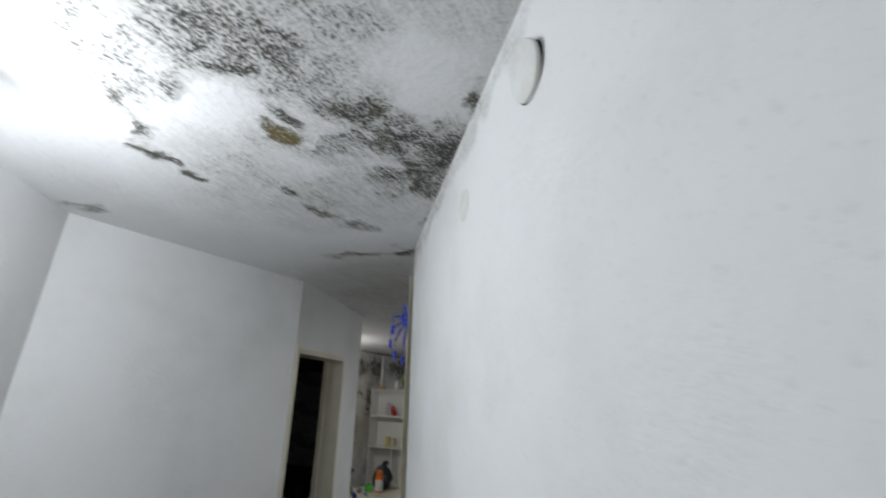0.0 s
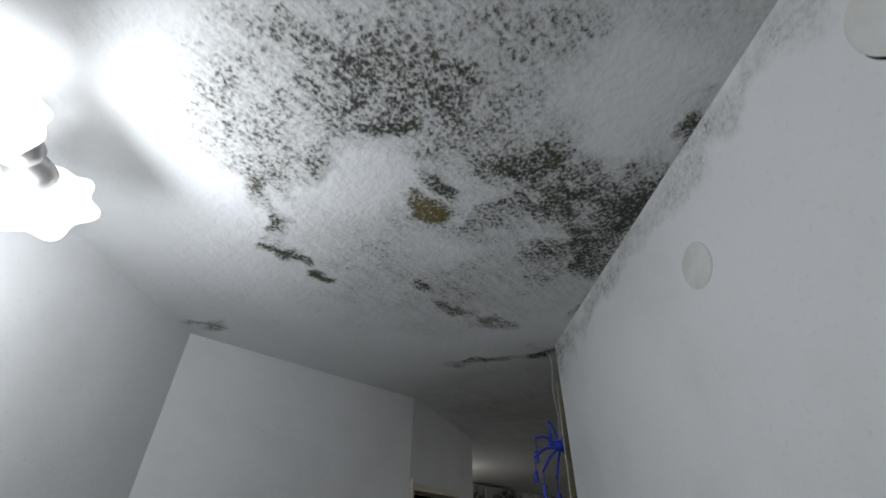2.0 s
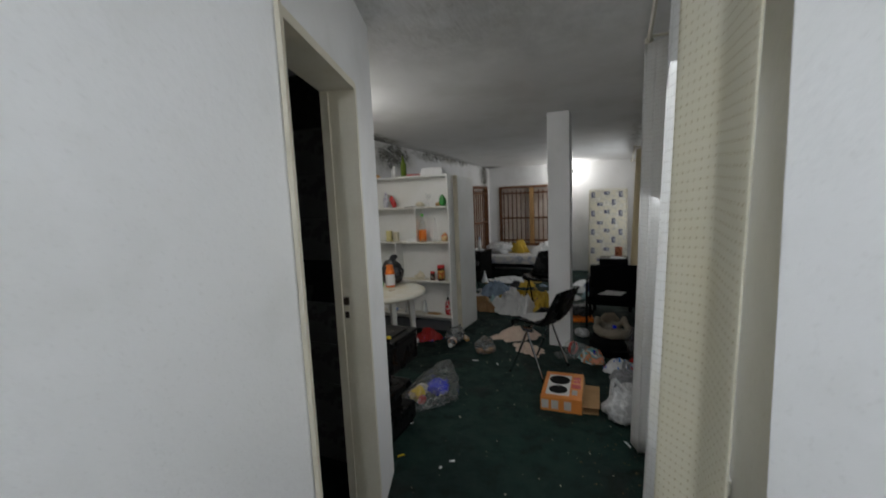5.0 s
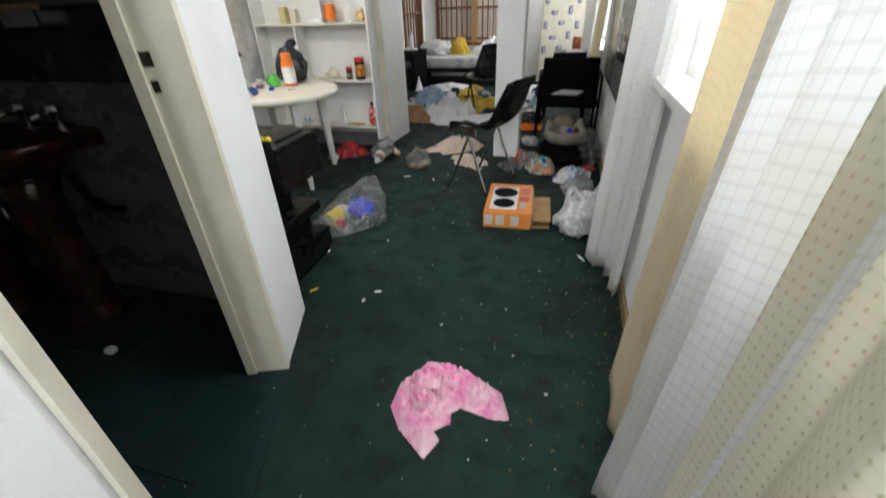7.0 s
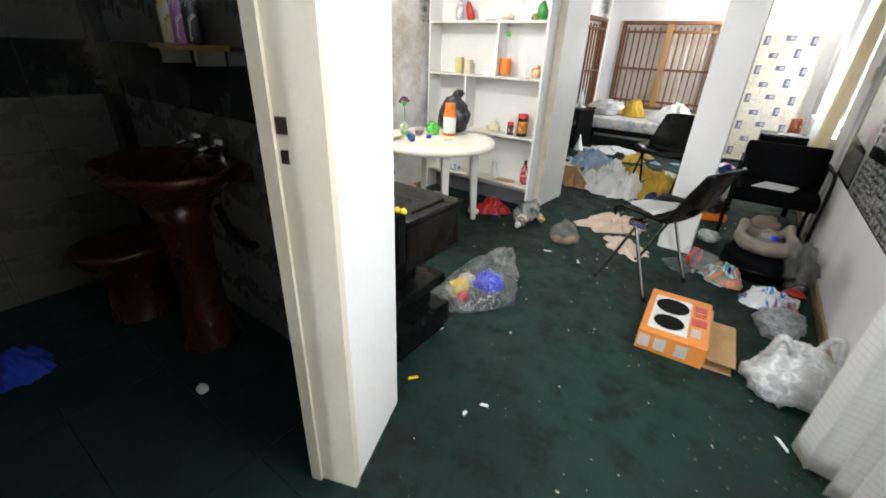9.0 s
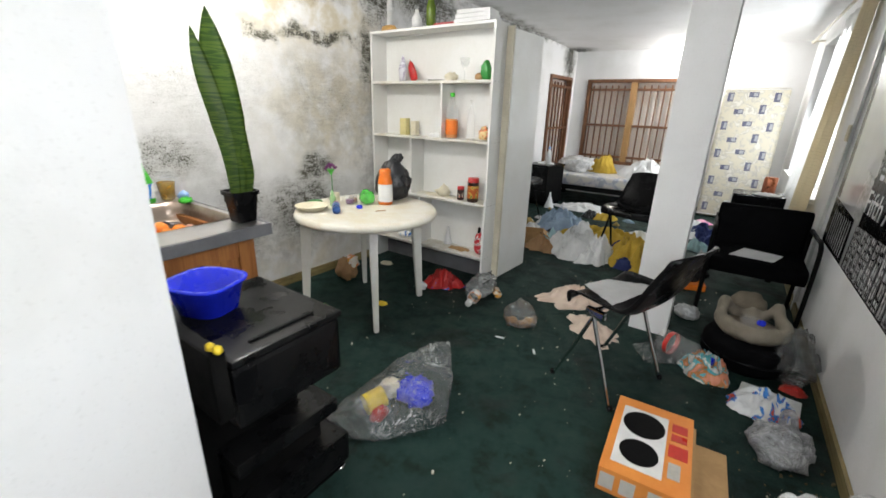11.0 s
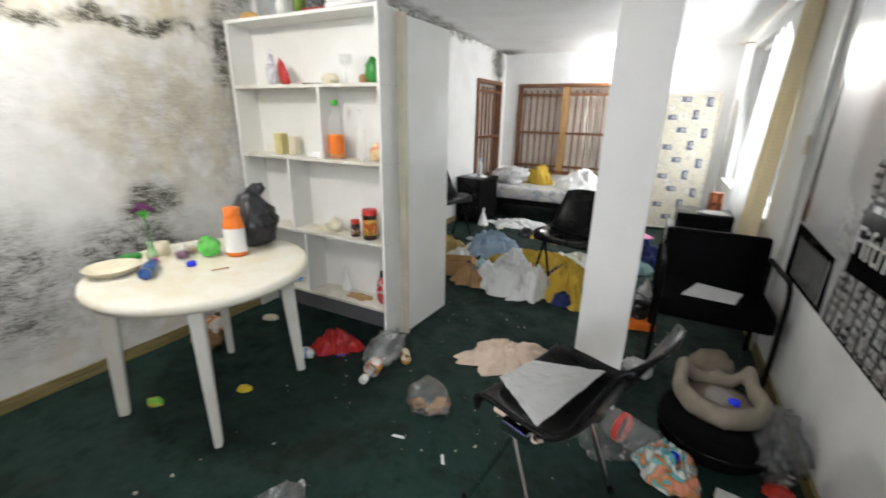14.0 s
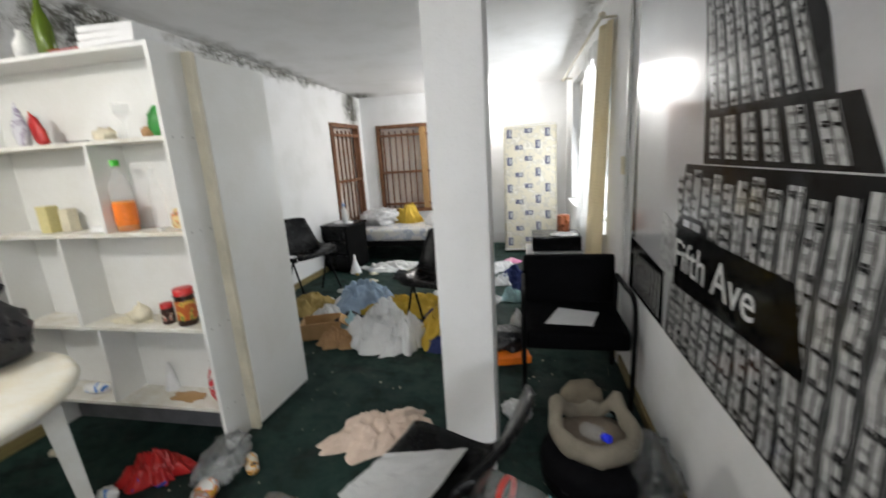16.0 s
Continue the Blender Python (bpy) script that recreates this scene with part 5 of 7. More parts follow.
solo("crushed_bottle", lump(0.105, 0.10, 0.095, 0.22, 2.5, 3, 3), clear("green_pet", (0.10, 0.62, 0.08), 0.1, 0.72), "crushed bright green plastic bottle", "bottle", pose(-2.86, 4.93, TZ))


def flower_vase():
    root = thing("flower_vase", "small green bottle holding a purple flower", "vase", pose(-2.98, 4.74, TZ))
    part("bottle", spun([(0, 0), (0.02, 0), (0.022, 0.05), (0.01, 0.08), (0.009, 0.10), (0, 0.10)], 14), clear("pale_green_glass", (0.4, 0.75, 0.35), 0.1, 0.5), root, "", True)
    part("stem", pipe(curve([(0, 0, 0.05), (0.004, 0, 0.15), (-0.003, 0.004, 0.22)]), 0.003), DGREEN, root)
    purple = col("purple_petal", (0.16, 0.03, 0.14), 0.8)
    random.seed(9)
    bm = bmesh.new()
    for k in range(46):
        a, r = random.random() * 6.28, 0.036 * math.sqrt(random.random())
        z = 0.232 + 0.028 * (1 - (r / 0.036) ** 2) + 0.012 * random.random()
        bmesh.ops.create_icosphere(bm, subdivisions=1, radius=0.0065, matrix=Matrix.Translation((r * math.cos(a), r * math.sin(a), z)) @ Matrix.Diagonal((1, 1, 0.6 + random.random(), 1)))
    part("flower", bm, purple, root, "purple flower head")
    part("calyx", spun([(0.003, 0.20), (0.012, 0.215), (0.026, 0.235), (0, 0.236)], 12), GREEN, root)


flower_vase()
solo("dish", spun([(0, 0), (0.075, 0), (0.100, 0.026), (0.103, 0.028), (0.096, 0.028), (0.072, 0.005), (0, 0.005)], 32), CREAMP, "shallow cream plastic dish", "dish", pose(-3.00, 4.59, TZ))
_can = thing("spray_can", "blue spray can with pink cap lying on its side", "can", pose(-2.80, 4.61, TZ + 0.025, 90, 0, -131))
part("body", spun([(0, 0), (0.022, 0), (0.024, 0.006), (0.024, 0.12), (0.016, 0.14), (0, 0.14)], 18), col("metallic_blue", (0.05, 0.13, 0.42), 0.3, metal=0.4), _can, "", True)
part("cap", spun([(0.019, 0.141), (0.019, 0.165), (0, 0.168)], 16), col("magenta_plastic", (0.60, 0.05, 0.25), 0.4), _can, "", True)
part("base_ring", spun([(0.0245, -0.003), (0.0245, 0.008)], 18), M["chrome"], _can, "", True)
solo("plastic_stopper", spun([(0, 0), (0.019, 0), (0.02, 0.016), (0.017, 0.019), (0, 0.019)], 18), BLUE, "blue screw cap lying on the table", "cap", pose(-2.80, 4.80, TZ), True, "caps")
for x, y, c, lab in ((-2.93, 4.84, "purple_petal", "small clear pot with purple dregs"), (-2.96, 4.90, "onion_skin", "small clear pot with brown dregs")):
    r = thing("pot", lab, "pot", pose(x, y, TZ), "small pots")
    part("body", spun([(0, 0), (0.026, 0), (0.031, 0.055), (0.029, 0.055), (0.024, 0.004), (0, 0.004)], 18), PET, r, "", True)
    part("contents", spun([(0, 0.005), (0.024, 0.005), (0.027, 0.03), (0, 0.032)], 18), M[c], r, "", True)
solo("roll", spun([(0.018, 0), (0.03, 0), (0.03, 0.06), (0.018, 0.06), (0.018, 0)], 20), CREAMP, "short roll of cream paper", "roll", pose(-3.06, 4.83, TZ))
solo("lid", spun([(0, 0), (0.045, 0), (0.046, 0.012), (0.04, 0.016), (0, 0.016)], 22), DGREEN, "dark green plastic lid on the table", "lid", pose(-3.13, 4.72, TZ))
solo("straw", pipe([(0, 0, 0.004), (0.03, 0.06, 0.004)], 0.003, 8), CARD, "short brown stick on the table", "stick", pose(-2.66, 4.80, TZ))

# ---- on the shelves ----
def at_shelf(x, n, y=5.70):
    return pose(x, y, SHELF_Z[n] + 0.0185)


_w = patchy("silver_wrapper", [(0.60, 0.60, 0.64), (0.60, 0.60, 0.64), (0.30, 0.26, 0.36), (0.75, 0.75, 0.78)], 20)
solo("snack_bag", lump(0.075, 0.05, 0.19, 0.25, 2.6, 1, 3, True, 0.5), _w, "silver foil pouch on the shelf", "bag", at_shelf(-3.19, 3))
solo("snack_bag", moved(lump(0.07, 0.04, 0.16, 0.2, 2.4, 2, 3, True, 0.3), pose(0, 0, 0, 0, -18)), SNACK, "red snack packet leaning on the shelf", "bag", at_shelf(-3.07, 3))
solo("dark_tray", slab(-0.06, 0.06, -0.03, 0.03, 0, 0.008, 0.002), M["black_plastic"], "flat dark plastic tray", "tray", at_shelf(-2.86, 3), False)
solo("crumpled_paper", lump(0.11, 0.07, 0.06, 0.35, 2.8, 5, 3), CREAMP, "crumpled cream paper on the shelf", "paper", at_shelf(-2.73, 3))
solo("wine_glass", spun([(0, 0), (0.03, 0), (0.028, 0.004), (0.005, 0.008), (0.004, 0.07), (0.012, 0.08), (0.032, 0.11), (0.034, 0.15), (0.032, 0.15), (0.03, 0.112), (0, 0.085)], 20), PET, "clear stemmed wine glass", "glass", at_shelf(-2.615, 3))
_g = thing("herb_pack", "bright green packet with brown base", "packet", at_shelf(-2.44, 3))
part("body", lump(0.09, 0.06, 0.13, 0.22, 2.5, 4, 3, True, 0.2), DGREEN, _g, "", True)
part("base", moved(lump(0.07, 0.05, 0.05, 0.3, 2.5, 8, 2), pose(-0.05, -0.01, 0)), KRAFT, _g, "", True)
_c = thing("candle", "squat yellow candle in a clear jar", "candle", at_shelf(-3.17, 2), "candles")
part("body", slab(-0.03, 0.03, -0.03, 0.03, 0, 0.13, 0.006), col("yellow_wax", (0.68, 0.60, 0.28), 0.5), _c)
_c = thing("candle", "pale cream candle beside the yellow one", "candle", at_shelf(-3.09, 2, 5.73), "candles")
part("body", slab(-0.026, 0.026, -0.026, 0.026, 0, 0.11, 0.006), CREAMP, _c)
bottle("drink_bottle", "tall clear bottle half full of orange drink, green cap", "bottle", at_shelf(-2.705, 2, 5.69), (0.045, 0.22), (0.015, 0.30), (0.018, 0.022), PET, GREEN, 0.14, col("orange_drink", (0.90, 0.28, 0.01), 0.25), (0.03, 0.13), ORANGE)
bottle("bottle", "slim empty clear glass bottle", "bottle", at_shelf(-2.56, 2, 5.73), (0.03, 0.17), (0.011, 0.27), (0.013, 0.01), PET, PET)
solo("sweet_packet", lump(0.085, 0.05, 0.10, 0.25, 2.6, 9, 3), patchy("sweet_print", [(0.75, 0.6, 0.3), (0.75, 0.6, 0.3), (0.65, 0.1, 0.03), (0.1, 0.25, 0.1)], 30), "colourful sweet packet on the shelf", "packet", at_shelf(-2.43, 2))
solo("plastic_stopper", spun([(0, 0), (0.014, 0), (0.014, 0.013), (0, 0.014)], 14), WHITE, "white screw cap on the shelf", "cap", at_shelf(-2.50, 2, 5.66), True, "caps")
solo("crumpled_paper", heap(0.16, 0.09, 0.03, 6, 4, cells=18), PAPER, "flattened white paper scrap", "paper", at_shelf(-2.86, 2))
solo("crumpled_paper", lump(0.13, 0.08, 0.10, 0.42, 2.6, 11, 3, True, 0.6), CREAMP, "crumpled cream paper bag on the shelf", "paper", at_shelf(-2.77, 1))
solo("crumb_patch", heap(0.30, 0.10, 0.012, 8, 6, cells=26), CREAMP, "spilt cream flour on the shelf", "crumbs", at_shelf(-2.84, 1))
_lid = col("jar_red_lid", (0.55, 0.02, 0.02), 0.35)
_cof = col("coffee_brown", (0.035, 0.012, 0.006), 0.35)
bottle("coffee_jar", "small dark coffee jar with red lid", "jar", at_shelf(-2.60, 1, 5.69), (0.028, 0.075), (0.024, 0.085), (0.027, 0.018), _cof, _lid, None, None, (0.02, 0.06), patchy("coffee_print", [(0.05, 0.015, 0.008), (0.05, 0.015, 0.008), (0.7, 0.65, 0.55), (0.5, 0.05, 0.03)], 30), 1, "coffee jars")
bottle("coffee_jar", "large brown coffee jar with red lid", "jar", at_shelf(-2.49, 1, 5.69), (0.044, 0.14), (0.040, 0.155), (0.043, 0.026), _cof, _lid, None, None, (0.03, 0.125), patchy("coffee_print_big", [(0.45, 0.10, 0.02), (0.45, 0.10, 0.02), (0.62, 0.40, 0.08), (0.10, 0.22, 0.04)], 20), 1, "coffee jars")
_r = thing("sauce_pouch", "red upright printed pouch on the bottom shelf", "pouch", at_shelf(-2.42, 0, 5.70))
part("body", lump(0.08, 0.055, 0.19, 0.10, 2.4, 3, 3, True, 0.1), patchy("pouch_print", [(0.55, 0.02, 0.03), (0.55, 0.02, 0.03), (0.75, 0.7, 0.65), (0.12, 0.02, 0.05)], 26), _r, "", True)
part("spout", spun([(0.012, 0.175), (0.012, 0.215), (0, 0.218)], 12), M["black_plastic"], _r)
solo("sweet_packet", lump(0.16, 0.08, 0.05, 0.3, 2.4, 13, 3), BLUEWRAP, "blue and yellow wrapper on the bottom shelf", "packet", at_shelf(-3.17, 0))
solo("paper_cone", moved(spun([(0.035, 0), (0.006, 0.15), (0, 0.152)], 16), pose(0, 0, 0)), PAPER, "upright white paper cone in the shelf", "paper", at_shelf(-2.76, 0, 5.77))
solo("crumb_patch", heap(0.22, 0.10, 0.010, 9, 6, cells=24), CARD, "brown spilt crumbs on the bottom shelf", "crumbs", at_shelf(-2.60, 0))
# top of the unit
bottle("wine_bottle", "green wine bottle on top of the shelf unit", "bottle", pose(-2.93, 5.71, 1.862), (0.036, 0.15), (0.013, 0.245), (0.0145, 0.02), OLIVE, col("black_foil", (0.02, 0.02, 0.02), 0.4))
solo("red_tray", slab(-0.11, 0.11, -0.06, 0.06, 0, 0.02, 0.004), col("dark_red_plastic", (0.30, 0.02, 0.02), 0.4), "dark red plastic tray on the shelf top", "tray", pose(-2.76, 5.72, 1.862), False)
for k in range(3):
    solo("book", slab(-0.15 + 0.01 * k, 0.14 - 0.012 * k, -0.08, 0.07, 0, 0.024, 0.003), PAPER, "white paperback lying flat in a stack", "book", pose(-2.52, 5.70, 1.862 + 0.025 * k, 0, 0, -3 + 4 * k), False, "books on the shelf top")
solo("cardboard_strip", lump(0.14, 0.07, 0.05, 0.3, 2.4, 15, 3), col("orange_card", (0.60, 0.35, 0.12), 0.8), "orange cardboard scrap on the shelf top", "cardboard", pose(-3.33, 5.70, 1.862))
solo("milk_bottle", spun([(0, 0), (0.035, 0), (0.037, 0.07), (0.015, 0.11), (0.015, 0.13), (0, 0.13)], 18), WHITE, "small white plastic bottle on the shelf top", "bottle", pose(-3.06, 5.71, 1.862))
_pp = thing("wall_pipe", "white painted pipe running up the mouldy wall", "pipe")
part("pipe", pipe([(-3.46, 5.86, 1.86), (-3.46, 5.86, 2.36)], 0.022, 14), WHITE, _pp, "", True)
part("clip", slab(-3.50, -3.43, 5.85, 5.88, 2.05, 2.07, 0.003), WHITE, _pp)

# ---- chairs ----
def shell_chair(m, label, metal, paper=False):
    """Moulded one-piece black seat on four splayed legs; local -x is the front."""
    root = thing("shell_chair", label, "chair", m, "black shell chairs")
    side = [(-0.252, 0.440), (-0.245, 0.462), (-0.20, 0.474), (-0.10, 0.464), (0.0, 0.456), (0.055, 0.470), (0.10, 0.53), (0.15, 0.64), (0.195, 0.735), (0.222, 0.785), (0.240, 0.790)]
    bm = bmesh.new()
    cols = 14
    grid = []
    line = curve([(x, 0, z) for x, z in side], 4)
    for n, p in enumerate(line):
        t = n / (len(line) - 1)
        up = max(0.0, min(1.0, (p.z - 0.50) / 0.28))
        half = 0.232 - 0.045 * up
        tip = max(0.0, (t - 0.86) / 0.14)
        nose = max(0.0, (0.16 - t) / 0.16)
        row = []
        for j in range(cols + 1):
            s = 2 * j / cols - 1
            lift = 0.052 * abs(s) ** 3.5 * math.sin(min(1.0, t * 1.25) * math.pi)
            wrap = -0.030 * abs(s) ** 2.5 * up + 0.030 * nose * abs(s) ** 5
            row.append(bm.verts.new((p.x + wrap, s * half * (1 - 0.05 * tip * abs(s) ** 6), p.z + lift - 0.035 * tip * abs(s) ** 5)))
        grid.append(row)
    for i in range(len(grid) - 1):
        for j in range(cols):
            bm.faces.new((grid[i][j], grid[i][j + 1], grid[i + 1][j + 1], grid[i + 1][j]))
    bmesh.ops.recalc_face_normals(bm, faces=bm.faces)
    bmesh.ops.solidify(bm, geom=bm.faces, thickness=0.011)
    part("shell", bm, M["black_plastic"], root, "glossy black moulded seat shell", True)
    # a bracket under the seat on either side carries a front and a rear leg that spread from one joint
    for sy in (-1, 1):
        for fx in (-0.265, 0.075):
            leg = part("leg", pipe(curve([(-0.085, sy * 0.165, 0.448), (-0.09, sy * 0.200, 0.415), (-0.09 + (fx + 0.09) * 0.45, sy * 0.208, 0.22), (fx, sy * 0.218, 0.0)], 6), 0.0095, 10), metal, root, "", True)
            part("rubber_foot", spun([(0.013, 0), (0.013, 0.02), (0, 0.022)], 10), M["black_plastic"], leg, "", True, pose(fx, sy * 0.218, 0.0))
        part("bracket", slab(-0.135, -0.035, sy * 0.195 - 0.014, sy * 0.195 + 0.014, 0.405, 0.447, 0.008), metal, root)
    part("crossbar", pipe([(-0.085, -0.19, 0.442), (-0.085, 0.19, 0.442)], 0.009, 10), metal, root, "", True)
    return root


shell_chair(pose(-1.140, 4.969, 0, 0, 0, -20.6), "black moulded plastic chair with chrome legs and papers on it", M["chrome"])
shell_chair(pose(-1.52, 7.02, 0, 0, 0, 75), "black moulded plastic chair among heaps of clothes", M["black_dull"])
shell_chair(pose(-3.10, 7.82, 0, 0, 0, 155), "black moulded plastic chair near the bed", M["black_dull"])
# paper on the near chair: two sheets that sag with the seat
def seat_paper(name, pts, label):
    bm = bmesh.new()
    n = 14
    a, b, c, d = (Vector(p) for p in pts)
    g = [[bm.verts.new(a.lerp(b, i / n).lerp(d.lerp(c, i / n), j / n) + Vector((0, 0, 0.006 * noise.noise(Vector((i * 0.5, j * 0.5, 0)))))) for j in range(n + 1)] for i in range(n + 1)]
    for i in range(n):
        for j in range(n):
            bm.faces.new((g[i][j], g[i + 1][j], g[i + 1][j + 1], g[i][j + 1]))
    bmesh.ops.solidify(bm, geom=bm.faces, thickness=0.0015)
    bmesh.ops.recalc_face_normals(bm, faces=bm.faces)
    solo(name, bm, PAPER, label, "paper", None, False)


seat_paper("paper_sheet", ((-1.395, 4.950, 0.498), (-1.215, 4.762, 0.512), (-1.075, 5.160, 0.500), (-1.325, 5.125, 0.486)), "creased white sheet of paper on the chair seat")


def visitor_chair():
    """Black upholstered chair that faces the doorway, against the wall."""
    root = thing("visitor_chair", "black upholstered chair with low frame beside the wall", "chair", pose(-0.64, 6.38, 0))
    b = slab(-0.26, 0.26, -0.25, 0.22, 0.33, 0.43, 0.03)
    part("seat", b, M["black_cloth"], root, "", True)
    k = slab(-0.27, 0.27, 0.20, 0.27, 0.40, 0.71, 0.03)
    for v in k.verts:
        v.co.y += 0.10 * (v.co.z - 0.40)
    part("backrest", k, M["black_cloth"], root, "", True)
    for sx in (-0.27, 0.27):
        part("side_frame", pipe(curve([(sx, -0.24, 0.0), (sx, -0.25, 0.30), (sx, -0.22, 0.58), (sx, 0.0, 0.60), (sx, 0.20, 0.60)], 6), 0.013, 10), M["black_dull"], root, "", True)
        part("leg", pipe([(sx, 0.20, 0.60), (sx, 0.24, 0.0)], 0.013, 10), M["black_dull"], root, "", True)


visitor_chair()
solo("paper_sheet", sheet([(-0.14, -0.10, 0), (0.10, -0.13, 0.004), (0.16, 0.04, 0.01), (-0.05, 0.12, 0.004)]), PAPER, "white paper lying on the black chair", "paper", pose(-0.66, 6.33, 0.434), False)


def pet_bed():
    root = thing("pet_bed", "round grey-beige pet bed lying on a black seat", "pet bed", pose(-0.63, 5.66, 0.165, 0, 0, 10))
    ring = bmesh.new()
    n, k = 40, 10
    vs = []
    for i in range(n):
        a = 2 * math.pi * i / n
        R = 0.150 + 0.008 * noise.noise(Vector((math.cos(a) * 2, math.sin(a) * 2, 0)))
        r = 0.030 + 0.008 * noise.noise(Vector((math.cos(a) * 3, math.sin(a) * 3, 5)))
        horn = math.exp(-((math.degrees(a) - 40) / 15) ** 2) + math.exp(-((math.degrees(a) - 140) / 15) ** 2)
        R *= 1 + 0.12 * horn
        h = 0.055 + 0.062 * horn - 0.015 * max(0, math.sin(a)) * (1 - min(1, horn)) + 0.01 * noise.noise(Vector((math.cos(a) * 3, math.sin(a) * 3, 9)))
        vs.append([ring.verts.new(((R + r * math.cos(b)) * math.cos(a), (R + r * math.cos(b)) * math.sin(a), h + r * 1.5 * math.sin(b))) for b in (2 * math.pi * j / k for j in range(k))])
    for i in range(n):
        for j in range(k):
            ring.faces.new((vs[i][j], vs[(i + 1) % n][j], vs[(i + 1) % n][(j + 1) % k], vs[i][(j + 1) % k]))
    bmesh.ops.recalc_face_normals(ring, faces=ring.faces)
    felt = paint("grey_beige_plush", (0.25, 0.22, 0.17), (0.16, 0.135, 0.10), 10, 0.95, bump=0.7, fine=240)
    part("bolster", ring, felt, root, "", True)
    part("cushion", spun([(0, 0.002), (0.15, 0.002), (0.15, 0.03), (0.10, 0.04), (0, 0.032)], 30), paint("brown_plush", (0.20, 0.16, 0.12), (0.12, 0.09, 0.07), 10, 0.95, bump=0.7, fine=240), root, "darker brown cushion", True)
    part("back_flap", moved(lump(0.20, 0.05, 0.16, 0.16, 2.4, 4, 3), pose(0.0, 0.155, 0.02, -14)), paint("worn_brown_plush", (0.17, 0.14, 0.10), (0.10, 0.08, 0.06), 12, 0.95, bump=0.7, fine=240), root, "worn brown back flap", True)


pet_bed()
_s = thing("stool_seat", "thick round black padded seat on the carpet", "seat", pose(-0.63, 5.64, 0))
part("pad", spun([(0, 0), (0.19, 0), (0.215, 0.03), (0.215, 0.12), (0.19, 0.155), (0, 0.162)], 36), M["black_cloth"], _s, "", True)
part("welt", spun([(0.2155, 0.07), (0.221, 0.076), (0.2155, 0.082)], 36), M["black_plastic"], _s, "", True)
bottle("water_bottle", "crushed clear bottle with blue cap in the pet bed", "bottle", pose(-0.67, 5.63, 0.245, 70, 0, 30), (0.032, 0.09), (0.012, 0.12), (0.016, 0.02), PET, BLUE)
solo("plastic_bag", lump(0.20, 0.26, 0.30, 0.35, 2.4, 21, 4, True, 0.4), BAGC, "clear crumpled plastic bag against the wall", "bag", pose(-0.44, 5.56, 0))
solo("red_wrapper", heap(0.14, 0.10, 0.03, 22, 4, cells=18), RED, "red wrapper under the clear bag", "wrapper", pose(-0.42, 5.44, 0))

# ---- waste on the carpet ----
def hob_box():
    root = thing("cardboard_box", "orange printed cardboard hob box lying open on the carpet", "box", pose(-0.945, 4.52, 0, 0, 0, 3))
    face = paint("orange_print", (0.72, 0.26, 0.05), (0.64, 0.20, 0.035), 5, 0.5)
    part("body", slab(-0.155, 0.135, -0.235, 0.225, 0, 0.105, 0.003), face, root)
    part("flap", slab(0.138, 0.255, -0.225, 0.135, 0.055, 0.060, 0.001), CARD, root, "plain brown inner flap")
    part("flap", moved(slab(0.0, 0.11, -0.225, 0.10, 0, 0.004, 0.001), pose(0.139, 0, 0.006, 0, -3)), CARD, root, "plain brown lower flap")
    part("tray_liner", slab(0.1355, 0.145, -0.20, 0.18, 0.008, 0.098), CARD, root)
    pic = part("picture_panel", slab(-0.125, 0.045, -0.185, 0.165, 0.1055, 0.1067), paint("printed_white", (0.74, 0.73, 0.71), (0.60, 0.60, 0.60), 10, 0.35), root, "printed photo of a two-ring hob")
    for y, r in ((-0.095, 0.068), (0.072, 0.078)):
        part("printed_ring", moved(spun([(0, 0), (r, 0), (r, 0.0012), (0, 0.0012)], 28), pose(-0.04, y, 0.107)), M["black_dull"], pic, "dark printed hotplate")
    for x0, x1, y0, y1, c in ((0.06, 0.115, 0.10, 0.15, RED), (0.06, 0.115, 0.045, 0.085, RED), (0.06, 0.10, -0.16, -0.08, col("print_grey", (0.5, 0.48, 0.45), 0.5)), (0.055, 0.12, -0.05, 0.02, RED)):
        part("printed_bar", slab(x0, x1, y0, y1, 0.1055, 0.1066), c, root)
    for x in (-0.125, -0.055, 0.035):
        part("side_label", slab(x - 0.022, x + 0.028, -0.2362, -0.2352, 0.02, 0.085), M["printed_grey"] if "printed_grey" in M else col("printed_grey", (0.55, 0.53, 0.50), 0.5), root)


hob_box()


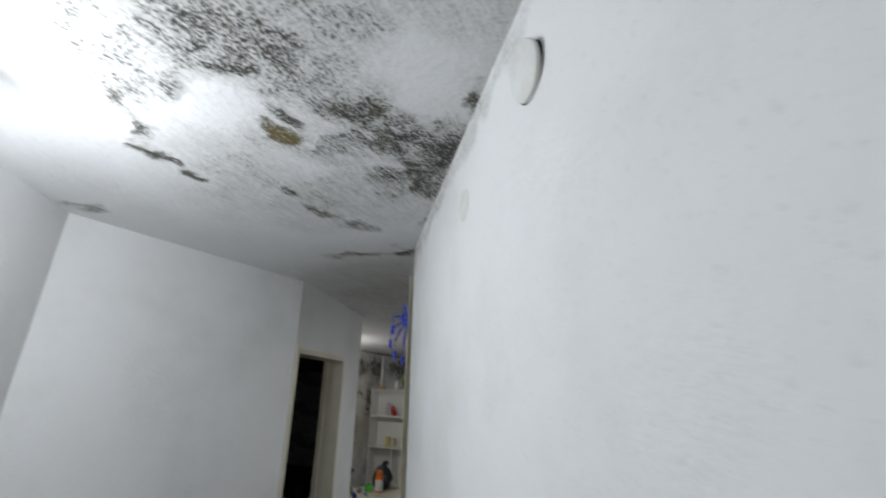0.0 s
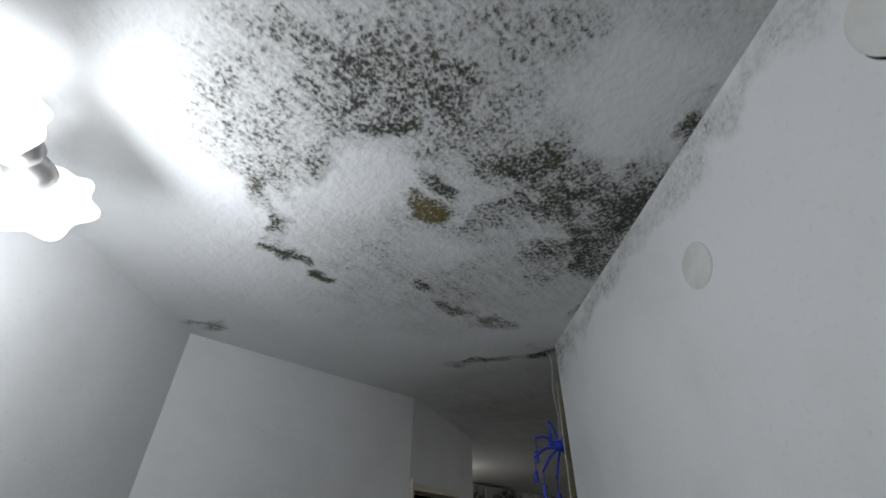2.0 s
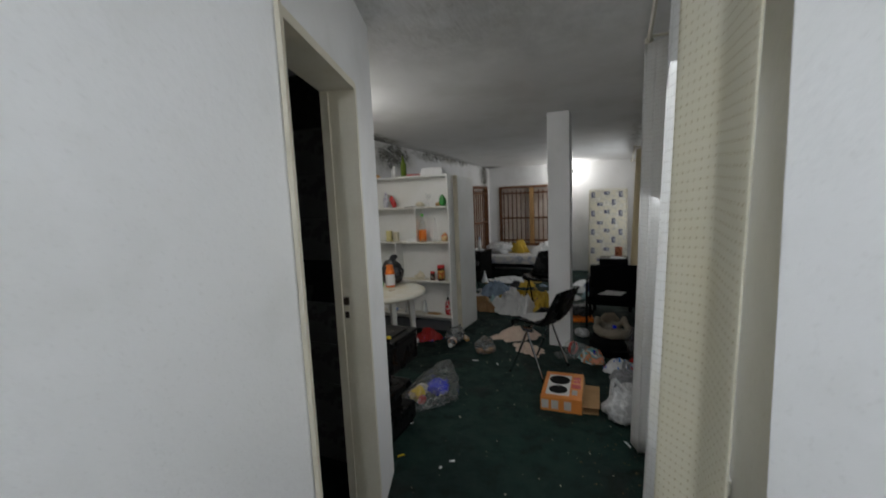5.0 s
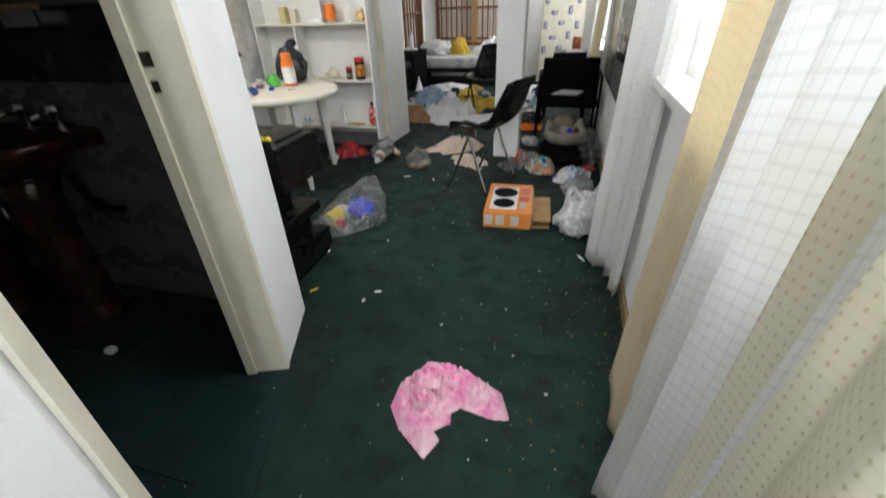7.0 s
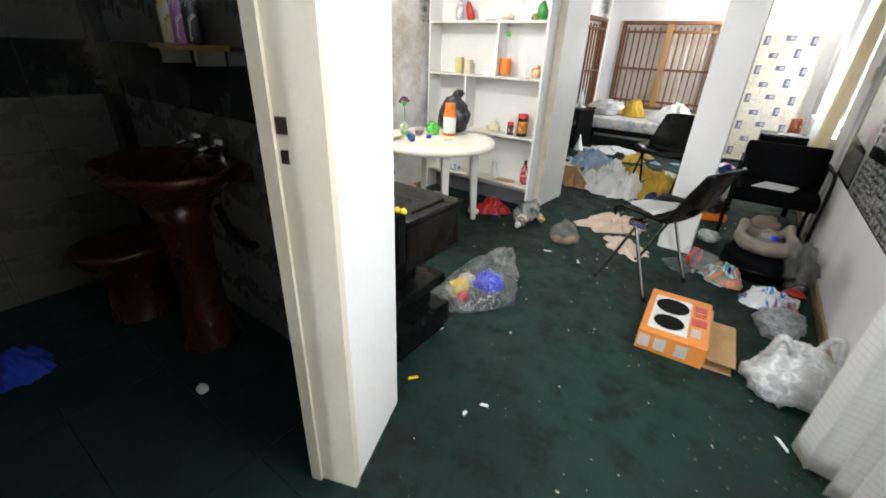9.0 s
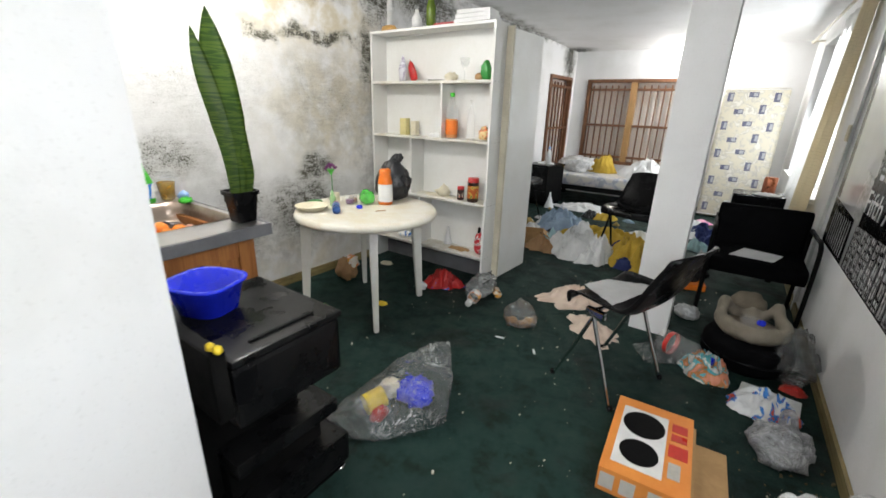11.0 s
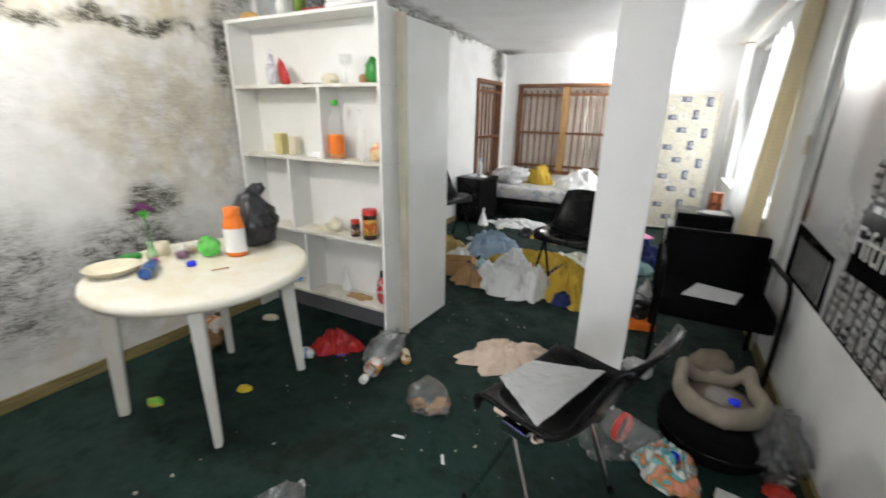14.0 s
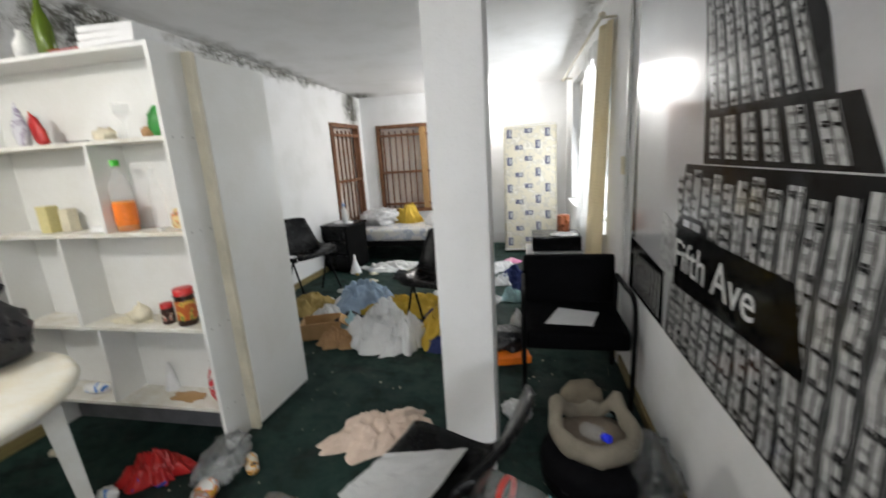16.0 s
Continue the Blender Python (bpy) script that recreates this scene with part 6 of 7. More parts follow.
def waste_film():
    """A bag on its side: a low crinkled mouth, and a gathered end that stands up."""
    edge = [(-0.17, -0.30), (-0.05, -0.27), (0.08, -0.19), (0.17, -0.05), (0.235, 0.04), (0.16, 0.19), (0.03, 0.37), (-0.06, 0.36), (-0.20, 0.12), (-0.235, -0.20)]
    bm = bmesh.new()
    rings, seg = 24, 110
    rows = []
    for i in range(1, rings + 1):
        r = i / rings
        row = []
        for j in range(seg):
            a = 2 * math.pi * j / seg
            dx, dy = math.cos(a), math.sin(a)
            reach = 0.2
            for (px, py), (qx, qy) in zip(edge, edge[1:] + edge[:1]):
                ex, ey = qx - px, qy - py
                det = dx * ey - dy * ex
                if abs(det) > 1e-9:
                    k, f = (px * ey - py * ex) / det, (px * dy - py * dx) / det
                    if k > 0 and -1e-6 <= f <= 1 + 1e-6:
                        reach = k
            reach *= 1 + 0.05 * noise.noise(Vector((dx * 5, dy * 5, 3)))
            x, y = dx * reach * r, dy * reach * r
            t = max(0.0, min(1.0, (0.35 * x + y + 0.28) / 0.66))
            low, full = 0.008 + 0.15 * t ** 1.5, 0.07 + 0.17 * t
            p = Vector((x, y, 0))
            ridge = 1 - 2.4 * abs(noise.noise(p * 9 + Vector((noise.noise(p * 6), 0, 7)))) + 0.6 * (1 - 3 * abs(noise.noise(p * 21)))
            row.append(bm.verts.new((x + 0.012 * noise.noise(p * 18), y + 0.012 * noise.noise(p * 18 + Vector((5, 0, 0))), max(0.006, low + (full - low) * (1 - r * r) + 0.030 * ridge * (0.35 + 0.65 * t)))))
        rows.append(row)
    top = bm.verts.new((0, 0, rows[0][0].co.z))
    for j in range(seg):
        bm.faces.new((top, rows[0][j], rows[0][(j + 1) % seg]))
    skirt = [bm.verts.new((v.co.x * 0.93, v.co.y * 0.93, 0.003)) for v in rows[-1]]
    for p, q in zip(rows + [], rows[1:] + [skirt]):
        for j in range(seg):
            bm.faces.new((p[j], q[j], q[(j + 1) % seg], p[(j + 1) % seg]))
    return bm


def clear_waste_bag():
    root = thing("waste_bag", "large clear plastic bag with bottles and packaging inside", "bag", pose(-1.93, 4.16, 0))
    part("film", waste_film(), BAGC, root, "", True)
    bottle_in = part("bottle", moved(spun([(0, 0), (0.042, 0), (0.045, 0.02), (0.045, 0.14), (0.016, 0.20), (0.016, 0.22), (0, 0.22)], 18), pose(-0.11, -0.16, 0.055, 82, 0, 160)), PET, root, "clear bottle", True)
    part("bottle_label", moved(spun([(0.0465, 0.045), (0.0465, 0.135)], 18), pose(-0.11, -0.16, 0.055, 82, 0, 160)), YELLOW, bottle_in, "yellow paper label", True)
    part("blue_packet", moved(lump(0.19, 0.16, 0.11, 0.3, 2, 3, 4), pose(0.03, 0.08, 0.02)), BLUE, root, "blue packet", True)
    part("red_packet", moved(lump(0.06, 0.10, 0.06, 0.2, 2, 5, 3), pose(-0.03, -0.10, 0.01)), RED, root, "red packet", True)
    part("cream_packet", moved(lump(0.13, 0.10, 0.07, 0.3, 2, 8, 3), pose(-0.10, 0.06, 0.01)), CREAMP, root, "cream packet", True)


clear_waste_bag()


def carrier_bag(name, m, sx, sy, sz, seed, label, film_material=BAGW, handles=2):
    root = thing(name, label, "bag", m)
    part("body", lump(sx, sy, sz, 0.24, 2.0, seed, 4, True, 0.3), film_material, root, "", True)
    for k in range(handles):
        s = -1 if k else 1
        part("handle", pipe(curve([(s * sx * 0.10, s * 0.02, sz * 0.72), (s * sx * 0.26, s * 0.04, sz * 1.08), (s * sx * 0.34, s * 0.02, sz * 1.12), (s * sx * 0.36, 0, sz * 0.70)]), 0.014, 8, None, None), film_material, root, "", True)
    return root


carrier_bag("carrier_bag", pose(-0.49, 4.34, 0, 0, 0, 20), 0.34, 0.28, 0.26, 41, "full white carrier bag knotted beside the curtain")
carrier_bag("carrier_bag", pose(-0.52, 4.86, 0, 0, 0, 60), 0.24, 0.22, 0.15, 42, "grey see-through bag of rubbish at the wall", film("grey_bag_film", (0.5, 0.5, 0.52), 0.5, 0.3), 1)
solo("wrapper", heap(0.34, 0.24, 0.12, 43, 4, cells=34), BLUEWRAP, "white wrapper printed blue and red", "wrapper", pose(-0.56, 5.17, 0, 0, 0, 20))
solo("wrapper", heap(0.30, 0.26, 0.14, 44, 5, cells=34), CHIPS, "torn teal and orange crisp wrapper", "wrapper", pose(-0.80, 5.36, 0, 0, 0, -35))
bottle("water_jug", "crushed clear five-litre water bottle with red bands lying down", "bottle", pose(-1.04, 5.48, 0.066, 90, 0, 64), (0.065, 0.20), (0.022, 0.27), (0.03, 0.02), PET, BLUE, None, None, (0.05, 0.075), RED)
solo("plastic_sheet", heap(0.36, 0.26, 0.05, 45, 4, cells=30), BAGC, "clear plastic sheet under the chair", "plastic", pose(-1.02, 5.42, 0, 0, 0, 30))
solo("polystyrene_tray", slab(-0.12, 0.12, -0.06, 0.06, 0, 0.035, 0.01), WHITE, "white polystyrene tray on the carpet", "tray", pose(-0.53, 5.255, 0, 0, 0, -8), False)
solo("plastic_bag", lump(0.16, 0.14, 0.09, 0.35, 2.2, 46, 3), BAGW, "white plastic bag crumpled behind the pillar", "bag", pose(-0.95, 6.02, 0))
solo("towel", heap(0.62, 0.40, 0.10, 50, 6.0, 0.5, 60, None, 1.1), TOWEL, "pale pink towel thrown on the carpet", "towel", pose(-1.62, 5.82, 0, 0, 0, 25))
solo("towel", heap(0.46, 0.26, 0.07, 51, 5.5, 0.5, 46), TOWEL, "second part of a pale pink towel under the chair", "towel", pose(-1.42, 5.42, 0, 0, 0, -40))


PINK_EDGE = [(-0.13, 0.19), (-0.21, 0.08), (-0.21, -0.02), (-0.15, -0.10), (-0.04, -0.18), (-0.01, -0.11), (-0.04, -0.08), (0.01, -0.04), (0.0, 0.0), (0.03, 0.03), (0.14, 0.01), (0.20, 0.02), (0.16, 0.12), (0.02, 0.19)]


def pink_mask(u, w):
    """How far a spot of the cloth lies within its bent outline."""
    x, y = u * 0.24, w * 0.22
    inside, near = False, 1.0
    for (ax, ay), (bx, by) in zip(PINK_EDGE, PINK_EDGE[1:] + PINK_EDGE[:1]):
        if (ay > y) != (by > y) and x < (bx - ax) * (y - ay) / (by - ay) + ax:
            inside = not inside
        k = max(0.0, min(1.0, ((x - ax) * (bx - ax) + (y - ay) * (by - ay)) / ((bx - ax) ** 2 + (by - ay) ** 2)))
        near = min(near, math.hypot(x - ax - k * (bx - ax), y - ay - k * (by - ay)))
    return near * 6 if inside else -near * 6


solo("pink_cloth", heap(0.48, 0.44, 0.10, 53, 12.0, 0.3, 96, pink_mask, 1.0), PINK, "pink marbled cloth curled on the carpet", "cloth", pose(-0.95, 2.90, 0, 0, 0, 0))

_pb = thing("snack_waste", "clear bread bag with crusts inside", "bag", pose(-1.82, 5.22, 0, 0, 0, 15))
part("film", lump(0.22, 0.16, 0.19, 0.3, 2.3, 61, 4, True, 0.7), BAGC, _pb, "", True)
for k, (x, y) in enumerate(((-0.05, 0.0), (0.03, -0.02), (0.06, 0.03))):
    part("crust", moved(lump(0.08, 0.06, 0.045, 0.3, 2.5, 62 + k, 3), pose(x, y, 0.004)), col("bread_crust", (0.45, 0.25, 0.12), 0.8), _pb, "", True)
bottle("juice_bottle", "clear juice bottle with orange label and white cap lying down", "bottle", pose(-2.25, 5.46, 0.042, 90, 0, 11), (0.042, 0.18), (0.016, 0.24), (0.022, 0.025), PET, WHITE, None, None, (0.10, 0.17), OLABEL)
solo("plastic_bag", lump(0.20, 0.30, 0.15, 0.35, 2.4, 64, 4), BAGC, "clear plastic bag over the juice bottle", "bag", pose(-2.25, 5.48, 0))
solo("can", moved(spun([(0, 0), (0.026, 0), (0.028, 0.005), (0.028, 0.09), (0.022, 0.1), (0, 0.1)], 16), pose(0, 0, 0.028, 90, 0, 40)), patchy("can_print", [(0.55, 0.5, 0.4), (0.55, 0.5, 0.4), (0.65, 0.3, 0.03), (0.03, 0.03, 0.03)], 24), "dented drink can lying on the carpet", "can", pose(-2.17, 5.55, 0))
solo("snack_bag", heap(0.33, 0.20, 0.14, 66, 6, 0.7, cells=34), patchy("red_blue_wrapper", [(0.42, 0.012, 0.012), (0.40, 0.012, 0.012), (0.46, 0.015, 0.012), (0.02, 0.05, 0.35)], 9), "torn red snack bag under the shelf", "bag", pose(-2.56, 5.42, 0, 0, 0, 20))
solo("wrapper", lump(0.10, 0.07, 0.06, 0.35, 2.4, 67, 3), BLUEWRAP, "blue and red wrapper under the table", "wrapper", pose(-2.66, 5.27, 0))
solo("plastic_stopper", spun([(0, 0), (0.018, 0), (0.018, 0.014), (0, 0.016)], 14), BLUE, "blue bottle cap on the carpet", "cap", pose(-2.68, 5.42, 0), True, "caps")
_k = thing("paper_bag", "brown paper bag with orange print under the table", "bag", pose(-3.27, 5.08, 0, 0, 0, -30))
part("body", lump(0.24, 0.16, 0.17, 0.26, 2.2, 68, 4, True, 0.2), KRAFT, _k, "", True)
part("wrapper", moved(lump(0.12, 0.10, 0.10, 0.35, 2.2, 69, 3), pose(0.02, 0.05, 0.09)), OLABEL, _k, "orange printed wrapper", True)
solo("crumpled_paper", lump(0.12, 0.09, 0.02, 0.4, 2.5, 70, 3), CREAMP, "torn cream paper by the shelf foot", "paper", pose(-3.22, 5.50, 0))
solo("wrapper", heap(0.12, 0.07, 0.015, 71, 3, cells=14), patchy("green_print", [(0.15, 0.5, 0.05), (0.15, 0.5, 0.05), (0.6, 0.5, 0.05), (0.5, 0.05, 0.02)], 26), "small green sweet wrapper on the carpet", "wrapper", pose(-3.01, 4.63, 0))
solo("leaf_scrap", heap(0.09, 0.07, 0.02, 72, 3, cells=14), YELLOW, "yellow scrap of paper on the carpet", "paper", pose(-2.72, 4.90, 0))
solo("wrapper", lump(0.05, 0.05, 0.08, 0.3, 2.4, 73, 3), BAGW, "white wrapper beside the cabinet", "wrapper", pose(-2.46, 4.10, 0))
solo("egg_shell", lump(0.055, 0.045, 0.03, 0.1, 2, 74, 3), PAPER, "white scrap on the bathroom floor", "scrap", pose(-2.41, 2.85, -0.004))
solo("crumpled_paper", lump(0.07, 0.05, 0.04, 0.4, 2.4, 75, 3), PAPER, "crumpled white tissue on the bathroom floor", "tissue", pose(-2.05, 2.35, -0.004))
solo("blue_cloth", heap(0.34, 0.26, 0.10, 76, 4, cells=28), col("bright_blue_cloth", (0.01, 0.04, 0.40), 0.9), "bright blue cloth on the bathroom floor", "cloth", pose(-3.12, 2.45, -0.004))

# crumbs and scraps: countless, one object
random.seed(21)
_cr = bmesh.new()
for k in range(430):
    x, y = -2.6 + 2.2 * random.random(), 2.2 + 4.6 * random.random()
    if x > -0.4 or (y < 3.5 and x < -1.75) or (y < 4.05 and x < -1.75):
        continue
    s = 0.0022 + 0.008 * random.random() ** 5
    bmesh.ops.create_cube(_cr, size=1, matrix=Matrix.LocRotScale((x, y, s * 0.35 + 0.001), Euler((random.random(), random.random(), random.random() * 6)), (s, s * (0.5 + random.random()), s * 0.6)))
tagged(part("crumbs", _cr, paint("pale_crumbs", (0.55, 0.50, 0.42), (0.25, 0.20, 0.14), 40, 0.9), None), "pale crumbs and paper scraps scattered on the carpet", "crumbs", "", "stuff")
_cr = bmesh.new()
for k in range(420):
    y = 2.3 + 2.6 * random.random()
    x = -0.345 - 0.42 * random.random() ** 2.2
    s = 0.003 + 0.007 * random.random() ** 2
    bmesh.ops.create_cube(_cr, size=1, matrix=Matrix.LocRotScale((x, y, s * 0.3 + 0.001), Euler((random.random(), random.random(), random.random() * 6)), (s, s * (0.5 + random.random()), s * 0.5)))
tagged(part("dirt_flakes", _cr, paint("brown_dirt", (0.14, 0.10, 0.045), (0.05, 0.04, 0.02), 40, 0.9), None), "brown dirt flakes gathered along the baseboard", "dirt", "", "stuff")
for k, (x, y, l, a) in enumerate(((-1.47, 3.49, 0.03, 20), (-1.51, 3.41, 0.02, 80), (-1.85, 5.0, 0.05, 10), (-0.50, 4.02, 0.06, -60), (-1.79, 3.43, 0.04, 50), (-1.62, 4.98, 0.045, 120))):
    solo("paper_scrap", sheet([(-l * 0.6, -0.006, 0.001), (l * 0.6, -0.004, 0.001), (l * 0.5, 0.006, 0.003), (-l * 0.45, 0.007, 0.002)]), PAPER if k != 4 else YELLOW, "small torn scrap of paper on the carpet", "paper", pose(x, y, 0.001, 0, 0, a), False, "paper scraps")

# ---- the far room ----
def bed():
    root = thing("bed", "low bed with patterned grey mattress under the window", "bed", pose(-2.42, 9.56, 0))
    part("frame", slab(-0.80, 0.80, -0.42, 0.44, 0.20, 0.27, 0.01), M["black_dull"], root)
    part("mattress", slab(-0.80, 0.80, -0.43, 0.45, 0.272, 0.43, 0.035), patchy("bed_ticking", [(0.60, 0.58, 0.54), (0.60, 0.58, 0.54), (0.50, 0.50, 0.52), (0.34, 0.36, 0.42)], 9), root, "", True)
    for x in (-0.74, 0.74):
        for y in (-0.36, 0.38):
            part("leg", slab(x - 0.03, x + 0.03, y - 0.03, y + 0.03, 0, 0.20, 0.004), M["black_dull"], root)


bed()
solo("plastic_bag", lump(0.55, 0.40, 0.24, 0.3, 2.0, 81, 4), BAGW, "cloudy plastic bags heaped on the bed", "bag", pose(-2.88, 9.55, 0.43))
solo("blanket", heap(0.62, 0.60, 0.20, 82, 4, cells=40), WHITEC, "white bedding bunched on the bed", "blanket", pose(-2.00, 9.60, 0.43))
solo("blanket", heap(0.50, 0.40, 0.30, 83, 4, cells=34), MUSTARD, "mustard blanket bunched on the bed", "blanket", pose(-2.52, 9.72, 0.43))
_q = heap(0.66, 0.72, 0.26, 84, 4, cells=34)
solo("blanket", moved(_q, pose(0, 0, 0, 0, 0, 0)), WHITEC, "white sheet hanging at the bed end", "sheet", pose(-1.86, 9.45, 0.43))


def leaning_mattress():
    root = thing("mattress", "cream patterned mattress leaning upright against the wall", "mattress", pose(-0.815, 9.62, 0.0, -6, 0, 0))
    tick = patchy("cream_ticking", [(0.62, 0.57, 0.44), (0.60, 0.56, 0.44), (0.50, 0.47, 0.40), (0.66, 0.63, 0.55)], 16)
    part("body", slab(-0.34, 0.34, -0.09, 0.10, 0.004, 1.66, 0.045), tick, root, "", True)
    for z in (0.03, 1.63):
        part("piping", slab(-0.345, 0.345, -0.095, -0.085, z, z + 0.012, 0.004), WHITE, root)
    blue = paint("slate_print", (0.10, 0.10, 0.16), (0.22, 0.22, 0.26), 60, 0.8)
    inset = paint("pale_slate_print", (0.34, 0.35, 0.38), (0.48, 0.46, 0.42), 60, 0.8)
    for i in range(9):
        for j in range(3):
            x, z = -0.24 + 0.24 * j + (0.10 if i % 2 else -0.02), 0.14 + 0.175 * i + 0.03 * (j % 2)
            if abs(x) > 0.30:
                continue
            w, h = (0.050, 0.030) if (i + j) % 2 else (0.032, 0.054)
            motif = part("printed_motif", slab(x - w, x + w, -0.0918, -0.0904, z - h, z + h), blue, root)
            part("motif_inset", slab(x - w * 0.1, x + w * 0.8, -0.0926, -0.0919, z - h * 0.6, z + h * 0.7), inset, motif, "paler grey inset")


leaning_mattress()


def black_cabinet():
    root = thing("bedside_cabinet", "black bedside cabinet with papers on top", "cabinet", pose(-3.13, 8.86, 0, 0, 0, -12) @ Matrix.Diagonal((0.76, 1.0, 1.0, 1.0)))
    d = M["black_plastic"]
    part("carcass", slab(-0.24, 0.24, -0.20, 0.22, 0.03, 0.55, 0.005), M["black_dull"], root)
    part("top", slab(-0.26, 0.26, -0.23, 0.23, 0.552, 0.58, 0.005), d, root)
    for z in (0.06, 0.23, 0.40):
        dr = part("drawer", slab(-0.225, 0.225, -0.218, -0.2005, z, z + 0.15, 0.004), d, root)
        part("handle", pipe([(-0.05, -0.235, z + 0.08), (0.05, -0.235, z + 0.08)], 0.006), M["black_dull"], dr)
    part("plinth", slab(-0.22, 0.22, -0.17, 0.20, 0, 0.03), d, root)


black_cabinet()
solo("paper_sheet", heap(0.30, 0.20, 0.03, 86, 3, cells=18), PAPER, "white papers on the black cabinet", "paper", pose(-3.11, 8.84, 0.581))
bottle("plastic_bottle", "small white plastic bottle on the cabinet", "bottle", pose(-3.06, 8.78, 0.60), (0.035, 0.15), (0.015, 0.20), (0.018, 0.03), WHITE, PBLUE)
solo("paper_cone", spun([(0.07, 0), (0.05, 0.06), (0.015, 0.17), (0.01, 0.22), (0, 0.222)], 16), PAPER, "white paper cone standing on the carpet", "paper", pose(-2.92, 8.62, 0))


def printer():
    root = thing("printer", "grey and black printer on a low stand", "printer", pose(-0.67, 7.36, 0.46))
    part("body", slab(-0.22, 0.20, -0.17, 0.17, 0.0, 0.12, 0.012), col("light_grey_plastic", (0.45, 0.45, 0.46), 0.4), root)
    part("lid", slab(-0.17, 0.19, -0.12, 0.17, 0.122, 0.235, 0.01), M["black_plastic"], root)
    part("tray", slab(-0.20, 0.18, -0.24, -0.171, 0.02, 0.035, 0.004), col("light_grey_plastic", (0.45, 0.45, 0.46), 0.4), root)


printer()
_t = thing("low_stand", "low black stand under the printer", "stand", pose(-0.67, 7.36, 0))
part("top", slab(-0.25, 0.25, -0.21, 0.21, 0.43, 0.459, 0.004), M["black_dull"], _t)
for x in (-0.22, 0.22):
    for y in (-0.18, 0.18):
        part("leg", slab(x - 0.02, x + 0.02, y - 0.02, y + 0.02, 0, 0.43), M["black_dull"], _t)
solo("copper_can", spun([(0, 0), (0.045, 0), (0.048, 0.01), (0.048, 0.13), (0.042, 0.14), (0, 0.135)], 20), M["copper"], "dented copper coloured can on the printer", "can", pose(-0.60, 7.40, 0.697))
solo("paper_sheet", heap(0.22, 0.16, 0.02, 88, 3, cells=16), PAPER, "loose papers on the printer", "paper", pose(-0.60, 7.30, 0.697))

HEAPS = (
    (-1.98, 6.90, 0.62, 0.46, 0.30, WHITEC, "white crumpled clothes heaped on the carpet", 20),
    (-1.74, 6.78, 0.40, 0.30, 0.24, WHITEC, "white crumpled cloth beside a heap of clothes", 60),
    (-1.47, 6.95, 0.56, 0.60, 0.26, MUSTARD, "mustard yellow cloth heaped on the carpet", -30),
    (-1.86, 7.40, 0.85, 0.34, 0.18, MUSTARD, "mustard yellow cloth trailing over the carpet", 10),
    (-2.36, 7.52, 0.66, 0.44, 0.24, DENIM, "pale blue clothes heaped on the carpet", 15),
    (-2.34, 7.12, 0.30, 0.24, 0.12, BAGB, "small black bundle on the carpet", 40),
    (-2.28, 6.98, 0.20, 0.18, 0.16, AQUA, "pale blue plastic scrap among clothes", 0),
    (-2.46, 8.78, 0.80, 0.30, 0.10, WHITEC, "white towels lying before the bed", 8),
    (-2.06, 8.82, 0.30, 0.22, 0.08, KHAKI, "khaki cloth lying before the bed", -20),
    (-2.88, 7.45, 0.50, 0.34, 0.16, KHAKI, "gold khaki clothes under a black chair", 30),
    (-2.62, 7.30, 0.34, 0.18, 0.10, WHITEC, "white cloth scraps by the wardrobe", -15),
    (-1.10, 8.25, 0.34, 0.26, 0.10, WHITEC, "white cloth on the carpet past the pillar", 35),
    (-0.90, 7.95, 0.34, 0.28, 0.14, NAVY, "navy cloth on the carpet past the pillar", 10),
    (-1.02, 7.75, 0.26, 0.20, 0.12, AQUA, "pale aqua cloth past the pillar", -25),
    (-1.22, 7.70, 0.26, 0.20, 0.06, WHITEC, "white papers trodden into the carpet", 0),
    (-1.05, 9.05, 0.22, 0.16, 0.05, PINK, "pink cloth at the mattress foot", 0),
    (-1.50, 6.72, 0.20, 0.14, 0.10, NAVY, "small navy bundle at the heap's edge", 0),
    (-0.58, 6.05, 0.22, 0.14, 0.06, AQUA, "pale blue scraps before the black chair", 15),
    (-2.30, 6.76, 0.34, 0.22, 0.14, KRAFT, "torn brown wrapping paper crushed flat", 10),
    (-1.62, 7.22, 0.34, 0.14, 0.12, NAVY, "navy cloth caught under the chair leg", 5),
    (-2.55, 7.62, 0.30, 0.20, 0.12, WHITEC, "white paper bundle beside the gold clothes", 40),
    (-1.55, 7.75, 0.50, 0.26, 0.08, WHITEC, "white printed papers trodden behind the chair", -10),
    (-2.10, 8.45, 0.34, 0.22, 0.10, MUSTARD, "mustard cloth lying before the bed", 25),
    (-2.28, 8.40, 0.22, 0.16, 0.10, BAGB, "black bundle beside the mustard cloth", 0),
    (-1.02, 8.30, 0.36, 0.30, 0.16, NAVY, "dark blue clothes at the foot of the mattress", -15),
    (-1.15, 8.75, 0.40, 0.22, 0.10, WHITEC, "white sheet corner at the foot of the mattress", 20),
)
for n, (x, y, sx, sy, h, mt, lab, a) in enumerate(HEAPS):
    solo("crumpled_cloth", heap(sx * 1.08, sy * 1.08, h, 100 + n, 6.0, 0.6, 50, None, 1.0), mt, lab, "cloth", pose(x, y, 0, 0, 0, a), True, "thrown down cloths")
random.seed(33)
LITTER = ((PAPER, "torn white paper scrap on the far carpet"), (PAPER, "crumpled white tissue on the far carpet"), (CREAMP, "cream paper scrap on the far carpet"), (BAGW, "small white plastic scrap on the far carpet"), (KHAKI, "small khaki rag on the far carpet"), (DENIM, "small pale blue rag on the far carpet"))
